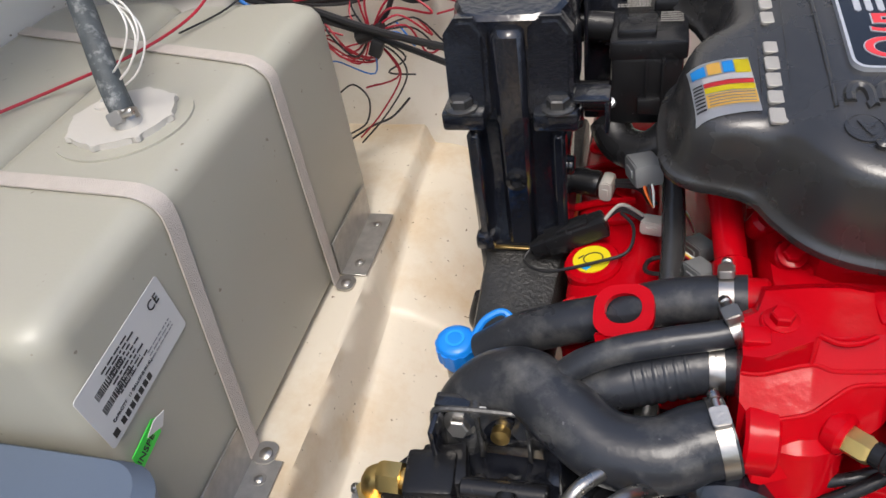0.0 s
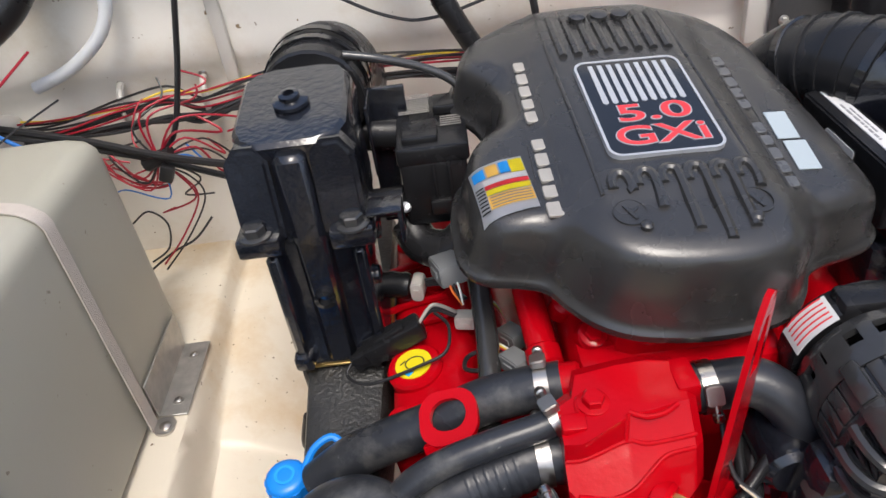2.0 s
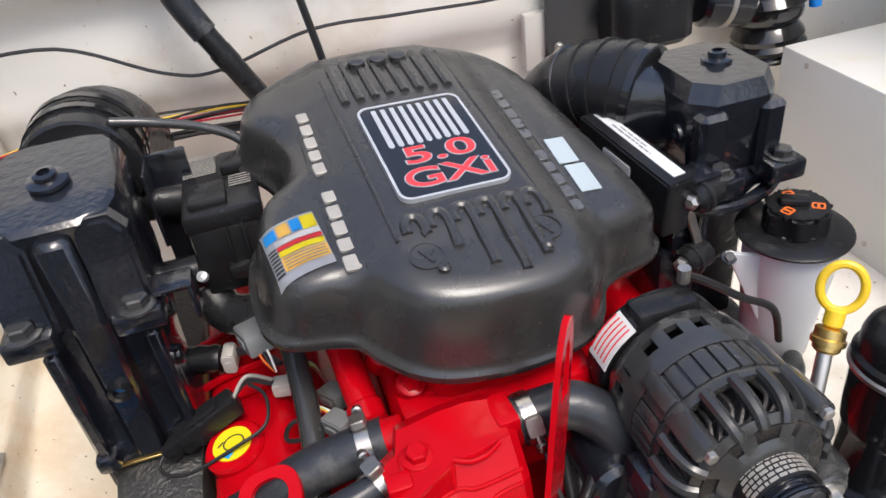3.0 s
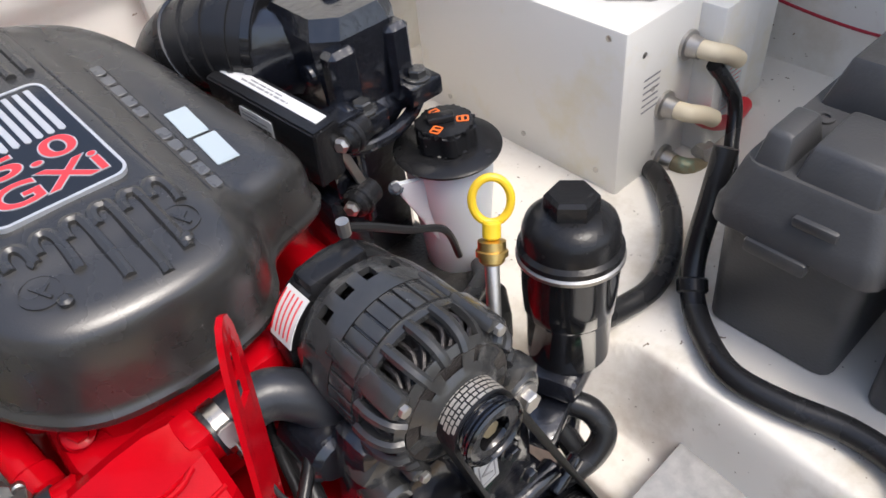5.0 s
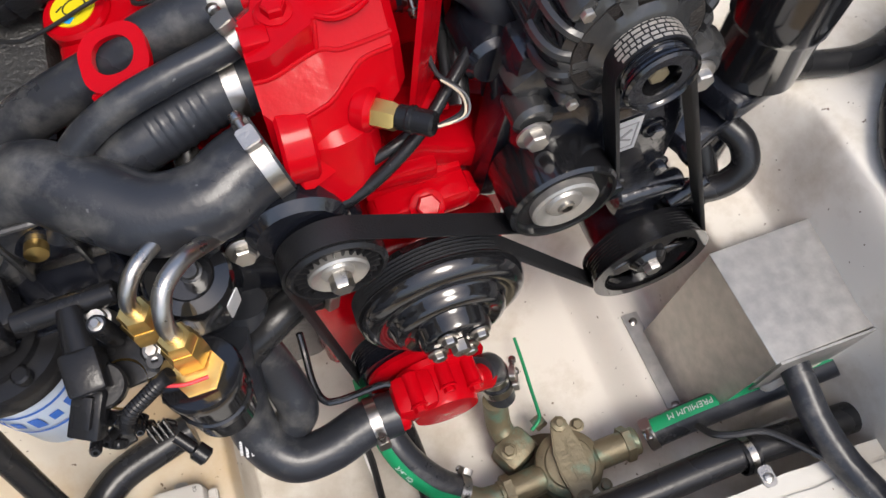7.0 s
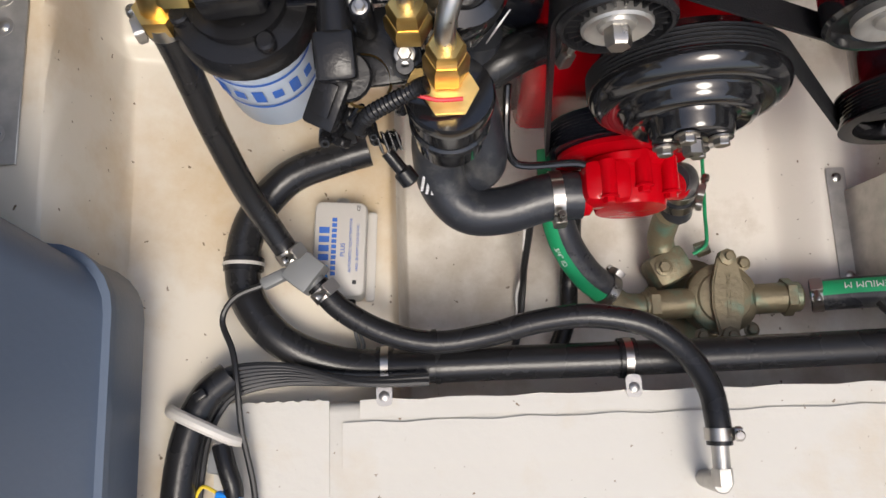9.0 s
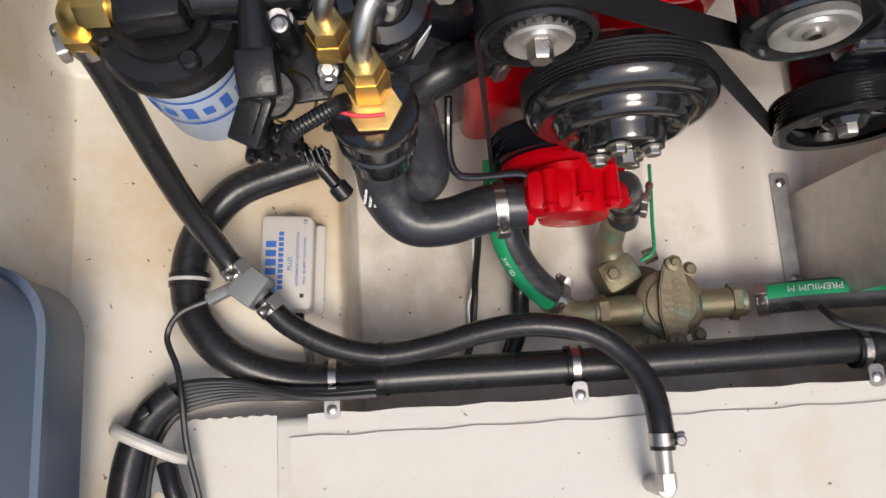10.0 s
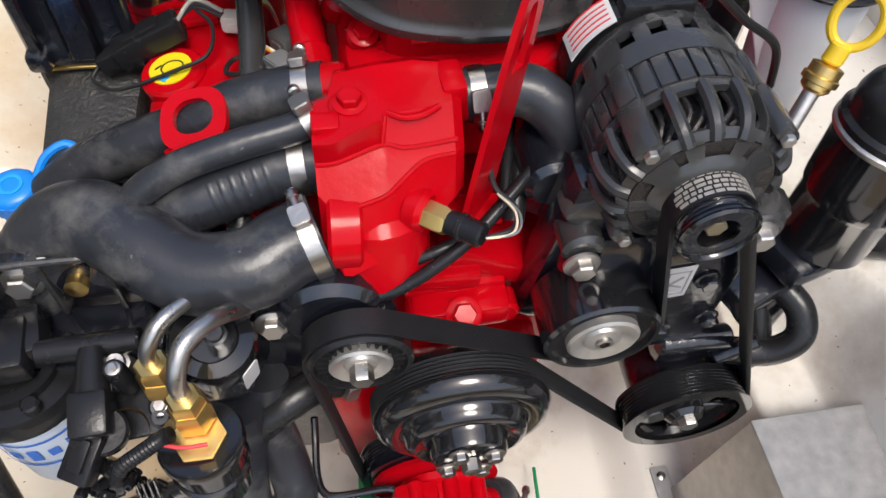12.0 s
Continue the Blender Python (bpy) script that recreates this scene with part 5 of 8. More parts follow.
# thin line and pipes along the transom behind the engine cover
cable([(-0.32, 1.25, 0.95), (-0.16, 1.235, 0.95), (-0.03, 1.235, 0.885), (0.05, 1.235, 0.872), (0.2, 1.235, 0.905), (0.35, 1.235, 0.90), (0.55, 1.235, 0.895), (0.75, 1.235, 0.93)], 0.0028, "wire_black", "thin black cable sagging along the transom", group="drop cables")
vent = hose("fuel_vent_hose", [(-0.02, 1.20, 1.10), (0.03, 1.19, 0.98), (0.08, 1.18, 0.88), (0.12, 1.17, 0.80), (0.14, 1.16, 0.72)], 0.0165, "thick black hose dropping behind the engine cover", "rubber_dark", [(0.93, (0, -1, 0))])
part("sleeve", tube(B(), [(0.02, 1.1925, 1.005), (0.03, 1.19, 0.98), (0.047, 1.1865, 0.945)], 0.0195, 18, 5), "rubber", vent, "thicker rubber sleeve")
part("sleeve", tube(B(), [(0.06, 1.184, 0.918), (0.072, 1.1815, 0.895)], 0.0178, 18, 5), "rubber_dark", vent)
cable([(0.17, 1.20, 1.08), (0.19, 1.20, 0.96), (0.205, 1.19, 0.85), (0.21, 1.18, 0.75)], 0.006, "wire_black", "black cable dropping behind the engine cover", group="drop cables")
# corrugated hose, clear hose and white box in the far corner
hose("corrugated_hose", [(-0.95, 1.08, 0.97), (-0.80, 1.09, 0.955), (-0.66, 1.12, 0.955), (-0.58, 1.17, 0.99), (-0.53, 1.22, 1.06)], 0.030, "ribbed black corrugated blower hose", "rubber_dark", steps=14)
hose("clear_hose", [(-0.48, 1.24, 1.05), (-0.455, 1.235, 0.98), (-0.48, 1.23, 0.92), (-0.55, 1.23, 0.87), (-0.62, 1.23, 0.845)], 0.0105, "milky clear plastic drain hose", "milky")
bm = box(B(), (-0.80, 1.17, 0.63), (0.24, 0.20, 0.34), bevel=0.025, seg=3)
solo("white_tank", bm, "white_plastic", "small white plastic tank on the shelf by the transom", "tank")
cable([(-0.70, 1.16, 0.91), (-0.67, 1.15, 0.87), (-0.66, 1.13, 0.82), (-0.60, 1.14, 0.76)], 0.0035, "wire_blue", "blue tube bent beside the white tank", "blue_tube", "tube")

bm = box(B(), (-0.306, 1.268, 0.90), (0.022, 0.016, 0.24), bevel=0.003)
solo("wall_batten", bm, "white_plastic", "narrow white batten on the transom wall", "batten")

# ---- on top of the engine: thermostat housing, coolant hoses, lifting eyes, plugs ----
def thermostat_housing():
    t = thing("thermostat_housing", "glossy red cast thermostat housing with hose outlets", "thermostat housing", (0.18, 0.47, 0.66))

    def sec(x, toe, crease, foot, brow, back):
        """One upright cut: under the toe, toe, crease, foot and top of the step, back edge, back, belly."""
        return [(x, y, z) for y, z in ((toe[0] + 0.028, toe[1] - 0.042), toe, crease, foot, brow, back, (back[0] + 0.018, back[1] - 0.012), (back[0] + 0.016, 0.700))]
    bm = loft(B(), [sec(0.119, (0.428, 0.686), (0.441, 0.730), (0.459, 0.745), (0.4595, 0.766), (0.498, 0.768)),
                    sec(0.133, (0.403, 0.672), (0.427, 0.719), (0.4585, 0.746), (0.4560, 0.769), (0.505, 0.771)),
                    sec(0.140, (0.402, 0.672), (0.428, 0.721), (0.459, 0.747), (0.4575, 0.771), (0.527, 0.775)),
                    sec(0.172, (0.412, 0.680), (0.436, 0.728), (0.467, 0.753), (0.4745, 0.773), (0.530, 0.778)),
                    sec(0.178, (0.415, 0.682), (0.439, 0.731), (0.4655, 0.7525), (0.478, 0.774), (0.531, 0.778)),
                    sec(0.203, (0.429, 0.692), (0.455, 0.743), (0.464, 0.752), (0.481, 0.775), (0.531, 0.780)),
                    sec(0.229, (0.447, 0.706), (0.459, 0.745), (0.466, 0.753), (0.487, 0.774), (0.528, 0.778)),
                    sec(0.237, (0.456, 0.710), (0.466, 0.744), (0.472, 0.750), (0.492, 0.768), (0.522, 0.771))])
    bmesh.ops.bevel(bm, geom=[e for e in bm.edges if e.calc_face_angle(0) > 0.20], offset=0.0024, segments=2, affect="EDGES", clamp_overlap=True)
    part("casting", bm, "red_paint", t, sharp=0.30)
    for a, b, r in (((0.15, 0.437, 0.692), (0.122, 0.437, 0.694), 0.0345), ((0.15, 0.492, 0.712), (0.105, 0.492, 0.712), 0.024), ((0.15, 0.548, 0.742), (0.110, 0.553, 0.738), 0.021),
                    ((0.14, 0.505, 0.758), (0.112, 0.497, 0.753), 0.012), ((0.225, 0.52, 0.748), (0.258, 0.520, 0.748), 0.0215)):
        part("outlet", cyl(B(), a, b, r, 24, 0.003), "red_paint", t)
    part("outlet_pad", box(B(), (0.232, 0.514, 0.764), (0.022, 0.038, 0.030), (0, 0, 4), bevel=0.005), "red_paint", t)
    part("bleed_pad", box(B(), (0.130, 0.477, 0.769), (0.022, 0.018, 0.012), (6, 0, 0), bevel=0.003), "red_paint", t)
    part("bolt_pad", lathe(B(), [(0.017, -0.006), (0.017, 0.0015), (0.0155, 0.003), (0, 0.003)], (0.150, 0.4945, 0.7705), (0, -0.05, 1), 28), "red_paint", t)
    bolt((0.150, 0.4945, 0.7730), (0, -0.05, 1), 0.0098, t, "red_paint")
    part("raised_band", tube(B(), [(0.177, 0.4800, 0.774), (0.190, 0.4735, 0.7735), (0.205, 0.4745, 0.7745), (0.218, 0.482, 0.7750)], 0.0026, 8, 5), "red_paint", t)
    for line in ([(0.120, 0.4585, 0.7455), (0.136, 0.4580, 0.7465), (0.172, 0.4665, 0.7535), (0.188, 0.4635, 0.7515), (0.208, 0.4640, 0.7525), (0.231, 0.4665, 0.7535)], [(0.172, 0.4665, 0.7535), (0.1735, 0.4715, 0.7640), (0.1755, 0.4770, 0.7745)],
                 [(0.133, 0.4275, 0.7205), (0.152, 0.4315, 0.7245), (0.172, 0.4360, 0.7290), (0.188, 0.4460, 0.7370), (0.204, 0.4555, 0.7440), (0.228, 0.4590, 0.7455)]):
        part("cast_ridge", tube(B(), line, 0.0020, 8, 4), "red_paint", t)
    part("sender_boss", cyl(B(), (0.190, 0.444, 0.706), (0.2045, 0.432, 0.708), 0.0185, 22, 0.004), "red_paint", t)
    # temperature sender
    part("sender_hex", hexa(B(), (0.203, 0.431, 0.708), (0.75, -0.62, 0.1), 0.0125, 0.020), "brass", t, "brass sender fitting")
    snd = part("sender_plug", cyl(B(), (0.218, 0.420, 0.710), (0.243, 0.399, 0.714), 0.0105, 16, 0.002), "black_plastic", t)
    part("ring", cyl(B(), (0.226, 0.4133, 0.7113), (0.230, 0.410, 0.712), 0.0118, 16, 0.001), "black_plastic", snd)
    return t


thermostat_housing()

hose("coolant_hose_large", [(0.1175, 0.4335, 0.692), (0.090, 0.426, 0.687), (0.06, 0.412, 0.682), (0.015, 0.415, 0.680), (-0.025, 0.440, 0.688), (-0.062, 0.467, 0.692), (-0.10, 0.475, 0.672), (-0.130, 0.470, 0.630), (-0.138, 0.468, 0.57), (-0.135, 0.47, 0.50)],
     0.0335, "thick black S-bent rubber coolant hose", "rubber", [(0.045, (-0.3, -0.25, 1))], seg=28)
ribbed = hose("coolant_hose_ribbed", [(0.128, 0.492, 0.712), (0.095, 0.492, 0.710), (0.055, 0.485, 0.702), (0.01, 0.475, 0.690), (-0.03, 0.470, 0.668), (-0.06, 0.468, 0.64)], 0.0255, "ribbed black rubber coolant hose", "rubber", [(0.14, (-0.2, 0.3, 1))], seg=22)
for k in range(6):
    p = Vector((0.080, 0.4895, 0.7070)).lerp(Vector((0.036, 0.4805, 0.6975)), k / 5)
    part("rib", lathe(B(), [(0.0250, -0.0038), (0.0259, -0.0015), (0.0261, 0.0), (0.0259, 0.0015), (0.0250, 0.0038)], p, (-1, -0.2, -0.22), 22, cap=False), "rubber", ribbed)
hose("bypass_hose", [(0.126, 0.501, 0.756), (0.105, 0.495, 0.750), (0.06, 0.486, 0.745), (0.015, 0.478, 0.735), (-0.022, 0.470, 0.715), (-0.05, 0.458, 0.68), (-0.07, 0.450, 0.64)], 0.0128, "thin black rubber bypass hose", "rubber", [(0.09, (0, 0.2, 1))])
hose("riser_coolant_hose", [(0.132, 0.551, 0.740), (0.10, 0.553, 0.735), (0.055, 0.556, 0.722), (0.01, 0.555, 0.702), (-0.04, 0.553, 0.685), (-0.085, 0.552, 0.665), (-0.125, 0.550, 0.635)], 0.0225, "black rubber coolant hose to the exhaust manifold", "rubber", [(0.1, (0.1, 0.3, 1))], seg=22)
hose("riser_coolant_hose", [(0.245, 0.520, 0.748), (0.27, 0.520, 0.750), (0.30, 0.515, 0.752), (0.325, 0.500, 0.735), (0.340, 0.490, 0.700), (0.345, 0.49, 0.65), (0.35, 0.50, 0.60)], 0.0225, "black rubber coolant hose bending behind the alternator", "rubber", [(0.09, (0.1, -0.8, 0.5))], seg=22)


def lifting_eye_left():
    """A red plate eye that the manifold hose passes through."""
    pm = plane_at((0.022, 0.535, 0.729), (1, -0.1, 0.25), (-0.05, 0.85, 0.30))
    bm = ring_slab(B(), round_rect(0.058, 0.054, 0.020, 5), [(x, y + 0.002) for x, y in round_rect(0.036, 0.031, 0.0152, 5)], -0.003, 0.003, pm)
    eye = solo("lifting_eye", bm, "red_paint", "red painted plate lifting eye round a hose", "lifting eye", "lifting eyes")
    part("foot", slab(B(), [(-0.026, -0.075), (0.026, -0.075), (0.027, 0.0), (-0.027, 0.0)], -0.0028, 0.0028, plane_at((0.022, 0.514, 0.721), (1, -0.1, 0.25), (-0.02, 0.35, 0.93))), "red_paint", eye)


def lifting_eye_right():
    m = plane_at((0.266, 0.470, 0.785), (0.62, 0.78, -0.25), (0.17, 0.18, 1))
    bm = B()
    outer = [(-0.030, -0.11), (0.030, -0.11)] + [(x, y) for x, y in ((0.029, -0.06), (0.028, 0.0), (0.026, 0.04), (0.023, 0.07))] + [(0.018, 0.088), (0.010, 0.100), (0.0, 0.103), (-0.010, 0.100), (-0.018, 0.088)] + [(x, y) for x, y in ((-0.023, 0.07), (-0.026, 0.04), (-0.028, 0.0), (-0.029, -0.06))]
    inner = []
    for x, y in outer:
        inner.append((x * 0.46, 0.055 + max(-1, min(1, (y - 0.055) / 0.045)) * 0.026))
    outer, inner = [(x * 0.84, y) for x, y in outer], [(x * 0.84, y) for x, y in inner]
    ring_slab(bm, outer, inner, -0.0025, 0.0025, m)
    eye = solo("lifting_eye", bm, "red_paint", "tall red painted plate lifting eye with a slot", "lifting eye", "lifting eyes")
    part("foot", box(B(), (0.245, 0.455, 0.676), (0.05, 0.03, 0.006), bevel=0.001), "red_paint", eye)


lifting_eye_left()
lifting_eye_right()


def oil_cap():
    c = thing("oil_filler_cap", "oil filler cap with a yellow oil-can label on the valve cover", "cap", (-0.02, 0.669, 0.67))
    m = plane_at((-0.018, 0.668, 0.664), (1, 0.05, 0.16), (0, 1, 0.05))
    bm = lathe(B(), [(0.033, -0.012), (0.033, 0.004), (0.030, 0.008), (0.023, 0.009), (0, 0.009)], (0, 0, 0), (0, 0, 1), 32)
    put(bm, bm.verts, m)
    part("cap_body", bm, "red_paint", c)
    bm = slab(B(), circle(0.0215, 36), 0.009, 0.0104, m)
    disc = part("cap_label", bm, "lemon", c, "yellow oil-can label")
    bm = B()
    ring_slab(bm, [(x * 1.2 + 0.002, y) for x, y in circle(0.0098, 20)], [(x * 1.2 + 0.002, y) for x, y in circle(0.0086, 20)], 0.0105, 0.0112)
    box(bm, (-0.012, 0.004, 0.0108), (0.008, 0.0015, 0.0006), (0, 0, 35))
    put(bm, bm.verts, m)
    part("oil_can_mark", bm, "ink", disc)
    bm = slab(B(), [(-0.013, -0.012), (-0.006, -0.018), (0.000, -0.013), (-0.008, -0.009)], 0.0104, 0.0111, m)
    part("drop_mark", bm, "sky_blue", disc)


oil_cap()
bolt((-0.028, 0.905, 0.665), (0.1, 0, 1), 0.010, engine, "red_paint")
bolt((-0.035, 0.60, 0.662), (0.1, 0, 1), 0.009, engine, "red_paint")
bolt((0.01, 0.80, 0.672), (0.1, 0, 1), 0.009, engine, "red_paint")
# raised mouldings on the valve cover
for y in (0.74, 0.78, 0.86):
    bm = tube(B(), [(-0.06, y, 0.655), (-0.02, y, 0.668), (0.025, y, 0.674)], 0.005, 8, 4)
    part("moulding", bm, "red_paint", engine)
# fuel rail and bosses on the intake
bm = cyl(B(), (0.112, 0.70, 0.772), (0.122, 0.600, 0.728), 0.016, 20, 0.004)
rail = part("fuel_rail", bm, "red_paint", engine)
part("schrader_valve", cyl(B(), (0.136, 0.66, 0.765), (0.150, 0.648, 0.778), 0.004, 10), "steel", rail)
part("end_cap", cyl(B(), (0.1205, 0.612, 0.733), (0.123, 0.588, 0.7225), 0.0185, 20, 0.004), "red_paint", rail)
for p0, p1, r in (((0.165, 0.60, 0.75), (0.170, 0.585, 0.765), 0.016), ((0.20, 0.60, 0.75), (0.205, 0.575, 0.765), 0.02), ((0.30, 0.62, 0.74), (0.33, 0.585, 0.74), 0.022), ((0.145, 0.65, 0.74), (0.152, 0.64, 0.765), 0.014)):
    part("cast_boss", cyl(B(), p0, p1, r, 18, 0.004), "red_paint", engine)
for y in (0.565, 0.60):
    bm = tube(B(), [(0.16, y + 0.02, 0.742), (0.22, y, 0.775), (0.28, y, 0.775), (0.335, y + 0.02, 0.742)], 0.008, 8, 5)
    part("cast_rib", bm, "red_paint", engine)
bolt((0.168, 0.583, 0.768), (0, -0.5, 1), 0.009, engine, "red_paint")
bolt((0.30, 0.59, 0.772), (0, -0.5, 1), 0.009, engine, "red_paint")
bm = B()
box(bm, (0.278, 0.480, 0.594), (0.125, 0.075, 0.032), (0, 28, 0), bevel=0.006)
box(bm, (0.215, 0.455, 0.602), (0.085, 0.05, 0.022), (0, 4, 0), bevel=0.006)
part("water_crossover", bm, "red_paint", engine)
bm = B()
box(bm, (0.234, 0.448, 0.578), (0.098, 0.024, 0.014), (0, -3, 0), bevel=0.004)
part("gasket_flange", bm, "red_paint", engine)
for x, z in ((0.196, 0.560), (0.282, 0.562)):
    part("cast_lug", cyl(B(), (x, 0.44, z), (x, 0.412, z + 0.004), 0.012, 16, 0.003), "red_paint", engine)


# plugs and the braided loom between valve cover and intake
def plug(p, d, size, material, label):
    m = plane_at(p, d, (0, 0, 1) if abs(Vector(d).normalized().z) < 0.8 else (0, 1, 0))
    t = thing("wiring_plug", label, "connector", p, "wiring plugs")
    bm = slab(B(), round_rect(size[0], size[1], size[1] * 0.2, 2), -size[2] / 2, size[2] / 2, m, bevel=0.0015)
    part("shell", bm, material, t)
    bm = slab(B(), round_rect(size[0] * 0.45, size[1] * 0.35, 0.001, 2), -size[2] / 2 - 0.002, size[2] / 2 + 0.002, m)
    part("latch", bm, material, t)
    return t


plug((0.033, 0.713, 0.768), (0.3, -0.9, 0.2), (0.044, 0.026, 0.030), "grey_plug", "large grey sensor plug with coloured wires")
plug((0.096, 0.672, 0.694), (0.5, -0.8, 0.2), (0.034, 0.020, 0.022), "grey_plug", "small grey injector wiring plug")
plug((0.094, 0.612, 0.713), (0.5, -0.8, 0.2), (0.034, 0.020, 0.022), "grey_plug", "small grey injector wiring plug")
plug((-0.010, 0.786, 0.689), (1, -0.2, 0), (0.016, 0.028, 0.026), "white_plastic", "white wiring plug on a black boot")
plug((0.046, 0.712, 0.691), (1, -0.2, 0), (0.026, 0.018, 0.018), "white_plastic", "white wiring plug joined to black wires")
part_boot = solo("rubber_boot", tube(B(), [(-0.075, 0.80, 0.69), (-0.05, 0.795, 0.692), (-0.02, 0.788, 0.69)], 0.017, 14, 4, corrugate=0.04), "black_plastic", "ribbed black rubber boot of a sensor plug", "connector")
bm = B()
box(bm, (0, 0, 0), (0.075, 0.026, 0.026), bevel=0.004)
box(bm, (0.0, 0, 0.012), (0.04, 0.018, 0.010), bevel=0.002)
box(bm, (-0.046, 0, 0), (0.022, 0.018, 0.02), bevel=0.003)
put(bm, bm.verts, pose(-0.040, 0.700, 0.684, 0, -22, 8))
solo("wiring_plug", bm, "black_plastic", "black sealed wiring plug lying on the valve cover", "connector", "wiring plugs")
for k, (m, dz) in enumerate((("wire_black", 0), ("wire_black", 0.004), ("letter", 0.008))):
    cable([(-0.008, 0.704, 0.702), (0.01, 0.716, 0.708 + dz), (0.035, 0.714, 0.695 + dz)], 0.0022, m, "short wire joining two plugs", "plug_wire", group="plug wires")
    cable([(0.0, 0.784, 0.692 + dz), (0.025, 0.775, 0.696 + dz), (0.04, 0.752 - dz, 0.70), (0.048, 0.728, 0.71)], 0.0024, "wire_black", "short black wire joining two plugs", "plug_wire", group="plug wires")
cable([(-0.085, 0.70, 0.668), (-0.10, 0.68, 0.655), (-0.07, 0.655, 0.662), (-0.01, 0.655, 0.682), (0.02, 0.665, 0.69), (0.025, 0.695, 0.70), (0.01, 0.715, 0.705)], 0.002, "wire_black", "thin black lead looped round the oil cap", "plug_wire", group="plug wires")
cable([(0.094, 0.628, 0.713), (0.07, 0.65, 0.70), (0.045, 0.648, 0.695), (0.040, 0.625, 0.70), (0.055, 0.610, 0.71), (0.075, 0.612, 0.715)], 0.0025, "wire_black", "black injector lead in a loop", "plug_wire", group="plug wires")
for k, m in enumerate(("wire_red", "wire_yellow", "wire_white")):
    cable([(0.088 + 0.003 * k, 0.625, 0.714), (0.075, 0.645 + 0.003 * k, 0.708), (0.062, 0.655, 0.70)], 0.0013, m, "thin coloured injector plug wire", "plug_wire", group="plug wires")
    cable([(0.033 + 0.004 * k, 0.697, 0.766), (0.036 + 0.004 * k, 0.685, 0.758), (0.045, 0.68, 0.742)], 0.0013, ("ink_orange", "wire_black", "wire_white")[k], "short coloured sensor plug wire", "plug_wire", group="plug wires")
    cable([(0.09, 0.69, 0.70), (0.08, 0.705 + 0.004 * k, 0.712), (0.065, 0.71, 0.71)], 0.0013, m, "thin coloured injector plug wire", "plug_wire", group="plug wires")
hose("braided_loom", [(0.055, 0.86, 0.76), (0.062, 0.76, 0.755), (0.066, 0.69, 0.735), (0.066, 0.62, 0.71), (0.058, 0.55, 0.685), (0.048, 0.49, 0.66), (0.045, 0.45, 0.62)], 0.0125, "black braided wiring loom beside the intake", "black_cast", category="wiring loom", steps=14)
cable([(0.262, 0.498, 0.742), (0.260, 0.470, 0.722), (0.262, 0.448, 0.712), (0.275, 0.430, 0.708), (0.268, 0.405, 0.713), (0.245, 0.397, 0.714)], 0.0023, "wire_black", "twisted black sender lead", group="sender leads")
for k, m in enumerate(("beige", "grey_plug")):
    cable([(0.262, 0.44, 0.714), (0.272 + 0.003 * k, 0.418, 0.716), (0.266 + 0.003 * k, 0.398, 0.716), (0.244, 0.396, 0.715)], 0.0011, m, "thin pale sender wire", group="sender leads")
hose("vent_tube", [(0.30, 0.56, 0.70), (0.285, 0.50, 0.685), (0.27, 0.455, 0.672), (0.22, 0.425, 0.668), (0.17, 0.42, 0.65)], 0.0052, "thin black rubber tube under the thermostat housing", "rubber_dark")
hose("wiring_conduit", [(0.335, 0.575, 0.735), (0.315, 0.53, 0.705), (0.295, 0.49, 0.68), (0.285, 0.455, 0.655)], 0.010, "black printed conduit behind the lifting eye", "rubber_dark")


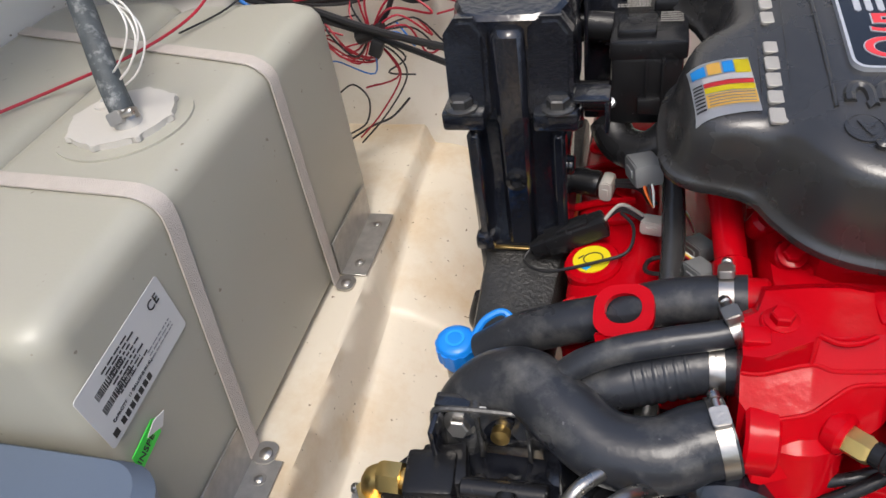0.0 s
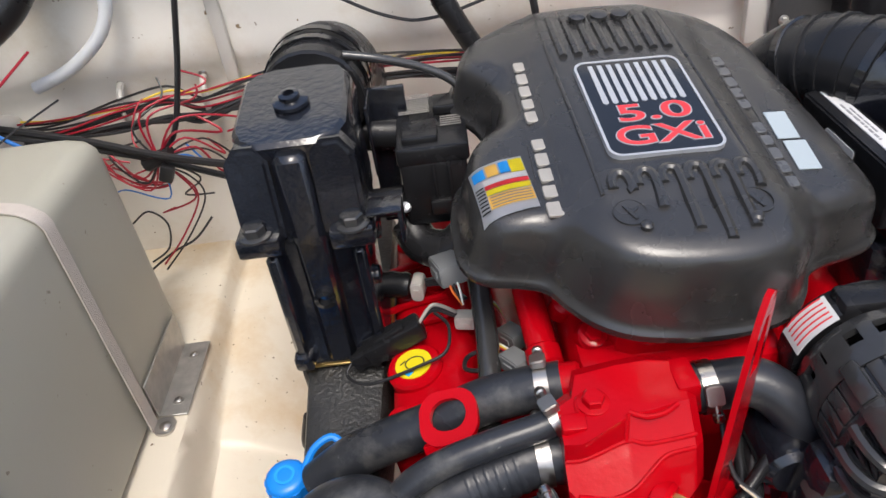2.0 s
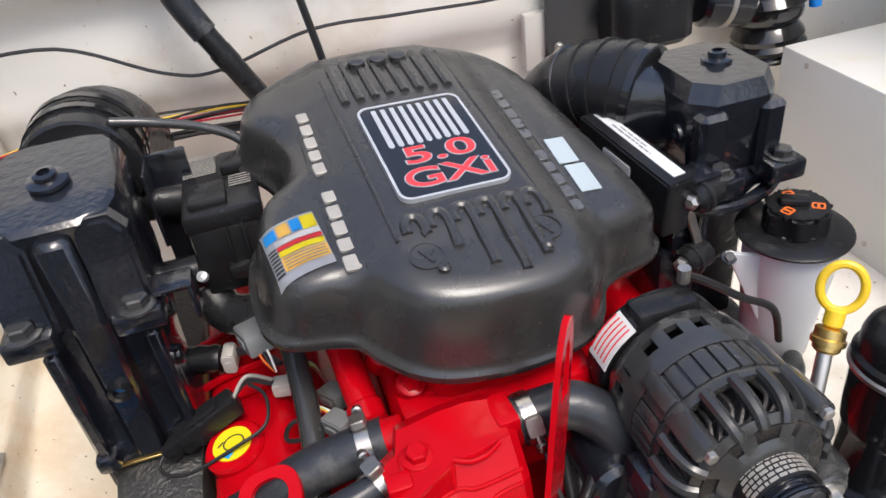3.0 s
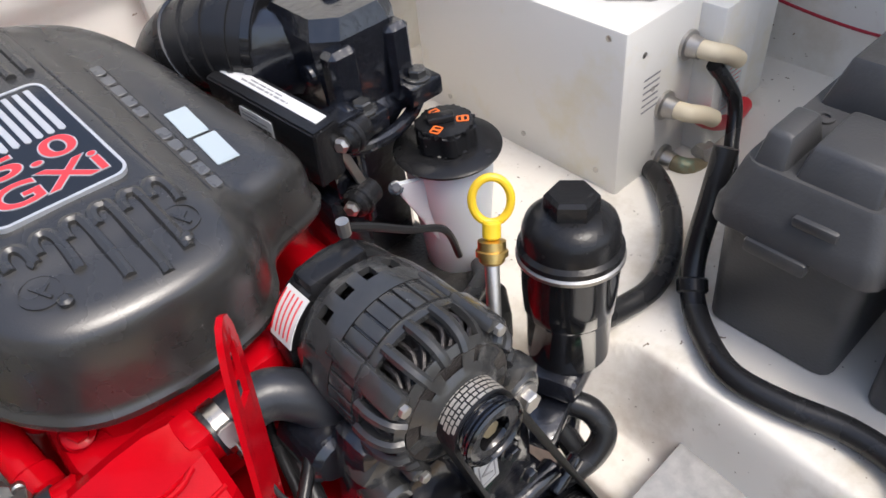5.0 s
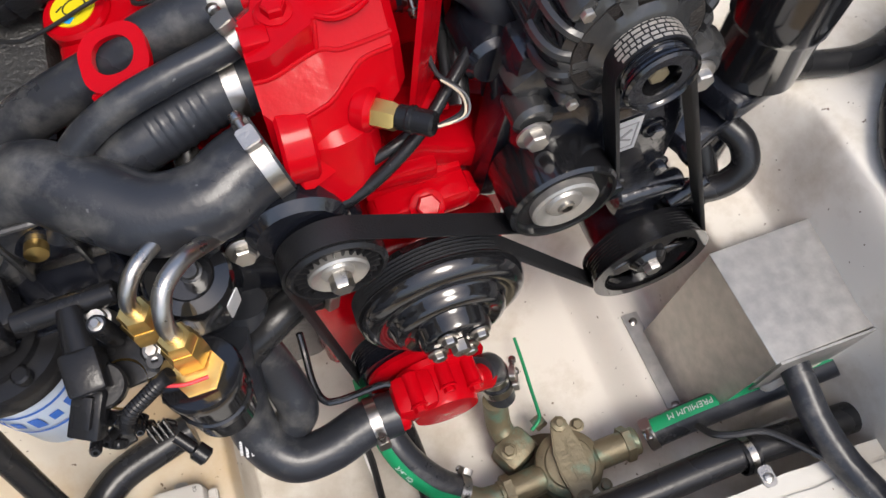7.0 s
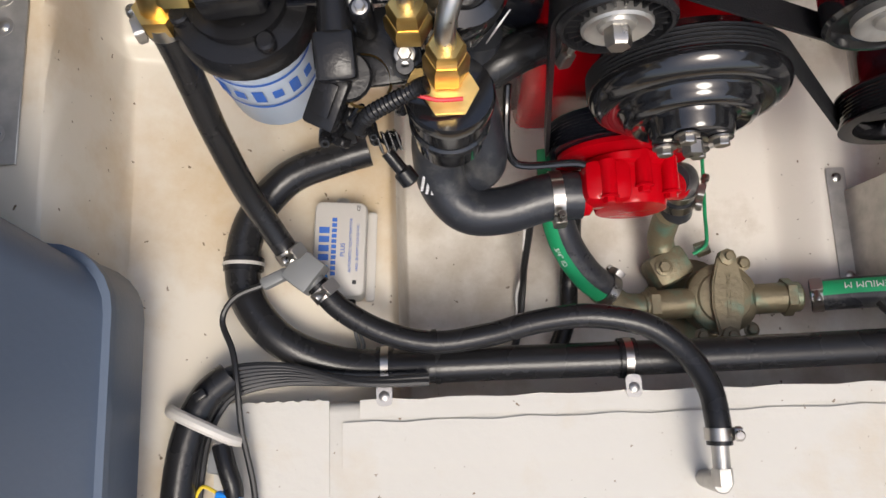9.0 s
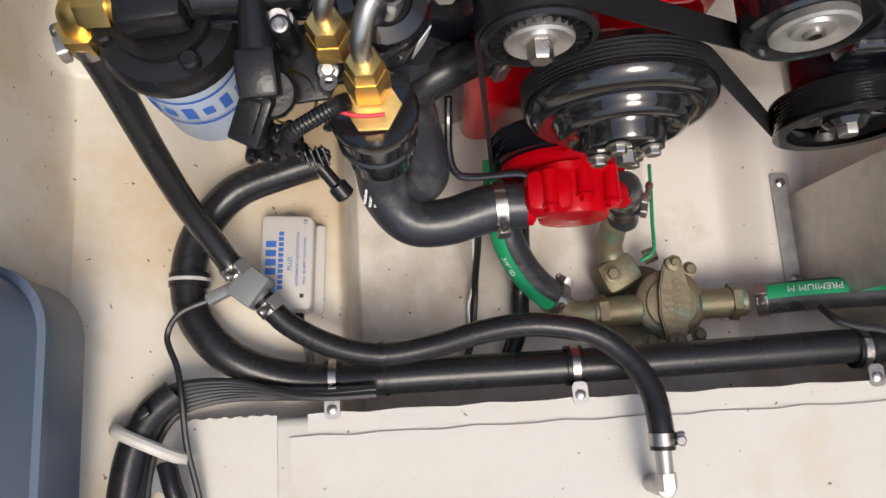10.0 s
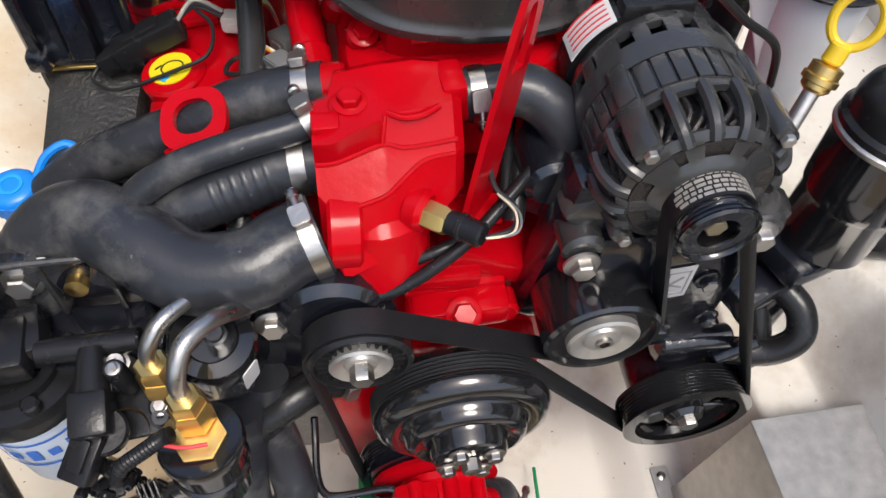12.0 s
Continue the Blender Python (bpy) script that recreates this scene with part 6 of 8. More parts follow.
# fuse and relay box beside the port riser
def relay_box():
    r = thing("relay_box", "black plastic fuse and relay box with a printed lid", "relay box", (0.0, 0.86, 0.76))
    bm = box(B(), (0.030, 0.868, 0.812), (0.078, 0.135, 0.085), bevel=0.005)
    part("body", bm, "black_plastic", r)
    bm = box(B(), (0.031, 0.875, 0.860), (0.084, 0.150, 0.022), (-2, 0, 0), bevel=0.004)
    lid = part("lid", bm, "black_plastic", r)
    part("raised_panel", box(B(), (0.018, 0.838, 0.874), (0.042, 0.050, 0.012), (-2, 0, 0), bevel=0.003), "black_plastic", lid)
    part("raised_panel", box(B(), (0.052, 0.905, 0.876), (0.034, 0.040, 0.012), (-2, 0, 0), bevel=0.003), "black_plastic", lid)
    m = pose(0.012, 0.915, 0.8745, -2)
    bars(lid, m, 0.040, 0.060, [(0.05 + 0.09 * i, 0.05, 0.03, 0.97) for i in range(11)], "letter", 9)
    bars(lid, pose(0.055, 0.862, 0.8735, -2), 0.026, 0.030, [(0.1 + 0.2 * i, 0.08, 0.03, 0.97) for i in range(5)], "letter", 10)
    for x in (0.030, 0.048):
        part("latch", box(B(), (x, 0.796, 0.826), (0.004, 0.006, 0.060), bevel=0.001), "black_plastic", r)
    part("latch_block", box(B(), (0.034, 0.795, 0.800), (0.026, 0.016, 0.020), bevel=0.003), "black_plastic", r)
    part("side_conduit", cyl(B(), (-0.06, 0.905, 0.85), (-0.008, 0.90, 0.845), 0.022, 18, 0.003), "black_plastic", r)
    part("side_pipe", cyl(B(), (-0.07, 0.815, 0.80), (-0.008, 0.815, 0.80), 0.018, 18, 0.003), "black_plastic", r)
    # black backing plate added to darken the gap between box and riser
    part("bracket", box(B(), (-0.022, 0.900, 0.815), (0.052, 0.008, 0.19), bevel=0.002), "black_paint", r)
    part("bracket_edge", box(B(), (-0.040, 0.870, 0.865), (0.004, 0.05, 0.09), bevel=0.001), "black_paint", r)
    part("stud", lathe(B(), [(0.006, 0), (0.006, 0.006), (0, 0.008)], (-0.008, 0.797, 0.800), (-0.2, -0.6, 0.7), 12), "label_silver", r)
    bm = tube(B(), [(-0.012, 0.825, 0.76), (0.005, 0.80, 0.742), (0.040, 0.785, 0.745), (0.075, 0.80, 0.77)], 0.024, 16, 6)
    part("harness_boot", bm, "rubber_dark", r)


relay_box()
hose("braided_cable", [(-0.06, 0.90, 0.955), (-0.02, 0.90, 0.945), (0.03, 0.905, 0.925), (0.068, 0.90, 0.90), (0.082, 0.88, 0.86)], 0.0055, "braided black cable over the relay box", "black_cast", category="cable", steps=12)

hose("wiring_conduit", [(0.362, 0.540, 0.705), (0.325, 0.500, 0.708), (0.285, 0.458, 0.700), (0.235, 0.422, 0.674), (0.18, 0.404, 0.645), (0.13, 0.402, 0.628)], 0.0060, "black corrugated wiring conduit behind the temperature sender", "black_plastic", steps=12, category="conduit")

# ---- starboard side ----
def control_unit():
    """The engine computer in its frame beside the starboard riser."""
    u = thing("engine_control_unit", "black engine control box with white barcode labels in a bracket", "control unit", (0.49, 0.74, 0.78))
    m = plane_at((0.480, 0.742, 0.8545), (0.145, -1, -0.115), (1, 0.145, 0.02))
    part("case", slab(B(), round_rect(0.164, 0.036, 0.004, 3), -0.060, 0.010, m, bevel=0.0025), "black_plastic", u)
    strip = part("long_label", slab(B(), round_rect(0.145, 0.015, 0.001, 2), 0, 0.001, m @ pose(-0.002, 0.004, 0.010)), "label_white", u, "long cream printed label")
    bars(strip, m @ pose(0, 0.004, 0.0108), 0.116, 0.012, [(0.3, 0.20, 0.12, 0.72), (0.70, 0.14, 0.2, 0.62)], "ink_grey", 12)
    sm = m @ pose(-0.006, -0.0182, -0.017, 90, 0, 0)
    side = part("side_label", slab(B(), round_rect(0.050, 0.026, 0.003, 2), 0, 0.001, sm), "label_white", u, "white barcode label")
    barcode(side, sm @ pose(0.004, -0.005, 0.0006), 0.034, 0.008, 8)
    bars(side, sm @ pose(0, 0.006, 0.0006), 0.042, 0.010, [(0.3, 0.15, 0, 0.9), (0.75, 0.15, 0, 0.6)], "ink_grey", 13)
    for x, y, z in ((0.507, 0.664, 0.826), (0.500, 0.660, 0.748)):
        part("isolator", cyl(B(), (x, y, z), (x + 0.036, y + 0.012, z), 0.0165, 20, 0.004), "black_plastic", u)
        part("isolator_collar", cyl(B(), (x + 0.010, y + 0.003, z), (x + 0.016, y + 0.005, z), 0.0185, 20, 0.001), "rubber_dark", u)
        part("bolt", lathe(B(), [(0.009, 0), (0.009, 0.006), (0.005, 0.009), (0, 0.009)], (x, y, z), (-0.8, -0.5, 0.1), 6), "dull_steel", u)
    part("upper_strap", box(B(), (0.512, 0.683, 0.846), (0.060, 0.036, 0.006), (0, 4, 8), bevel=0.002), "black_paint", u)
    part("upright", box(B(), (0.531, 0.690, 0.775), (0.014, 0.034, 0.15), bevel=0.005), "black_paint", u)
    part("diagonal_link", box(B(), (0.516, 0.672, 0.787), (0.010, 0.008, 0.062), (0, -18, 0), bevel=0.002), "dull_steel", u)
    part("back_frame", box(B(), (0.512, 0.75, 0.77), (0.03, 0.14, 0.05), bevel=0.006), "black_paint", u)
    part("foot", box(B(), (0.508, 0.72, 0.69), (0.05, 0.08, 0.12), bevel=0.01), "black_paint", u)


control_unit()


def steering_reservoir():
    c = (0.633, 0.652)
    r = thing("steering_reservoir", "milky plastic power steering reservoir with a black cap", "reservoir", (*c, 0.58))
    bm = lathe(B(), [(0.036, 0.0), (0.040, 0.006), (0.043, 0.05), (0.050, 0.12), (0.052, 0.165), (0.046, 0.170)], (*c, 0.585), (0, 0, 1), 36)
    part("bottle", bm, "milky", r)
    bm = slab(B(), [(-0.040, 0.040), (0.025, 0.040), (0.025, -0.075), (0.006, -0.060)], -0.003, 0.003, plane_at((0.588, 0.640, 0.708), (1, -0.55, 0), (0, 0, 1)), bevel=0.0015)
    part("mounting_tab", bm, "milky", r)
    bolt((0.556, 0.656, 0.742), (-0.3, -0.6, 0.6), 0.006, r, "black_paint")
    bm = lathe(B(), [(0.050, -0.004), (0.062, 0.0), (0.063, 0.003), (0.060, 0.005), (0.038, 0.008), (0.034, 0.008)], (*c, 0.757), (0, 0, 1), 40)
    part("flange", bm, "black_plastic", r)
    o = []
    for i in range(60):
        a = 2 * math.pi * i / 60
        rr = 0.0335 + 0.0028 * math.cos(6 * a)
        o.append((rr * math.cos(a), rr * math.sin(a)))
    bm = slab(B(), o, 0.0, 0.030, pose(*c, 0.763), bevel=0.004)
    cap = part("cap", bm, "black_plastic", r)
    bm = box(B(), (c[0] - 0.003, c[1] + 0.004, 0.797), (0.016, 0.030, 0.007), (0, 0, 60), bevel=0.002)
    part("grip", bm, "black_plastic", cap)
    for i, a in enumerate((80, 200, 320)):
        bm = B()
        ring_slab(bm, round_rect(0.014, 0.012, 0.002, 2), round_rect(0.010, 0.008, 0.0015, 2), 0, 0.0006)
        box(bm, (0, 0, 0.0003), (0.003, 0.008, 0.0006))
        put(bm, bm.verts, pose(c[0] + 0.020 * math.cos(radians(a)), c[1] + 0.020 * math.sin(radians(a)), 0.7932, 0, 0, a))
        part("warning_symbol", bm, "ink_orange", cap)


steering_reservoir()


def dipstick():
    d = thing("dipstick", "yellow ring-handled oil dipstick in a steel tube", "dipstick", (0.48, 0.42, 0.6))
    bm = tube(B(), [(0.468, 0.415, 0.60), (0.478, 0.428, 0.68), (0.500, 0.448, 0.74), (0.519, 0.467, 0.778)], 0.0068, 12, 6)
    part("guide_tube", bm, "dull_steel", d, "steel guide tube")
    ax = Vector((0.35, 0.30, 0.88)).normalized()
    part("collar", lathe(B(), [(0.009, 0), (0.012, 0.003), (0.012, 0.007), (0.015, 0.008), (0.015, 0.013), (0.013, 0.014), (0.013, 0.022), (0.010, 0.023)], Vector((0.519, 0.467, 0.776)), ax, 20), "brass", d, "brass collar")
    bm = cyl(B(), (0.527, 0.474, 0.797), (0.533, 0.479, 0.812), 0.0085, 14, 0.002)
    part("stopper", bm, "yellow", d)
    m = plane_at((0.5395, 0.4845, 0.829), (0.78, -0.62, 0), (0.2, 0.25, 0.95))
    bm = B()
    bm2 = [(x * 0.0175, y * 0.0215) for x, y in circle(1, 28)]
    tube(bm, [m @ Vector((x, y, 0)) for x, y in bm2], 0.0040, 10, 1, smooth=False, closed=True)
    part("ring_handle", bm, "yellow", d)


dipstick()


def oil_filter():
    c = Vector((0.612, 0.452, 0.56))
    ax = Vector((0.07, 0.06, 1)).normalized()
    f = thing("oil_filter", "gloss black remote oil filter canister with a hex cap", "oil filter", c)
    part("canister", lathe(B(), [(0.041, 0.022), (0.0455, 0.026), (0.046, 0.085), (0.0475, 0.088), (0.0490, 0.092), (0.0505, 0.118), (0.0520, 0.155), (0.0525, 0.160)], c, ax, 40), "black_gloss", f)
    part("rim", lathe(B(), [(0.0535, 0), (0.056, 0.002), (0.056, 0.006), (0.0535, 0.009)], c + ax * 0.158, ax, 40), "dull_steel", f)
    part("dome", lathe(B(), [(0.0545, 0), (0.0545, 0.006), (0.050, 0.010), (0.0495, 0.026), (0.046, 0.036), (0.036, 0.044), (0.026, 0.047)], c + ax * 0.167, ax, 40), "black_plastic", f)
    part("hex_head", hexa(B(), c + ax * 0.214, ax, 0.0275, 0.020), "black_plastic", f)
    part("level_dot", lathe(B(), [(0.006, 0), (0.005, 0.0015), (0, 0.0015)], c + ax * 0.2125 + Vector((-0.037, 0.010, -0.006)), (ax + Vector((-0.3, 0.1, 0))), 14), "lemon", f)
    bm = B()
    box(bm, c + Vector((-0.01, 0.0, 0.008)), (0.10, 0.07, 0.03), (0, 10, 20), bevel=0.01)
    cyl(bm, c + Vector((-0.02, -0.01, -0.03)), c + Vector((-0.035, -0.02, -0.10)), 0.024, 16, 0.005)
    box(bm, c + Vector((-0.06, -0.02, -0.02)), (0.08, 0.05, 0.03), (0, 0, 20), bevel=0.008)
    part("filter_head", bm, "black_paint", f)
    return f


oil_filter()
hose("oil_line", [(0.585, 0.43, 0.53), (0.60, 0.405, 0.52), (0.60, 0.385, 0.495), (0.575, 0.385, 0.47), (0.53, 0.40, 0.46)], 0.0155, "black formed oil hose below the filter", "rubber_dark")
hose("oil_line", [(0.57, 0.43, 0.50), (0.575, 0.40, 0.455), (0.56, 0.40, 0.43), (0.52, 0.42, 0.42)], 0.0145, "black formed oil hose below the filter", "rubber_dark")
hose("steering_line", [(0.62, 0.60, 0.61), (0.585, 0.56, 0.635), (0.52, 0.53, 0.66), (0.46, 0.53, 0.66)], 0.011, "black hose behind the alternator", "rubber_dark")
cable([(0.425, 0.545, 0.838), (0.455, 0.55, 0.815), (0.50, 0.56, 0.775), (0.55, 0.57, 0.735), (0.57, 0.575, 0.68)], 0.0042, "wire_black", "black cable from the alternator terminal", "alternator_cable")


# ---- water heater ----
def water_heater():
    h = thing("water_heater", "white painted sheet-metal water heater box with pipe fittings", "water heater", (1.19, 0.93, 0.46))
    bm = box(B(), (1.192, 0.890, 0.607), (0.43, 0.465, 0.286), (0, 0, -0.5), bevel=0.004)
    part("casing", bm, "gelcoat_white", h)
    part("control_housing", box(B(), (1.205, 0.640, 0.60), (0.10, 0.05, 0.26), bevel=0.003), "gelcoat_white", h)
    for q in ((1.05, 0.63), (1.07, 0.50), (1.02, 0.70)):
        part("screw", lathe(B(), [(0.005, 0), (0.005, 0.002), (0, 0.003)], (q[0], 0.660, q[1]), (0, -1, 0), 10), "dull_steel", h)
    for y, z in ((0.70, 0.50), (0.86, 0.50), (1.05, 0.50), (0.69, 0.735), (1.06, 0.735)):
        part("screw", lathe(B(), [(0.005, 0), (0.005, 0.002), (0, 0.003)], (0.9775 + (y - 0.9) * 0.0087, y, z), (-1, 0, 0), 10), "dull_steel", h)
    for i, (x, z, m) in enumerate(((1.085, 0.585, "beige"), (1.098, 0.475, "bronze"), (1.13, 0.67, "beige"))):
        part("collar", lathe(B(), [(0.024, 0), (0.024, 0.010), (0.018, 0.012), (0.016, 0.030)], (x, 0.663, z), (0, -1, 0), 20), "dull_steel", h)
        bm = tube(B(), [(x, 0.640, z), (x + 0.004, 0.615, z), (x + 0.03, 0.605, z - 0.012), (x + 0.055, 0.600, z - 0.03)], 0.0145, 16, 6)
        part("elbow_fitting", bm, m, h, "cream plastic elbow" if m == "beige" else "tarnished bronze fitting")
    part("relief_valve", hexa(B(), (1.14, 0.615, 0.475), (0.9, -0.3, 0), 0.019, 0.030), "galvanized", h)
    lm = plane_at((1.205, 0.6142, 0.58), (1, 0, 0), (0, 0, 1))
    lab = part("instruction_label", slab(B(), round_rect(0.055, 0.10, 0.002, 2), 0, 0.0008, lm), "label_white", h, "white label with small red print")
    bars(lab, lm, 0.05, 0.09, [(0.08 + 0.1 * i, 0.03, 0.05, 0.95) for i in range(9)], "ink_red", 21)
    lm = plane_at((1.045, 0.6590, 0.63), (1, 0, 0), (0, 0, 1))
    bars(h, lm, 0.05, 0.08, [(0.1 + 0.14 * i, 0.04, 0.1, 0.9) for i in range(6)], "ink_grey", 22, "small_print")
    bm = slab(B(), [(0.01 + 0.07 * math.cos(a) * (1 + 0.25 * math.sin(3 * a)), 0.06 * math.sin(a) * (1 + 0.2 * math.cos(2 * a))) for a in (i * 0.3 for i in range(21))], 0, 0.0015, pose(1.105, 0.735, 0.7505))
    part("foil_patch", bm, "galvanized", h, "crumpled silver foil patch")


water_heater()
hose("heater_hose", [(1.135, 0.625, 0.555), (1.18, 0.62, 0.52), (1.24, 0.62, 0.495), (1.30, 0.63, 0.49)], 0.015, "bright red water hose from the heater", "red_hose")
hose("heater_hose", [(1.075, 0.67, 0.455), (1.055, 0.645, 0.478), (1.02, 0.60, 0.486), (0.97, 0.55, 0.486), (0.90, 0.505, 0.486), (0.83, 0.485, 0.486), (0.76, 0.495, 0.487), (0.70, 0.50, 0.50), (0.655, 0.485, 0.53)], 0.0165, "black rubber heater hose looping over the shelf", "rubber_dark", [(0.0, (0, 0, 1)), (0.93, (0, 0, 1))])
hose("heater_hose", [(1.15, 0.62, 0.64), (1.20, 0.60, 0.56), (1.16, 0.57, 0.50), (1.10, 0.53, 0.485), (1.02, 0.47, 0.482)], 0.012, "black rubber hose behind the battery box", "rubber_dark")
# pipe stubs and lines on the hull side
for y, m, lab in ((0.80, "white_plastic", "white plastic pipe elbow on the hull side"), (0.72, "dull_steel", "metal pipe stub on the hull side")):
    bm = tube(B(), [(1.505, y, 0.56), (1.44, y, 0.56), (1.41, y - 0.01, 0.54), (1.405, y - 0.01, 0.47)], 0.017, 16, 6)
    ob = solo("pipe_elbow", bm, m, lab, "pipe fitting")
    part("collar", lathe(B(), [(0.021, 0), (0.021, 0.02), (0.018, 0.022)], (1.405, y - 0.01, 0.485), (0, 0, -1), 16), "ink_blue" if m == "white_plastic" else "dull_steel", ob)
cable([(1.50, 0.85, 0.62), (1.48, 0.70, 0.60), (1.49, 0.55, 0.58), (1.50, 0.40, 0.58)], 0.003, "wire_red", "red cable along the hull side")


# ---- battery boxes ----
def battery_box(y, label):
    b = thing("battery_box", label, "battery box", (1.04, y, 0.47), "battery boxes")
    x0, x1, hw = 0.845, 1.235, 0.088
    cx, w = (x0 + x1) / 2, x1 - x0
    rings = []
    for z, k in ((0.4705, 0.94), (0.475, 0.95), (0.668, 1.0)):
        rings.append([(cx + x * k, y + yy * k, z) for x, yy in round_rect(w, hw * 2, 0.02, 3)])
    part("tub", loft(B(), rings), "battery_plastic", b)
    rings = []
    for z, gx, gy in ((0.648, 0.022, 0.020), (0.650, 0.026, 0.024), (0.675, 0.024, 0.022), (0.682, 0.016, 0.014), (0.725, -0.006, -0.008), (0.732, -0.014, -0.014)):
        rings.append([(cx + x, y + yy, z) for x, yy in round_rect(w + gx, hw * 2 + gy, 0.022, 3)])
    lid = part("lid", loft(B(), rings), "battery_plastic", b)
    for c, sz, tp in (((x0 + 0.055, y + 0.052, 0.742), (0.10, 0.042, 0.055), (0.62, 0.7)), ((x0 + 0.070, y - 0.022, 0.742), (0.13, 0.095, 0.055), (0.66, 0.82)), ((cx + 0.045, y, 0.756), (0.17, 0.150, 0.075), (0.78, 0.72)), ((x1 - 0.035, y, 0.748), (0.06, 0.13, 0.055), (0.7, 0.8))):
        part("raised_panel", box(B(), c, sz, bevel=0.007, taper=tp), "battery_plastic", lid)
    for dy in (-0.05, 0.05):
        part("vent_plug", lathe(B(), [(0.012, 0), (0.012, 0.003), (0.006, 0.004), (0.006, 0.001)], (x0 + 0.13, y + dy, 0.7325), (0, 0, 1), 14), "battery_plastic", lid)
    bm = box(B(), (x0 - 0.010, y + 0.01, 0.640), (0.016, 0.075, 0.02), bevel=0.005)
    part("handle_ledge", bm, "battery_plastic", b)
    bm = B()
    box(bm, (x0 + 0.005, y - 0.02, 0.694), (0.03, 0.05, 0.014), bevel=0.004)
    part("latch", bm, "battery_plastic", lid)
    lm = plane_at((x0 + 0.030, y - 0.005, 0.7075), (0, -1, 0), (1, 0, 0))
    return b


battery_box(0.330, "black plastic battery box with a vented lid on the shelf")
bb = battery_box(0.120, "black plastic battery box with a printed lid label")
lm = pose(0.885, 0.1, 0.7705, 0, 0, -90)
lab = part("lid_label", slab(B(), round_rect(0.06, 0.045, 0.002, 2), 0, 0.001, lm), "ink", bb, "black and white lid label")
bm = ring_slab(B(), round_rect(0.056, 0.041, 0.002, 2), round_rect(0.052, 0.037, 0.0015, 2), 0.001, 0.0016, lm)
part("border", bm, "label_white", lab)
bars(lab, lm @ pose(0, 0, 0.001), 0.048, 0.032, [(0.15 + 0.2 * i, 0.1, 0.05, 0.95) for i in range(4)], "label_white", 31)
hose("battery_cable", [(0.945, 0.475, 0.665), (0.915, 0.466, 0.61), (0.878, 0.456, 0.53), (0.845, 0.430, 0.492), (0.805, 0.385, 0.487), (0.775, 0.330, 0.487), (0.778, 0.265, 0.487), (0.795, 0.19, 0.487), (0.785, 0.125, 0.488), (0.74, 0.085, 0.487), (0.70, 0.060, 0.46), (0.675, 0.02, 0.38), (0.665, -0.03, 0.31), (0.66, -0.10, 0.281), (0.66, -0.13, 0.280)], 0.0165, "thick black hose lying along the battery shelf", "rubber_dark")
part("collar", lathe(B(), [(0.0185, 0), (0.021, 0.003), (0.021, 0.018), (0.0185, 0.021)], (0.852, 0.436, 0.494), (0.6, 0.5, 0.6), 18), "black_plastic", bb)


# ---- sheet-metal cover box in the recess ----
def metal_cover():
    c = thing("metal_cover", "folded galvanized sheet-metal cover screwed to the bilge", "cover", (0.66, 0.27, 0.12))
    bm = box(B(), (0.665, 0.2715, 0.369), (0.166, 0.153, 0.003), (0, 0, 1), bevel=0.001, seg=1)
    part("top_sheet", bm, "galvanized", c)
    bm = slab(B(), [(0.0, 0.0), (0.152, 0.0), (0.152, 0.242), (0.0, 0.242)], 0, 0.003, plane_at((0.560, 0.346, 0.128), (0, -1, 0), (0.11, 0, 1)))
    part("side_sheet", bm, "galvanized", c)
    bm = slab(B(), [(0.0, 0.0), (0.14, 0.0), (0.152, 0.10), (0.0, 0.10)], 0, 0.003, plane_at((0.588, 0.194, 0.272), (1, 0, 0), (0, 0, 1)))
    part("front_sheet", bm, "galvanized", c)
    bm = slab(B(), round_rect(0.026, 0.17, 0.003, 2), 0, 0.003, pose(0.549, 0.295, 0.126, 0, 0, 0))
    part("foot_flange", bm, "galvanized", c)
    for y in (0.228, 0.366):
        part("screw", lathe(B(), [(0.0065, 0), (0.0065, 0.0015), (0.003, 0.0035), (0, 0.0035)], (0.549, y, 0.129), (0, 0, 1), 14), "steel", c)


metal_cover()
# dark tank, bellows and blue hose in the far corner by the transom
def trim_pump():
    p = thing("trim_pump", "black hydraulic trim pump on a grey board on the transom", "pump", (0.74, 1.24, 0.80))
    part("mounting_board", box(B(), (0.715, 1.243, 0.88), (0.25, 0.012, 0.24), bevel=0.002), "battery_plastic", p, "dark grey mounting board")
    rings = [[(0.745 + x, 1.185 + y, z) for x, y in round_rect(w, d, 0.03, 4)] for z, w, d in ((0.79, 0.13, 0.085), (0.80, 0.145, 0.10), (0.875, 0.150, 0.10), (0.888, 0.142, 0.092), (0.892, 0.12, 0.07))]
    part("reservoir", loft(B(), rings), "black_plastic", p)
    part("filler_cap", lathe(B(), [(0.020, 0), (0.020, 0.010), (0.016, 0.014), (0, 0.014)], (0.715, 1.18, 0.892), (0, 0, 1), 20), "black_gloss", p)
    part("motor", cyl(B(), (0.835, 1.175, 0.845), (0.925, 1.165, 0.83), 0.046, 28, 0.008), "black_paint", p)
    part("motor_band", lathe(B(), [(0.0462, -0.005), (0.0475, -0.004), (0.0475, 0.004), (0.0462, 0.005)], (0.88, 1.17, 0.8375), (0.987, -0.11, -0.164), 28, cap=False), "dull_steel", p)
    for x in (0.86, 0.885):
        part("terminal", lathe(B(), [(0.006, 0), (0.006, 0.008), (0.003, 0.009), (0.003, 0.016), (0, 0.016)], (x, 1.165, 0.884), (0, -0.2, 1), 10), "red_hose" if x < 0.87 else "dull_steel", p)
    for z in (0.98, 0.79):
        bolt((0.61, 1.236, z), (0, -1, 0), 0.006, p, "dull_steel")


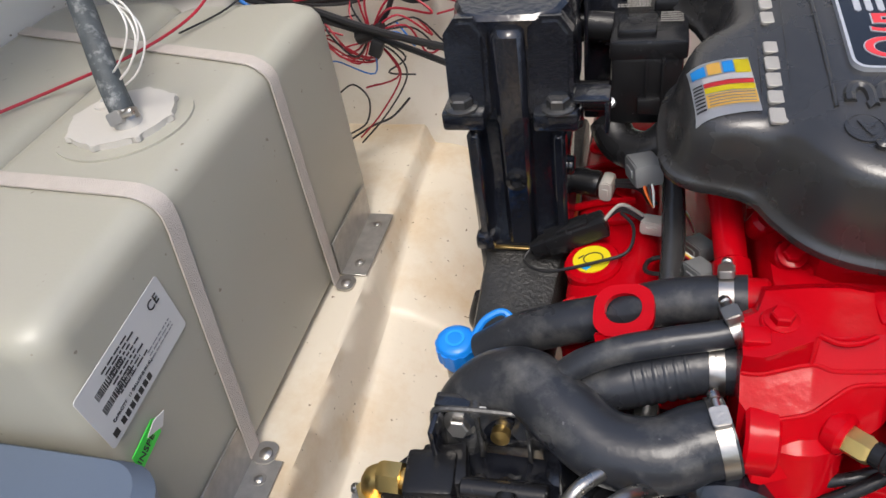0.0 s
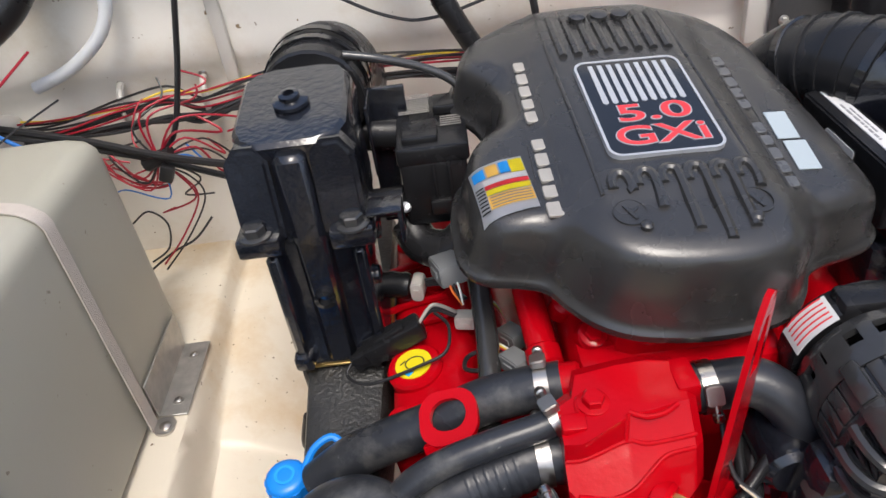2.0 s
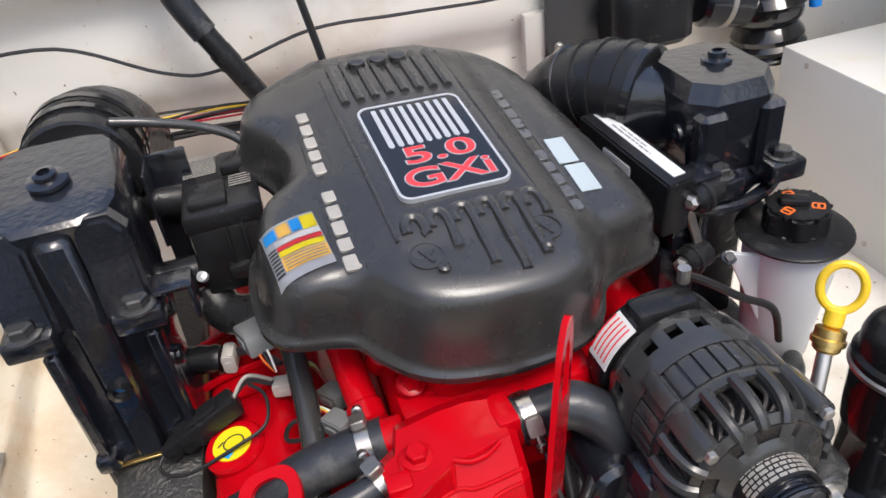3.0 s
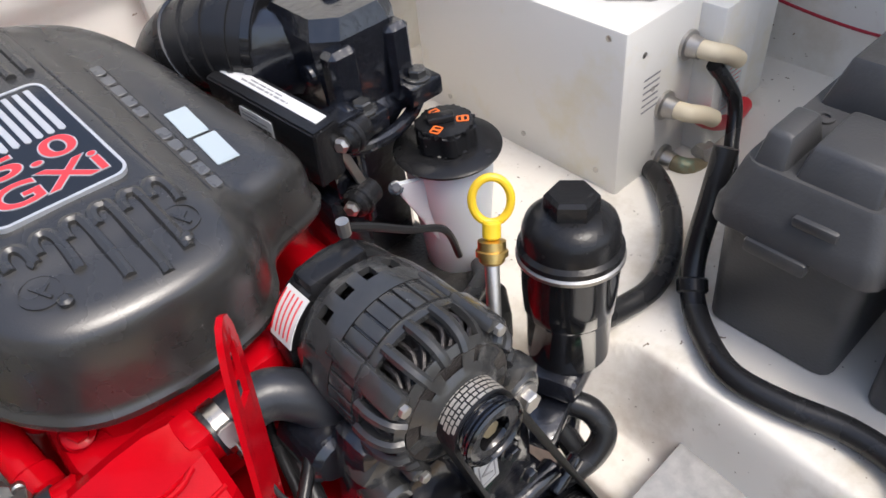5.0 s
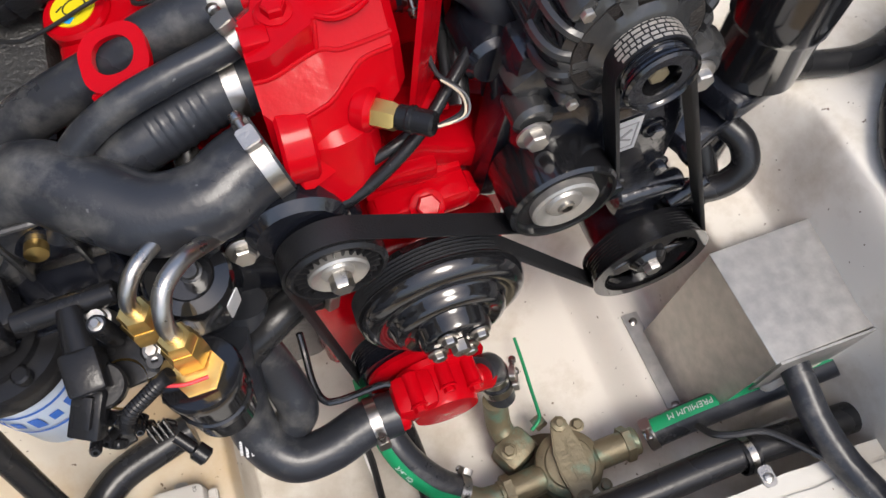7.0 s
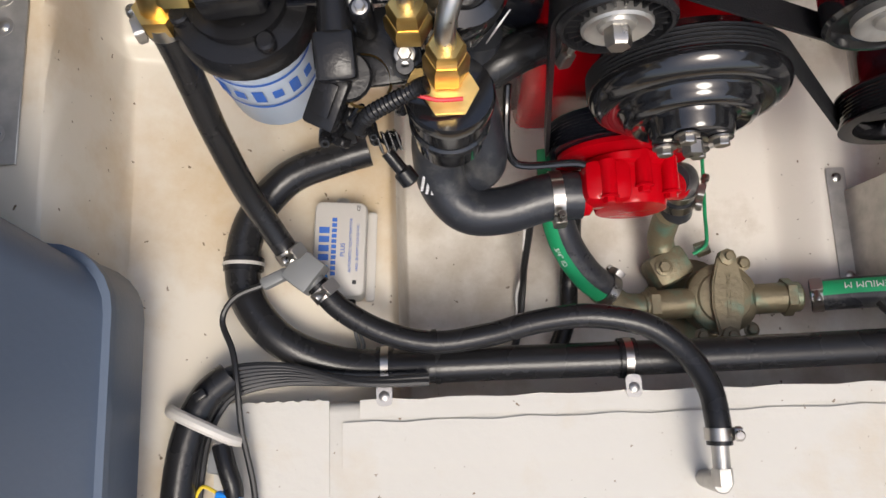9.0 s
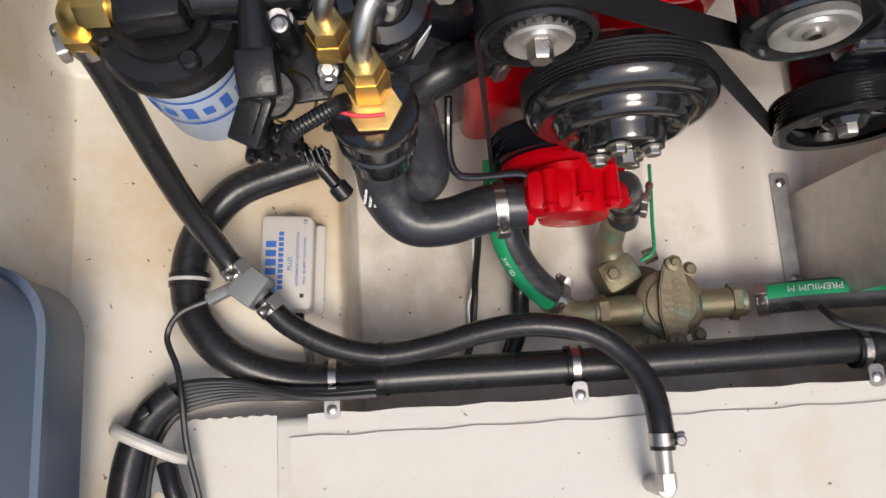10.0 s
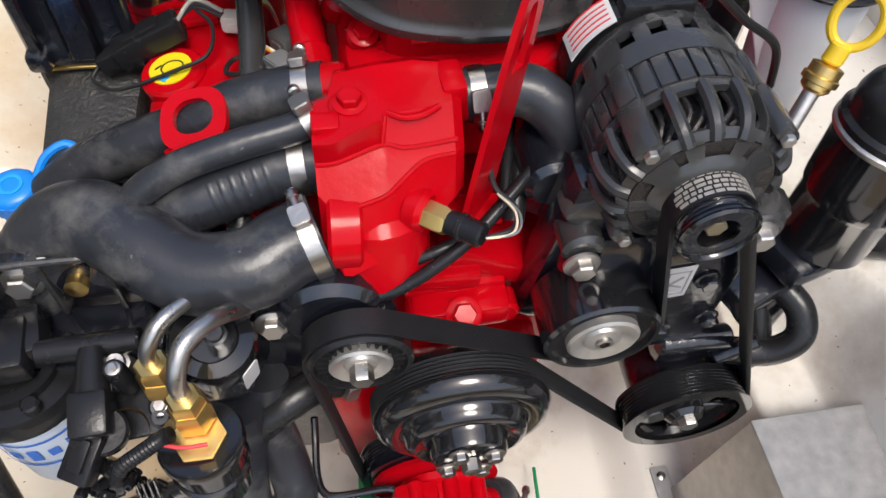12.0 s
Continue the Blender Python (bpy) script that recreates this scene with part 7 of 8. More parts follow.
trim_pump()
hose("corrugated_hose", [(1.00, 1.23, 1.02), (0.995, 1.22, 0.92), (1.0, 1.21, 0.82), (1.01, 1.20, 0.70)], lambda q: 0.060 + 0.006 * math.sin(37 * q) + 0.004 * math.sin(91 * q), "black plastic-wrapped blower hose in the far corner", "black_gloss", steps=14)
hose("blue_hose", [(1.075, 1.21, 1.0), (1.08, 1.20, 0.9), (1.09, 1.19, 0.78)], 0.011, "bright blue water hose by the transom", "blue_cap")
cable([(0.86, 1.24, 0.90), (0.95, 1.23, 0.885), (1.05, 1.22, 0.89), (1.2, 1.22, 0.88)], 0.003, "wire_red", "red cable along the transom behind the heater")
bm = B()
box(bm, (0.585, 1.262, 0.80), (0.06, 0.02, 0.10), bevel=0.004)
solo("vent_plate", bm, "white_plastic", "small white plastic plate on the transom", "plate")

# ---- fuel module at the port front ----
def fuel_module():
    f = thing("fuel_module", "black fuel pump and filter module bolted to the engine front", "fuel module", (-0.06, 0.38, 0.5))
    # bracket: back plate with turned lips
    part("bracket_plate", box(B(), (-0.085, 0.452, 0.635), (0.120, 0.006, 0.085), bevel=0.002), "black_paint", f)
    part("top_lip", box(B(), (-0.085, 0.447, 0.679), (0.130, 0.016, 0.006), bevel=0.002), "black_paint", f)
    part("side_lip", box(B(), (-0.026, 0.430, 0.635), (0.005, 0.045, 0.085), bevel=0.002), "black_paint", f)
    part("side_lip", box(B(), (-0.146, 0.430, 0.640), (0.006, 0.045, 0.080), bevel=0.002), "black_paint", f)
    part("bottom_lip", box(B(), (-0.085, 0.415, 0.600), (0.12, 0.06, 0.006), bevel=0.002), "black_paint", f)
    for x, z in ((-0.128, 0.652), (-0.034, 0.650)):
        part("washer", lathe(B(), [(0.021, 0), (0.020, 0.003), (0.012, 0.006), (0.0, 0.006)], (x, 0.449, z), (0, -1, 0.2), 28), "black_cast", f)
        bolt((x, 0.443, z), (0, -1, 0.2), 0.0115, f, "dull_steel")
    for x in (-0.109, -0.060):
        part("upright_rib", box(B(), (x, 0.444, 0.640), (0.005, 0.014, 0.074), bevel=0.0015), "black_cast", f)
        part("rib_knob", cyl(B(), (x, 0.449, 0.680), (x, 0.432, 0.680), 0.0065, 14, 0.002), "black_cast", f)
    part("rolled_rim", tube(B(), [(-0.150, 0.428, 0.640), (-0.150, 0.432, 0.672), (-0.140, 0.434, 0.683), (-0.085, 0.436, 0.684), (-0.030, 0.436, 0.682)], 0.0032, 8, 5), "black_cast", f)
    part("drip_mark", box(B(), (-0.103, 0.4385, 0.6835), (0.010, 0.005, 0.002), bevel=0.0008), "label_white", f, "splash of white sealant")
    part("brass_plug", lathe(B(), [(0.012, 0), (0.012, 0.004), (0.0095, 0.006), (0.0095, 0.016), (0.0, 0.018)], (-0.087, 0.449, 0.644), (0, -1, 0.15), 20), "brass", f)
    part("boss", lathe(B(), [(0.021, 0), (0.019, 0.006), (0.013, 0.007)], (-0.087, 0.4495, 0.644), (0, -1, 0.15), 24), "black_paint", f)
    bm = box(B(), (-0.137, 0.405, 0.622), (0.044, 0.048, 0.032), (0, 0, 12), bevel=0.005)
    part("valve_block", bm, "black_plastic", f)
    part("rod", cyl(B(), (-0.118, 0.388, 0.628), (-0.035, 0.388, 0.632), 0.0105, 18, 0.002), "black_plastic", f)
    # filter head and spin-on filter
    bm = lathe(B(), [(0.030, 0.0), (0.054, -0.004), (0.058, -0.012), (0.058, -0.026), (0.050, -0.030)], (-0.150, 0.395, 0.600), (0, 0, 1), 40)
    part("filter_head", bm, "black_plastic", f)
    bm = B()
    ring_slab(bm, circle(0.040, 32), circle(0.030, 32), 0, 0.010, pose(-0.150, 0.395, 0.597))
    for a in (20, 100, 200, 300):
        cyl(bm, (-0.150 + 0.046 * math.cos(radians(a)), 0.395 + 0.046 * math.sin(radians(a)), 0.595), (-0.150 + 0.046 * math.cos(radians(a)), 0.395 + 0.046 * math.sin(radians(a)), 0.607), 0.008, 12, 0.002)
    part("head_ribs", bm, "black_plastic", f)
    bm = lathe(B(), [(0.042, 0.0), (0.047, -0.006), (0.047, -0.115), (0.040, -0.125), (0.0, -0.126)], (-0.150, 0.390, 0.572), (0, -0.02, 1), 40)
    flt = part("fuel_filter", bm, "filter_paint", f, "pale blue spin-on fuel filter")
    for z in (0.548, 0.505):
        bm = lathe(B(), [(0.0473, 0), (0.0476, 0.002), (0.0473, 0.004)], (-0.150, 0.390, z), (0, 0, 1), 40, cap=False)
        part("printed_band", bm, "ink_blue", flt)
    for i in range(7):
        a = radians(-150 + 20 * i)
        bm = B()
        box(bm, (0, 0, 0), (0.0006, 0.009, 0.012 + 0.008 * (i % 2)))
        put(bm, bm.verts, pose(-0.150 + 0.0473 * math.cos(a), 0.390 + 0.0473 * math.sin(a), 0.528, 0, 0, math.degrees(a)))
        part("printed_mark", bm, "ink_blue", flt)
    # square solenoid column with its tail connector
    bm = lathe(B(), [(0.0, -0.004), (0.0095, -0.002), (0.0105, 0.002), (0.014, 0.034), (0.0, 0.034)], (-0.072, 0.380, 0.636), (0.03, -0.95, -0.3), 20)
    part("solenoid_neck", bm, "black_plastic", f)
    sol = part("solenoid", box(B(), (-0.0715, 0.333, 0.617), (0.030, 0.036, 0.032), (18, 0, 3), bevel=0.004), "black_plastic", f)
    part("end_disc", lathe(B(), [(0.011, 0), (0.011, 0.002), (0.009, 0.0025), (0.0, 0.0015)], (-0.0715, 0.3165, 0.6135), (0, -0.94, -0.3), 20), "black_plastic", sol)
    bm = lathe(B(), [(0.017, 0), (0.019, 0.003), (0.019, 0.012), (0.017, 0.014)], (-0.0665, 0.326, 0.597), (0.1, -0.3, 0.95), 24)
    part("solenoid_collar", bm, "black_plastic", f)
    part("tail_connector", box(B(), (-0.080, 0.307, 0.599), (0.026, 0.040, 0.019), (28, 0, -28), bevel=0.003), "black_plastic", f)
    part("tail_latch", box(B(), (-0.081, 0.304, 0.611), (0.014, 0.026, 0.004), (28, 0, -28), bevel=0.001), "black_plastic", f)
    part("stud", lathe(B(), [(0.009, -0.040), (0.0085, -0.004), (0.0075, 0), (0.0, 0.0)], (-0.051, 0.358, 0.644), (0, -0.1, 1), 18), "black_plastic", f)
    bolt((-0.051, 0.3578, 0.643), (0, -0.1, 1), 0.0042, f, "dull_steel")
    part("screw_boss", lathe(B(), [(0.010, -0.03), (0.010, -0.001), (0.0085, 0), (0.0, 0)], (-0.022, 0.337, 0.612), (0, -0.3, 1), 18), "black_plastic", f)
    bolt((-0.022, 0.337, 0.611), (0, -0.3, 1), 0.0055, f, "dull_steel")
    part("web", box(B(), (-0.038, 0.352, 0.594), (0.055, 0.060, 0.007), (10, 0, 5), bevel=0.002), "black_plastic", f)
    # the throttle-like linkage and plugs under the solenoid
    random.seed(11)
    for i in range(20):
        p = (-0.056 + random.uniform(-0.034, 0.030), 0.298 + random.uniform(-0.014, 0.016), 0.562 + random.uniform(-0.020, 0.024))
        rot = (random.choice((20, 35, -15)), random.choice((0, 12, -20)), random.choice((-28, 20, 55)))
        if i % 4 == 3:
            r = random.uniform(0.004, 0.007)
            bm = lathe(B(), [(r, -0.010), (r, 0.006), (r * 0.7, 0.009), (r * 0.4, 0.009), (r * 0.4, 0.004), (0, 0.004)], p, (random.uniform(-0.5, 0.5), -0.7, 0.6), 12)
        else:
            bm = box(B(), p, (random.uniform(0.008, 0.019), random.uniform(0.006, 0.014), random.uniform(0.005, 0.012)), rot, bevel=0.0015, seg=1)
        part("linkage_piece", bm, "black_plastic", f)
    for k in range(4):
        part("connector_rib", box(B(), (-0.046 + 0.005 * k, 0.285, 0.566 + 0.002 * k), (0.0022, 0.016, 0.014), (30, 0, 20), bevel=0.0006, seg=1), "black_plastic", f)
    part("drain_screw", lathe(B(), [(0.006, 0), (0.006, 0.02), (0.009, 0.022), (0.009, 0.034), (0.006, 0.036)], (-0.045, 0.300, 0.50), (0.5, -0.6, -0.35), 12), "black_plastic", f)
    bm = lathe(B(), [(0.019, 0), (0.021, 0.003), (0.019, 0.006)], (-0.054, 0.326, 0.589), (0.1, -0.3, 0.95), 24, cap=False)
    part("brass_ring", bm, "brass", f)
    for q, r in (((-0.055, 0.372, 0.625), 0.008), ((-0.022, 0.330, 0.605), 0.0075), ((0.028, 0.372, 0.655), 0.0075), ((0.045, 0.392, 0.668), 0.0075)):
        part("cap_screw", lathe(B(), [(r * 1.3, -0.03), (r * 1.3, 0), (r, 0.001), (r * 0.9, 0.006), (r * 0.4, 0.006), (r * 0.4, 0.003)], q, (0, -0.3, 1), 14), "black_cast" if r < 0.0078 else "dull_steel", f)
    # pump body
    part("pump_body", lathe(B(), [(0.034, -0.10), (0.036, -0.012), (0.033, -0.004), (0.022, 0.001), (0.020, -0.003), (0.0, -0.003)], (0.022, 0.378, 0.640), (0.1, -0.25, 1), 36), "black_gloss", f)
    lm = plane_at((0.0478, 0.3592, 0.605), (0.1, -0.25, 1), (-0.6, -0.8, 0))
    tag = part("white_label", slab(B(), round_rect(0.05, 0.018, 0.003, 2), 0, 0.001, lm), "label_white", f, "white printed label")
    bars(tag, lm, 0.045, 0.014, [(0.3, 0.15, 0.1, 0.9), (0.65, 0.15, 0.1, 0.6)], "ink", 41)
    # two bent steel pipes into brass fittings
    part("steel_pipe", tube(B(), [(-0.018, 0.352, 0.655), (-0.017, 0.354, 0.672), (-0.006, 0.366, 0.687), (0.012, 0.385, 0.686), (0.030, 0.405, 0.675), (0.046, 0.425, 0.660)], 0.0066, 16, 8), "steel", f, "bright bent steel pipe")
    part("steel_pipe", tube(B(), [(0.008, 0.319, 0.660), (0.008, 0.322, 0.682), (0.016, 0.338, 0.700), (0.033, 0.358, 0.698), (0.048, 0.376, 0.681), (0.058, 0.390, 0.665)], 0.0072, 16, 8), "steel", f, "bright bent steel pipe")
    bm = hexa(B(), (-0.018, 0.351, 0.624), (0, 0, 1), 0.0175, 0.018)
    hexa(bm, (-0.018, 0.351, 0.642), (0, 0, 1), 0.0145, 0.016)
    part("brass_fitting", bm, "brass", f, "hexagon brass pipe fitting")
    bm = hexa(B(), (0.008, 0.318, 0.622), (0, 0, 1), 0.0168, 0.026)
    hexa(bm, (0.008, 0.318, 0.648), (0, 0, 1), 0.0138, 0.014)
    part("brass_fitting", bm, "brass", f, "hexagon brass pipe fitting")
    bm = slab(B(), [(x * 1.0, y * 1.0) for x, y in circle(0.0215, 6)], 0, 0.006, pose(0.010, 0.306, 0.612, 8, 0, 0), bevel=0.001)
    part("brass_plate", bm, "brass", f, "hexagon brass plate")
    part("red_clip", tube(B(), [(-0.018, 0.299, 0.629), (0.0, 0.293, 0.628), (0.019, 0.294, 0.626)], 0.0017, 8, 4), "ink_red", f, "red plastic clip")
    bm = lathe(B(), [(0.032, 0.0), (0.034, -0.004), (0.034, -0.010), (0.030, -0.013), (0.030, -0.038), (0.032, -0.040), (0.032, -0.046), (0.029, -0.048), (0.028, -0.075), (0.020, -0.085), (0.0, -0.086)], (0.010, 0.306, 0.612), (0.0, 0.10, 1), 36)
    part("pressure_can", bm, "black_gloss", f, "gloss black pressure canister")
    part("corrugated_conduit", tube(B(), [(-0.006, 0.302, 0.634), (-0.014, 0.301, 0.630), (-0.032, 0.297, 0.618), (-0.050, 0.293, 0.604), (-0.060, 0.292, 0.580)], 0.0062, 12, 12, corrugate=0.09), "black_plastic", f)
    # the brass elbow at the outer end
    bm = hexa(B(), (-0.178, 0.391, 0.622), (-1, 0, 0), 0.017, 0.024)
    tube(bm, [(-0.196, 0.391, 0.622), (-0.207, 0.390, 0.618), (-0.211, 0.387, 0.602), (-0.211, 0.383, 0.588)], 0.013, 12, 5)
    hexa(bm, (-0.211, 0.386, 0.605), (0, -0.1, -1), 0.018, 0.022)
    part("brass_elbow", bm, "brass", f, "large brass elbow")
    part("brass_nipple", cyl(B(), (-0.160, 0.390, 0.624), (-0.180, 0.391, 0.622), 0.011, 16, 0.002), "brass", f)
    bm = box(B(), (-0.148, 0.392, 0.628), (0.05, 0.05, 0.03), (0, 0, 6), bevel=0.006)
    part("inlet_block", bm, "black_plastic", f)
    return f


fuel_module()


def blue_cap():
    c = thing("blue_drain_cap", "bright blue drain plug cap with its strap", "cap", (-0.158, 0.556, 0.60))
    axis = axis_matrix((-0.158, 0.5545, 0.622), (0, -0.1, 1))
    bm = lathe(B(), [(0.019, 0), (0.019, 0.012), (0.021, 0.014)], (-0.158, 0.556, 0.610), (0, -0.1, 1), 24)
    grip = []
    for i in range(60):
        r = 0.0224 + (0.0011 if i % 5 < 3 else 0.0)
        grip.append((r * math.cos(math.pi * i / 30), r * math.sin(math.pi * i / 30)))
    slab(bm, grip, 0.0, 0.021, axis)
    lathe(bm, [(0.0222, 0.0205), (0.0215, 0.0240), (0.0185, 0.0272), (0.0125, 0.0285), (0.0, 0.0288)], (-0.158, 0.5545, 0.622), (0, -0.1, 1), 28)
    part("cap", bm, "blue_cap", c)
    m = axis_matrix((-0.158, 0.5516, 0.6500), (0, -0.1, 1))
    part("moulded_ring", ring_slab(B(), circle(0.011, 20), circle(0.008, 20), 0, 0.0015, m), "sky_blue", c)
    part("strap", tube(B(), [(-0.142, 0.556, 0.640), (-0.128, 0.572, 0.660), (-0.108, 0.580, 0.668), (-0.094, 0.572, 0.660), (-0.091, 0.566, 0.648)], 0.0042, 8, 6), "blue_cap", c)
    part("nipple", cyl(B(), (-0.160, 0.560, 0.56), (-0.160, 0.556, 0.612), 0.016, 16), "black_paint", c)


blue_cap()
bm = B()
box(bm, (-0.085, 0.50, 0.56), (0.12, 0.10, 0.10), bevel=0.02)
box(bm, (0.00, 0.46, 0.55), (0.10, 0.10, 0.12), bevel=0.02)
solo("engine_mount", bm, "black_paint", "black painted engine mount bracket under the hoses", "bracket")
hose("manifold_loop_hose", [(-0.165, 0.70, 0.57), (-0.178, 0.70, 0.52), (-0.175, 0.74, 0.47), (-0.165, 0.80, 0.46), (-0.16, 0.86, 0.5)], 0.010, "black hose curving beside the exhaust manifold", "rubber_dark")
# tensioner arm left of the belt
bm = B()
cyl(bm, (0.118, 0.39, 0.625), (0.118, 0.45, 0.625), 0.046, 28, 0.008)
box(bm, (0.135, 0.42, 0.60), (0.07, 0.05, 0.06), (0, 30, 0), bevel=0.012)
box(bm, (0.075, 0.415, 0.615), (0.05, 0.03, 0.035), bevel=0.010)
arm = solo("belt_tensioner", bm, "black_paint", "black cast belt tensioner housing behind the idler", "tensioner")
bolt((0.068, 0.398, 0.618), (0, -1, 0.2), 0.0105, arm, "dull_steel")


# ---- raw water pump and its hoses ----
def raw_water_pump():
    p = thing("raw_water_pump", "red painted raw water pump on the crank pulley", "pump", (0.215, 0.33, 0.29))
    bm = lathe(B(), grooved(0.076, 0.034, 8, 0.03), (0.205, 0.358, 0.290), (0, 1, 0), 52, cap=False)
    part("crank_pulley", bm, "black_paint", p, "grooved black crank pulley")
    bm = lathe(B(), [(0.075, 0.0), (0.076, 0.006), (0.060, 0.008)], (0.212, 0.356, 0.290), (0, -1, 0), 40)
    part("back_plate", bm, "red_paint", p)
    bm = lathe(B(), [(0.052, 0.0), (0.050, 0.008), (0.044, 0.012), (0.042, 0.050), (0.040, 0.056), (0.0, 0.057)], (0.218, 0.346, 0.290), (0, -1, 0), 40)
    box(bm, (0.185, 0.315, 0.315), (0.055, 0.05, 0.05), bevel=0.012)
    part("pump_body", bm, "red_paint", p)
    for x, y, z in ((0.185, 0.318, 0.342), (0.225, 0.330, 0.338), (0.258, 0.325, 0.325)):
        bm = B()
        cyl(bm, (x, y + 0.02, z - 0.006), (x, y - 0.022, z - 0.006), 0.0095, 14, 0.002)
        part("cast_boss", bm, "red_paint", p)
        bolt((x, y - 0.022, z - 0.006), (0, -1, 0), 0.0075, p, "red_paint")
    part("inlet", cyl(B(), (0.17, 0.310, 0.300), (0.120, 0.306, 0.300), 0.026, 24, 0.003), "red_paint", p)
    part("outlet", cyl(B(), (0.26, 0.32, 0.285), (0.285, 0.325, 0.262), 0.018, 20, 0.003), "red_paint", p)
    return p


raw_water_pump()
hose("raw_water_hose", [(0.160, 0.308, 0.300), (0.12, 0.306, 0.300), (0.07, 0.294, 0.296), (0.03, 0.296, 0.300), (0.004, 0.322, 0.318), (-0.002, 0.352, 0.355), (0.004, 0.37, 0.40), (0.01, 0.39, 0.48)], 0.0275, "black rubber raw water hose with white print", "rubber", [(0.10, (-0.1, -1, 0.2))], seg=24)
hose("raw_water_hose", [(0.04, 0.335, 0.31), (0.052, 0.345, 0.33), (0.045, 0.375, 0.37), (0.035, 0.40, 0.42), (0.04, 0.42, 0.48)], 0.024, "black rubber raw water hose behind the pump", "rubber", [(0.85, (0.4, -1, 0))], seg=22)
hose("heat_exchanger_hose", [(0.125, 0.43, 0.44), (0.09, 0.415, 0.455), (0.05, 0.395, 0.45), (0.015, 0.385, 0.42), (-0.01, 0.39, 0.36)], 0.020, "black rubber hose beside the crank pulley", "rubber_dark", [(0.1, (0, -1, 0.4))])
solo("steel_line", tube(B(), [(0.078, 0.42, 0.36), (0.077, 0.40, 0.345), (0.076, 0.365, 0.335), (0.082, 0.342, 0.332), (0.10, 0.335, 0.332), (0.155, 0.336, 0.332), (0.17, 0.325, 0.325)], 0.0045, 10, 6), "black_gloss", "thin black bent steel line to the pump", "pipe")
bm = bars(engine, plane_at((-0.012, 0.318, 0.345), (0.2, 0.75, 0.6), (-0.9, 0.1, 0.2)), 0.03, 0.02, [(0.2, 0.15, 0, 0.9), (0.5, 0.15, 0, 1), (0.8, 0.15, 0.1, 0.7)], "label_white", 51, "hose_print", 0.002)


# ---- bronze seacock strainer ----
def seacock():
    s = thing("sea_strainer", "weathered bronze raw water strainer with green corrosion", "sea strainer", (0.372, 0.20, 0.10))
    c = (0.372, 0.200)
    bm = lathe(B(), [(0.040, -0.04), (0.044, -0.02), (0.046, 0.0), (0.046, 0.012), (0.043, 0.015), (0.035, 0.017), (0.033, 0.020), (0.012, 0.024), (0.0, 0.024)], (*c, 0.150), (0, 0, 1), 40)
    part("body", bm, "bronze", s)
    bm = slab(B(), [(-0.050, -0.012), (-0.015, -0.020), (0.015, -0.020), (0.050, -0.012), (0.050, 0.012), (0.015, 0.020), (-0.015, 0.020), (-0.050, 0.012)], 0, 0.010, pose(*c, 0.1715, 0, 0, 86), bevel=0.002)
    part("clamp_bar", bm, "bronze", s)
    for dy in (-0.050, 0.050):
        bm = lathe(B(), [(0.011, 0), (0.011, 0.014), (0.005, 0.016), (0.005, 0.021)], (c[0] + dy * 0.06, c[1] + dy, 0.172), (0, 0, 1), 8)
        part("wing_nut", bm, "bronze", s)
    text("OPEN TO CLEAN", 0.0075, pose(*c, 0.1822, 0, 0, -94), "bronze", s, "raised_lettering", 0.0006)
    for dx, dy in ((0.032, 0.045), (-0.03, -0.048), (0.034, -0.042)):
        bolt((c[0] + dx, c[1] + dy, 0.157), (0, 0, 1), 0.007, s, "bronze")
    for p0, p1, r in (((0.335, 0.197, 0.150), (0.268, 0.193, 0.152), 0.020), ((0.41, 0.198, 0.150), (0.475, 0.199, 0.156), 0.020)):
        part("pipe_arm", cyl(B(), p0, p1, r, 20, 0.003), "bronze", s)
    part("hex_collar", hexa(B(), (0.288, 0.194, 0.151), (-1, 0, 0), 0.025, 0.014), "bronze", s)
    part("hex_collar", hexa(B(), (0.452, 0.199, 0.154), (1, 0, 0), 0.025, 0.014), "bronze", s)
    part("inlet_elbow", tube(B(), [(0.272, 0.193, 0.152), (0.245, 0.195, 0.154), (0.228, 0.204, 0.160), (0.212, 0.216, 0.170)], 0.018, 18, 6), "bronze", s)
    bm = box(B(), (0.315, 0.248, 0.120), (0.055, 0.045, 0.055), (0, 0, 25), bevel=0.010)
    part("valve_body", bm, "bronze", s)
    bolt((0.303, 0.245, 0.149), (0, 0, 1), 0.008, s, "bronze")
    part("valve_elbow", tube(B(), [(0.312, 0.262, 0.125), (0.306, 0.285, 0.135), (0.306, 0.302, 0.160), (0.306, 0.310, 0.185)], 0.018, 18, 6), "bronze", s, "greenish bronze elbow")
    part("flange_foot", lathe(B(), [(0.06, 0), (0.06, 0.012), (0.045, 0.016)], (0.352, 0.205, 0.080), (0, 0, 1), 28), "bronze", s)
    # lever of the ball valve
    part("lever", tube(B(), [(0.345, 0.262, 0.145), (0.360, 0.272, 0.152), (0.364, 0.290, 0.150), (0.368, 0.315, 0.140), (0.374, 0.355, 0.130), (0.380, 0.405, 0.120)], 0.0026, 8, 5), "green_line", s, "green coated valve lever")
    part("lever_nut", hexa(B(), (0.352, 0.268, 0.135), (1, 0.3, 0.3), 0.010, 0.018), "bronze", s)
    s.location.x -= 0.010


seacock()
hose("outlet_hose", [(0.306, 0.312, 0.180), (0.300, 0.330, 0.220), (0.292, 0.335, 0.255), (0.275, 0.328, 0.275)], 0.0205, "black rubber hose rising to the raw water pump", "rubber", [(0.2, (1, -0.4, 0)), (0.42, (1, -0.4, 0))])


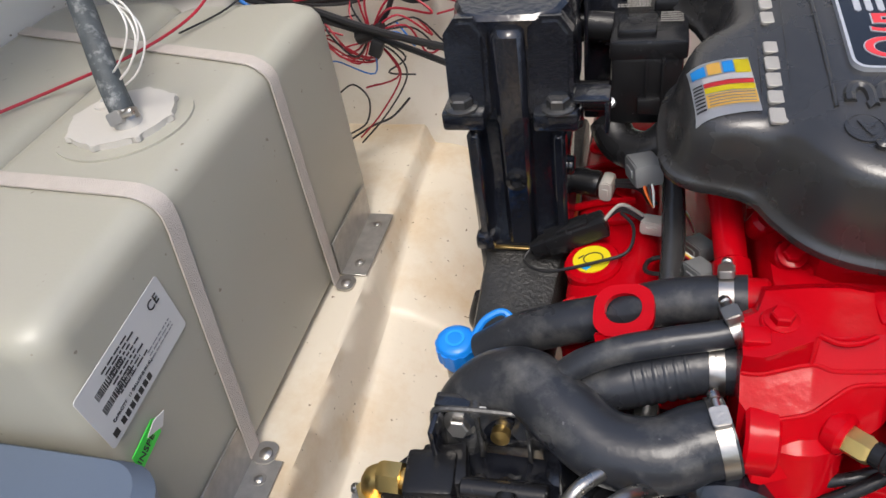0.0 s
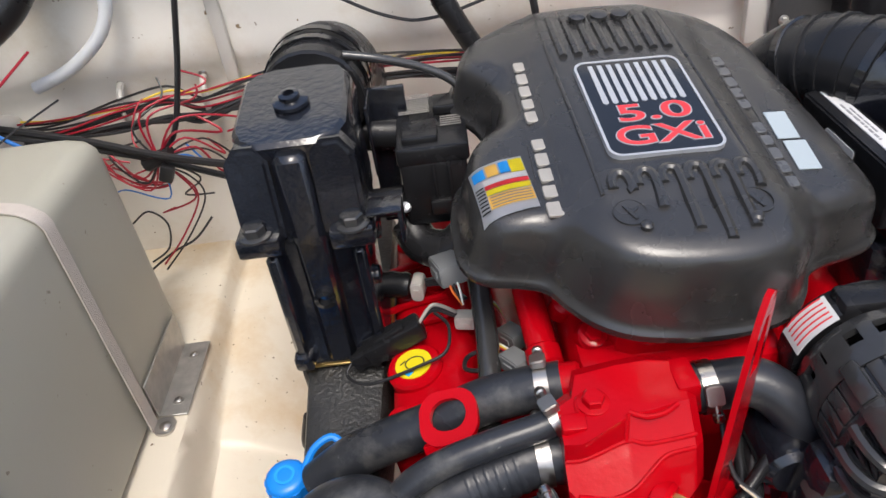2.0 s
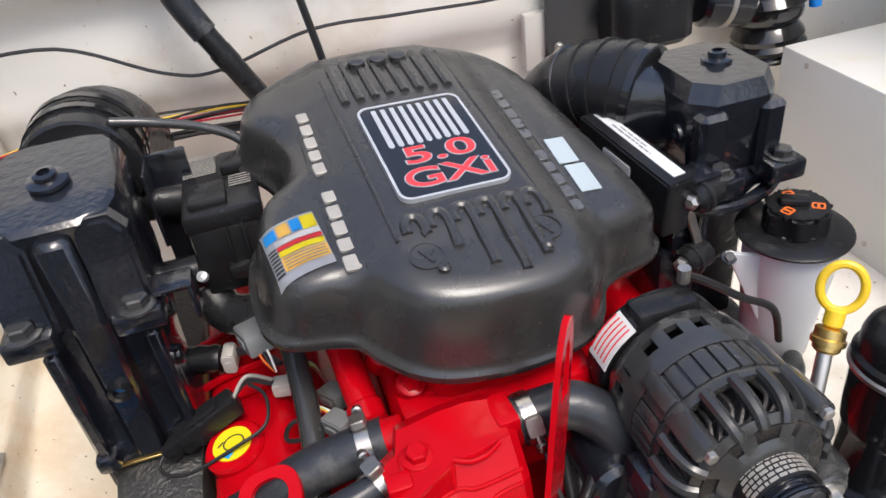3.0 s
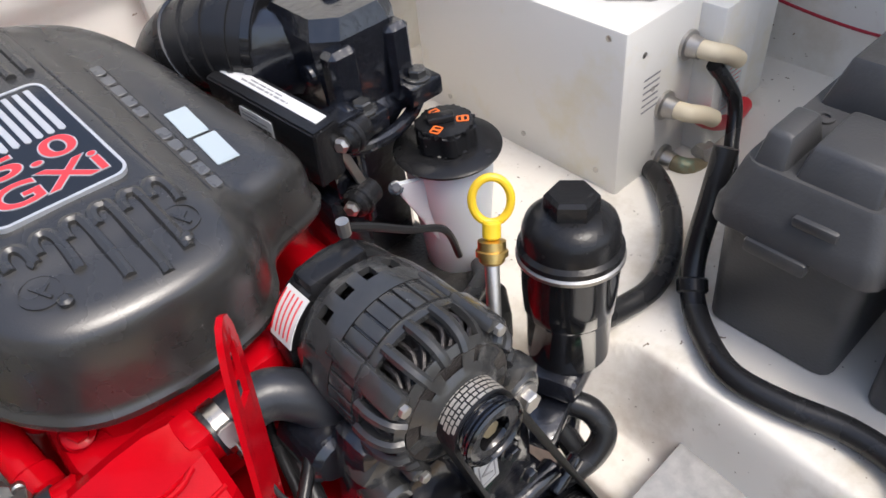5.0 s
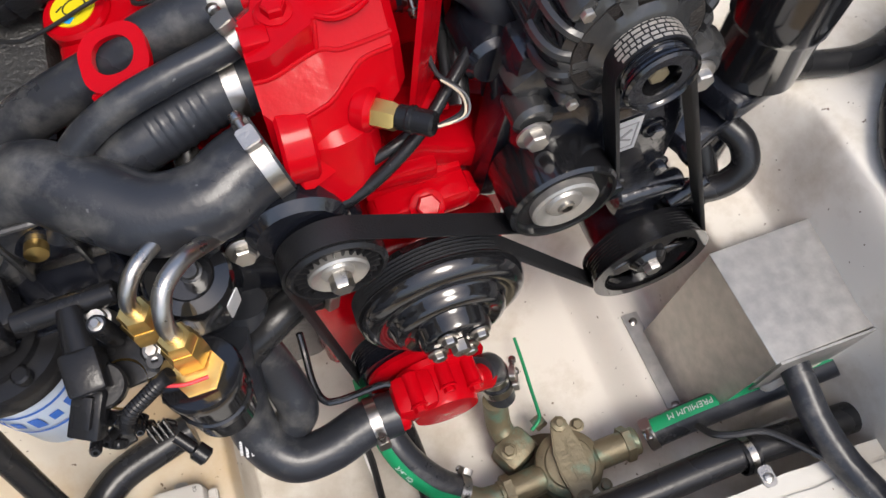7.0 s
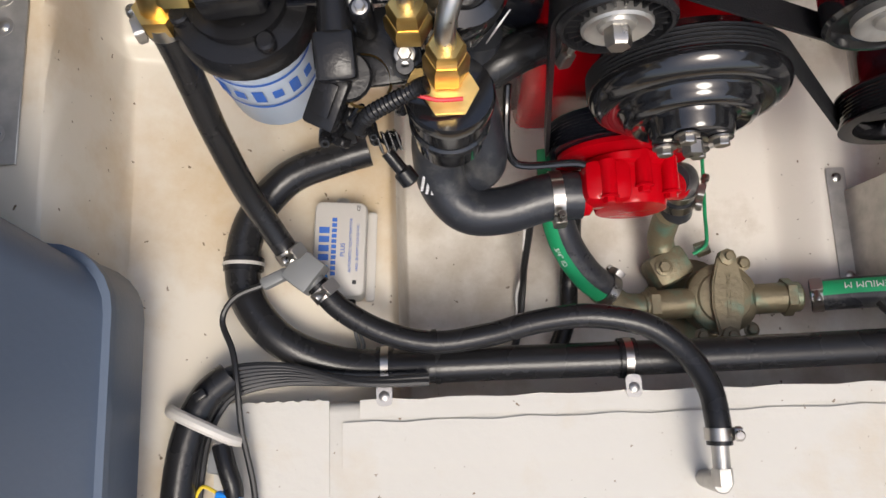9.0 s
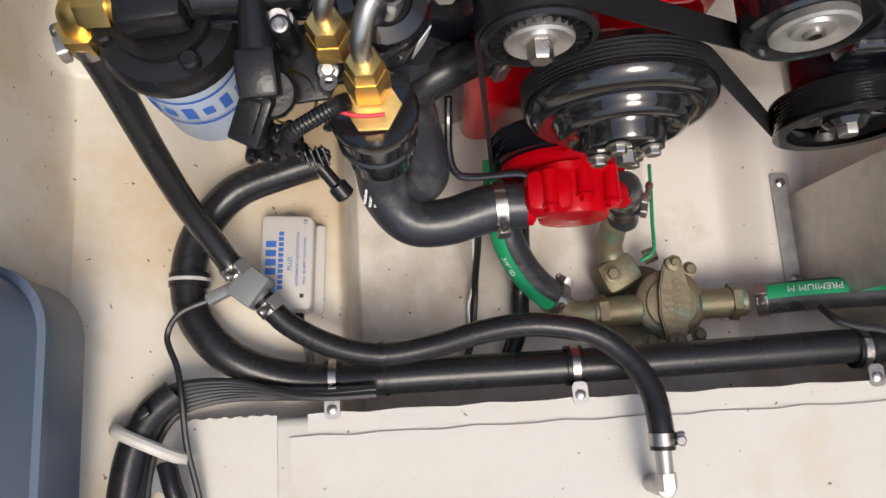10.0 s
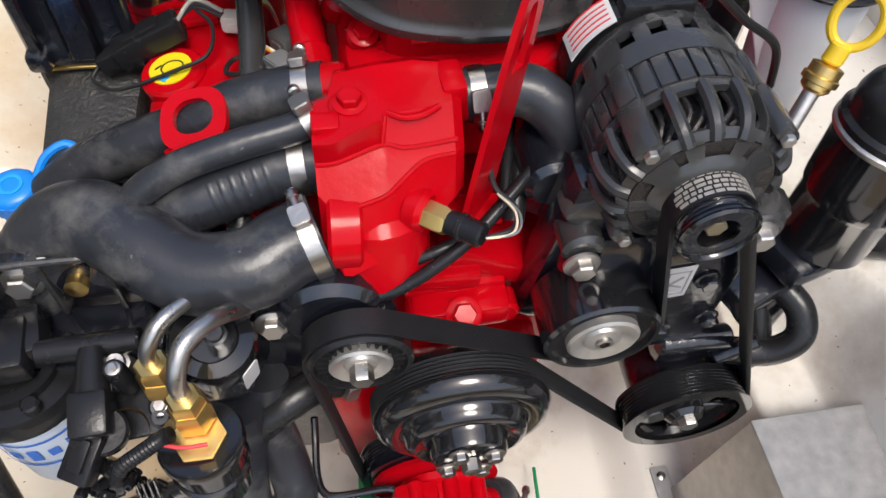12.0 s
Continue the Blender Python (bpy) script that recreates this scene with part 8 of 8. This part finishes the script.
def striped_hose(pts, label, side, words, tpos, clampside, size, flip):
    ob = hose("striped_hose", pts, 0.0205, label, "rubber", [clampside], steps=10)
    path = smooth_path(pts, 10)
    rings = []
    for i, p in enumerate(path):
        d = (path[min(i + 1, len(path) - 1)] - path[max(i - 1, 0)]).normalized()
        s = Vector(side)
        s = (s - d * s.dot(d)).normalized()
        q = d.cross(s)
        row = []
        for r in (0.0203, 0.0211):
            for a in ((-0.5, 0.5) if r < 0.0205 else (0.5, 0.25, 0, -0.25, -0.5)):
                row.append(p + r * (math.cos(a) * s + math.sin(a) * q))
        rings.append(row)
    part("stripe", loft(B(), rings), "green_line", ob, "green stripe")
    k = int(tpos * (len(path) - 1))
    d = (path[k + 1] - path[k - 1]).normalized()
    sd = Vector(side)
    sd = (sd - d * sd.dot(d)).normalized()
    u = -d if flip else d
    text(words, size, plane_at(path[k] + sd * 0.0213, u, sd.cross(u)), "label_white", ob, "hose_print", 0.0003)
    return ob


striped_hose([(0.478, 0.199, 0.156), (0.53, 0.199, 0.180), (0.60, 0.196, 0.215), (0.66, 0.192, 0.245), (0.71, 0.19, 0.27)], "black water hose with a green stripe and white print", (0, 0.35, 1), "PREMIUM M", 0.32, (0.06, (0, 0.4, 1)), 0.0125, True)
striped_hose([(0.214, 0.213, 0.168), (0.185, 0.232, 0.185), (0.160, 0.262, 0.205), (0.145, 0.295, 0.225), (0.140, 0.335, 0.24), (0.14, 0.38, 0.25)], "black water hose with a green stripe dropping from the pump", (-0.75, -0.35, 0.7), '3/4" ID', 0.42, (0.05, (0.2, 1, 0.4)), 0.010, True)

# ---- float switch on the pad ----
def float_switch():
    zf = 0.206
    m = pose(-0.127, 0.267, zf + 0.004, 0, 5, -3) @ Matrix.Diagonal((0.95, 0.97, 1, 1))
    f = thing("float_switch", "white plastic automatic bilge float switch with blue print", "float switch", (-0.134, 0.275, zf))
    bm = B()
    rings = []
    for z, k in ((0.0, 1.0), (0.030, 0.99), (0.036, 0.96), (0.0375, 0.92)):
        rings.append([(x * k, y * k, z) for x, y in round_rect(0.068, 0.122, 0.010, 4)])
    loft(bm, rings)
    put(bm, bm.verts, m)
    part("housing", bm, "white_plastic", f)
    bm = slab(B(), round_rect(0.012, 0.115, 0.004, 3), 0.0, 0.014, m @ pose(0.040, -0.004, 0), bevel=0.002)
    part("vent_side", bm, "white_plastic", f)
    bm = slab(B(), round_rect(0.018, 0.014, 0.005, 3), 0, 0.006, m @ pose(0.0, 0.066, 0), bevel=0.001)
    part("mounting_tab", bm, "white_plastic", f)
    part("screw", lathe(B(), [(0.006, 0), (0.006, 0.003), (0, 0.004)], m @ Vector((0.0, 0.066, 0.006)), m.to_3x3() @ Vector((0, 0, 1)), 12), "dull_steel", f)
    z = 0.0378
    r90 = pose(0, 0, 0, 0, 0, 90)
    text("AUTOMATIC FLOAT SWITCH", 0.0052, m @ pose(0.0135, 0.004, z) @ r90, "ink_blue", f, "print", 0.0003)
    text("MAX. 20 AMP/ 12-24-32 VDC", 0.0048, m @ pose(0.0225, 0.002, z) @ r90, "ink_blue", f, "print", 0.0003)
    text("PLUS", 0.008, m @ pose(0.004, -0.002, z) @ r90, "ink_blue", f, "print", 0.0003)
    text("CE", 0.006, m @ pose(0.0225, 0.052, z) @ r90, "ink", f, "print", 0.0003)
    bm = B()
    for i in range(4):
        box(bm, (-0.020, -0.012 + i * 0.0115, z), (0.013, 0.008, 0.0006), bevel=0.0)
    for i in range(11):
        box(bm, (-0.0075, -0.032 + i * 0.0068, z), (0.0062, 0.0048, 0.0006))
    put(bm, bm.verts, m)
    part("brand_bars", bm, "ink_blue", f)
    bm = B()
    for k in range(3):
        tube(bm, [(-0.0265 + k * 0.005, -0.045, z), (-0.0245 + k * 0.005, -0.038, z), (-0.0275 + k * 0.005, -0.030, z), (-0.0255 + k * 0.005, -0.022, z)], 0.0016, 6, 4)
    put(bm, bm.verts, m)
    part("wave_mark", bm, "sky_blue", f)
    part("indicator", slab(B(), [(-0.0025, -0.0025), (0.0025, -0.0025), (0.0025, 0.0025), (-0.0025, 0.0025)], z, z + 0.0006, m @ pose(0.020, -0.042, 0)), "ink", f)
    part("cable_gland", cyl(B(), m @ Vector((0.012, -0.060, 0.014)), m @ Vector((0.012, -0.075, 0.012)), 0.010, 14, 0.002), "black_plastic", f)
    for dx in (0.0, 0.006):
        part("lead", tube(B(), [m @ Vector((0.012, -0.07, 0.012)), m @ Vector((0.018 + dx, -0.085, 0.006)), m @ Vector((0.024 + dx, -0.105, 0.004)), (-0.105 + dx, 0.150, 0.222), (-0.11 + dx, 0.128, 0.225)], 0.0022, 8, 6), "grey_plug", f)


float_switch()

# ---- hoses and looms along the forward stringer ----
bh = hose("bilge_hose", [(-0.085, 0.385, 0.262), (-0.1213, 0.3752, 0.262), (-0.1782, 0.352, 0.268), (-0.2211, 0.3083, 0.262), (-0.2357, 0.2588, 0.262), (-0.2289, 0.2065, 0.262), (-0.194, 0.1609, 0.262), (-0.1426, 0.1343, 0.25), (-0.078, 0.124, 0.24), (0.07, 0.124, 0.236), (0.217, 0.124, 0.236), (0.405, 0.126, 0.236), (0.55, 0.128, 0.238), (0.66, 0.124, 0.238), (0.78, 0.118, 0.238)],
     0.0205, "thick black bilge hose bent along the cross stringer", "rubber_dark", seg=20)
for y, z in ((0.248, 0.2625),):
    part("band_clamp", lathe(B(), [(0.0212, -0.008), (0.0235, -0.008), (0.0235, 0.008), (0.0212, 0.008)], (-0.2345, y, z), (0.03, 1, 0.02), 24, cap=False), "black_plastic", bh)
    part("band_clamp", lathe(B(), [(0.0237, -0.002), (0.0243, -0.002), (0.0243, 0.002), (0.0237, 0.002)], (-0.2345, y, z), (0.03, 1, 0.02), 24, cap=False), "white_plastic", bh)
part("cable_tie", lathe(B(), [(0.0208, -0.003), (0.0222, -0.003), (0.0222, 0.003), (0.0208, 0.003)], (-0.010, 0.124, 0.238), (1, 0, 0), 20, cap=False), "black_plastic", bh)
hose("runoff_hose", [(0.632, 0.215, 0.325), (0.630, 0.17, 0.315), (0.632, 0.125, 0.30), (0.645, 0.07, 0.285), (0.67, 0.0, 0.28)], 0.0185, "printed black hose crossing the stringer", "rubber", [(0.06, (0.3, 0, 1))])


def hose_clip(x):
    c = thing("hose_clip", "cushioned steel hose clip screwed to the cloth-wrapped stringer", "hose clip", (x, 0.10, 0.26), "hose clips")
    part("cushion", lathe(B(), [(0.0210, -0.010), (0.0235, -0.010), (0.0235, 0.010), (0.0210, 0.010)], (x, 0.1245, 0.237), (1, 0, 0), 24, cap=False), "black_plastic", c)
    part("band", lathe(B(), [(0.0237, -0.0045), (0.0243, -0.0045), (0.0243, 0.0045), (0.0237, 0.0045)], (x, 0.1245, 0.237), (1, 0, 0), 24, cap=False), "steel", c)
    part("tab", slab(B(), round_rect(0.018, 0.026, 0.006, 3), 0, 0.002, pose(x, 0.092, 0.2615)), "steel", c)
    part("screw", lathe(B(), [(0.006, 0), (0.006, 0.002), (0.003, 0.004), (0, 0.004)], (x, 0.090, 0.2635), (0, 0, 1), 14), "dull_steel", c)


for x in (-0.072, 0.212, 0.558):
    hose_clip(x)

th = hose("fuel_hose", [(-0.211, 0.383, 0.590), (-0.2125, 0.376, 0.55), (-0.2155, 0.366, 0.50), (-0.216, 0.346, 0.435), (-0.206, 0.311, 0.368), (-0.185, 0.271, 0.315), (-0.172, 0.250, 0.300)], 0.0135, "black rubber fuel hose from the brass elbow", "rubber_dark", [(0.02, (-1, -0.4, 0)), (0.98, (0.4, 0.4, 1))])
bm = B()
box(bm, (-0.156, 0.231, 0.293), (0.034, 0.040, 0.036), (0, 0, -38), bevel=0.003)
cyl(bm, (-0.172, 0.250, 0.296), (-0.14, 0.213, 0.290), 0.0125, 14)
box(bm, (-0.190, 0.225, 0.293), (0.034, 0.014, 0.014), (0, 0, 25), bevel=0.004)
solo("flow_sensor", bm, "grey_plug", "grey plastic inline flow sensor between two hoses", "sensor")
fh = hose("fuel_hose", [(-0.143, 0.217, 0.291), (-0.115, 0.187, 0.284), (-0.066, 0.160, 0.278), (-0.012, 0.148, 0.276), (0.047, 0.154, 0.280), (0.103, 0.166, 0.290), (0.160, 0.170, 0.298), (0.220, 0.158, 0.300), (0.258, 0.130, 0.302), (0.280, 0.090, 0.310), (0.283, 0.055, 0.318), (0.283, 0.028, 0.318)], 0.0135, "black rubber fuel hose arching to a metal barb", "rubber_dark", [(0.03, (0.5, 0.3, 1)), (0.95, (1, 0, 0.3))])
part("cable_tie", lathe(B(), [(0.0138, -0.003), (0.0152, -0.003), (0.0152, 0.003), (0.0138, 0.003)], (-0.012, 0.148, 0.276), (1, 0.1, 0), 18, cap=False), "black_plastic", fh)
bm = cyl(B(), (0.283, 0.030, 0.318), (0.283, -0.002, 0.316), 0.009, 14, 0.001)
hexa(bm, (0.283, 0.004, 0.316), (0, -1, 0), 0.0115, 0.018)
cyl(bm, (0.283, -0.012, 0.315), (0.283, -0.012, 0.255), 0.010, 14, 0.001)
solo("hose_barb", bm, "galvanized", "bright metal hose barb on the stringer", "pipe fitting")
cable([(-0.205, 0.218, 0.293), (-0.235, 0.205, 0.295), (-0.25, 0.18, 0.29), (-0.235, 0.145, 0.30), (-0.228, 0.11, 0.305), (-0.225, 0.06, 0.295), (-0.215, 0.0, 0.28), (-0.21, -0.06, 0.275)], 0.0036, "wire_black", "black lead of the flow sensor", group="sensor leads")
cable([(0.520, 0.178, 0.235), (0.525, 0.160, 0.255), (0.545, 0.150, 0.262), (0.585, 0.137, 0.268), (0.63, 0.085, 0.275), (0.68, 0.03, 0.275), (0.72, -0.03, 0.27)], 0.0045, "wire_black", "black cable crossing the stringer", group="sensor leads")

# wiring loom that turns round the stringer's end
for i in range(7):
    a = i - 3
    cable([(-0.02, 0.104 + 0.003 * (i % 3), 0.272 + 0.002 * i), (-0.10, 0.106 + 0.003 * (i % 2), 0.273 + 0.002 * i), (-0.18, 0.118 + a * 0.003, 0.278), (-0.235 - a * 0.002, 0.112 + a * 0.004, 0.285 + 0.002 * i), (-0.262 - a * 0.004, 0.088 + a * 0.002, 0.288), (-0.277 - a * 0.004, 0.045, 0.288), (-0.285 - a * 0.004, -0.02, 0.285), (-0.288 - a * 0.004, -0.09, 0.28)], 0.0042, "wire_black", "cable of the loom turning round the stringer end", "loom_cable", group="stringer loom")
lc = hose("loom_conduit", [(-0.238, 0.118, 0.295), (-0.262, 0.096, 0.300), (-0.279, 0.060, 0.302), (-0.289, 0.01, 0.30), (-0.293, -0.05, 0.295), (-0.295, -0.10, 0.29)], 0.018, "black split corrugated wiring conduit", "rubber_dark", steps=14, category="conduit")
bm = tube(B(), [(-0.304, 0.083, 0.290), (-0.290, 0.080, 0.318), (-0.262, 0.067, 0.322), (-0.235, 0.052, 0.306), (-0.228, 0.048, 0.280)], 0.007, 10, 6)
solo("nylon_band", bm, "white_plastic", "wide white nylon band round the wiring conduit", "cable tie")
bm = box(B(), (-0.262, 0.098, 0.322), (0.014, 0.010, 0.010), (0, 0, 30), bevel=0.002)
part("tie_head", bm, "black_plastic", lc)
hose("loom_conduit", [(-0.245, 0.045, 0.30), (-0.238, 0.022, 0.302), (-0.232, 0.000, 0.298), (-0.233, -0.02, 0.29)], 0.0105, "short ribbed black wiring conduit", "black_plastic", steps=14, category="conduit")
plug((-0.250, 0.03, 0.297), (0.2, 1, 0), (0.03, 0.014, 0.014), "grey_plug", "grey wiring plug beside the conduit")
plug((-0.236, -0.012, 0.298), (1, -0.3, 0), (0.030, 0.012, 0.012), "blue_cap", "bright blue wiring plug")
plug((-0.230, -0.024, 0.296), (1, -0.3, 0), (0.030, 0.012, 0.012), "blue_cap", "bright blue wiring plug")
cable([(-0.25, -0.004, 0.298), (-0.265, 0.002, 0.296), (-0.275, -0.01, 0.29)], 0.002, "wire_yellow", "short yellow wire on a plug", "plug_wire", group="plug wires")
# wires hanging to the trough floor
for i, m in enumerate(("wire_black", "wire_black", "wire_white")):
    cable([(0.105 + 0.004 * i, 0.31, 0.28), (0.112 - 0.003 * i, 0.295, 0.20), (0.110, 0.255, 0.125), (0.108 - 0.004 * i, 0.22, 0.098), (0.10, 0.17, 0.095), (0.085, 0.125, 0.10)], 0.005 if i == 0 else 0.0022, m, "wire hanging to the trough floor", "bilge_wire", group="bilge wires")
hose("bilge_conduit", [(0.165, 0.33, 0.22), (0.172, 0.28, 0.15), (0.172, 0.24, 0.112), (0.168, 0.19, 0.108), (0.15, 0.145, 0.115)], 0.0125, "black corrugated conduit under the pump", "rubber_dark", steps=14, category="conduit")
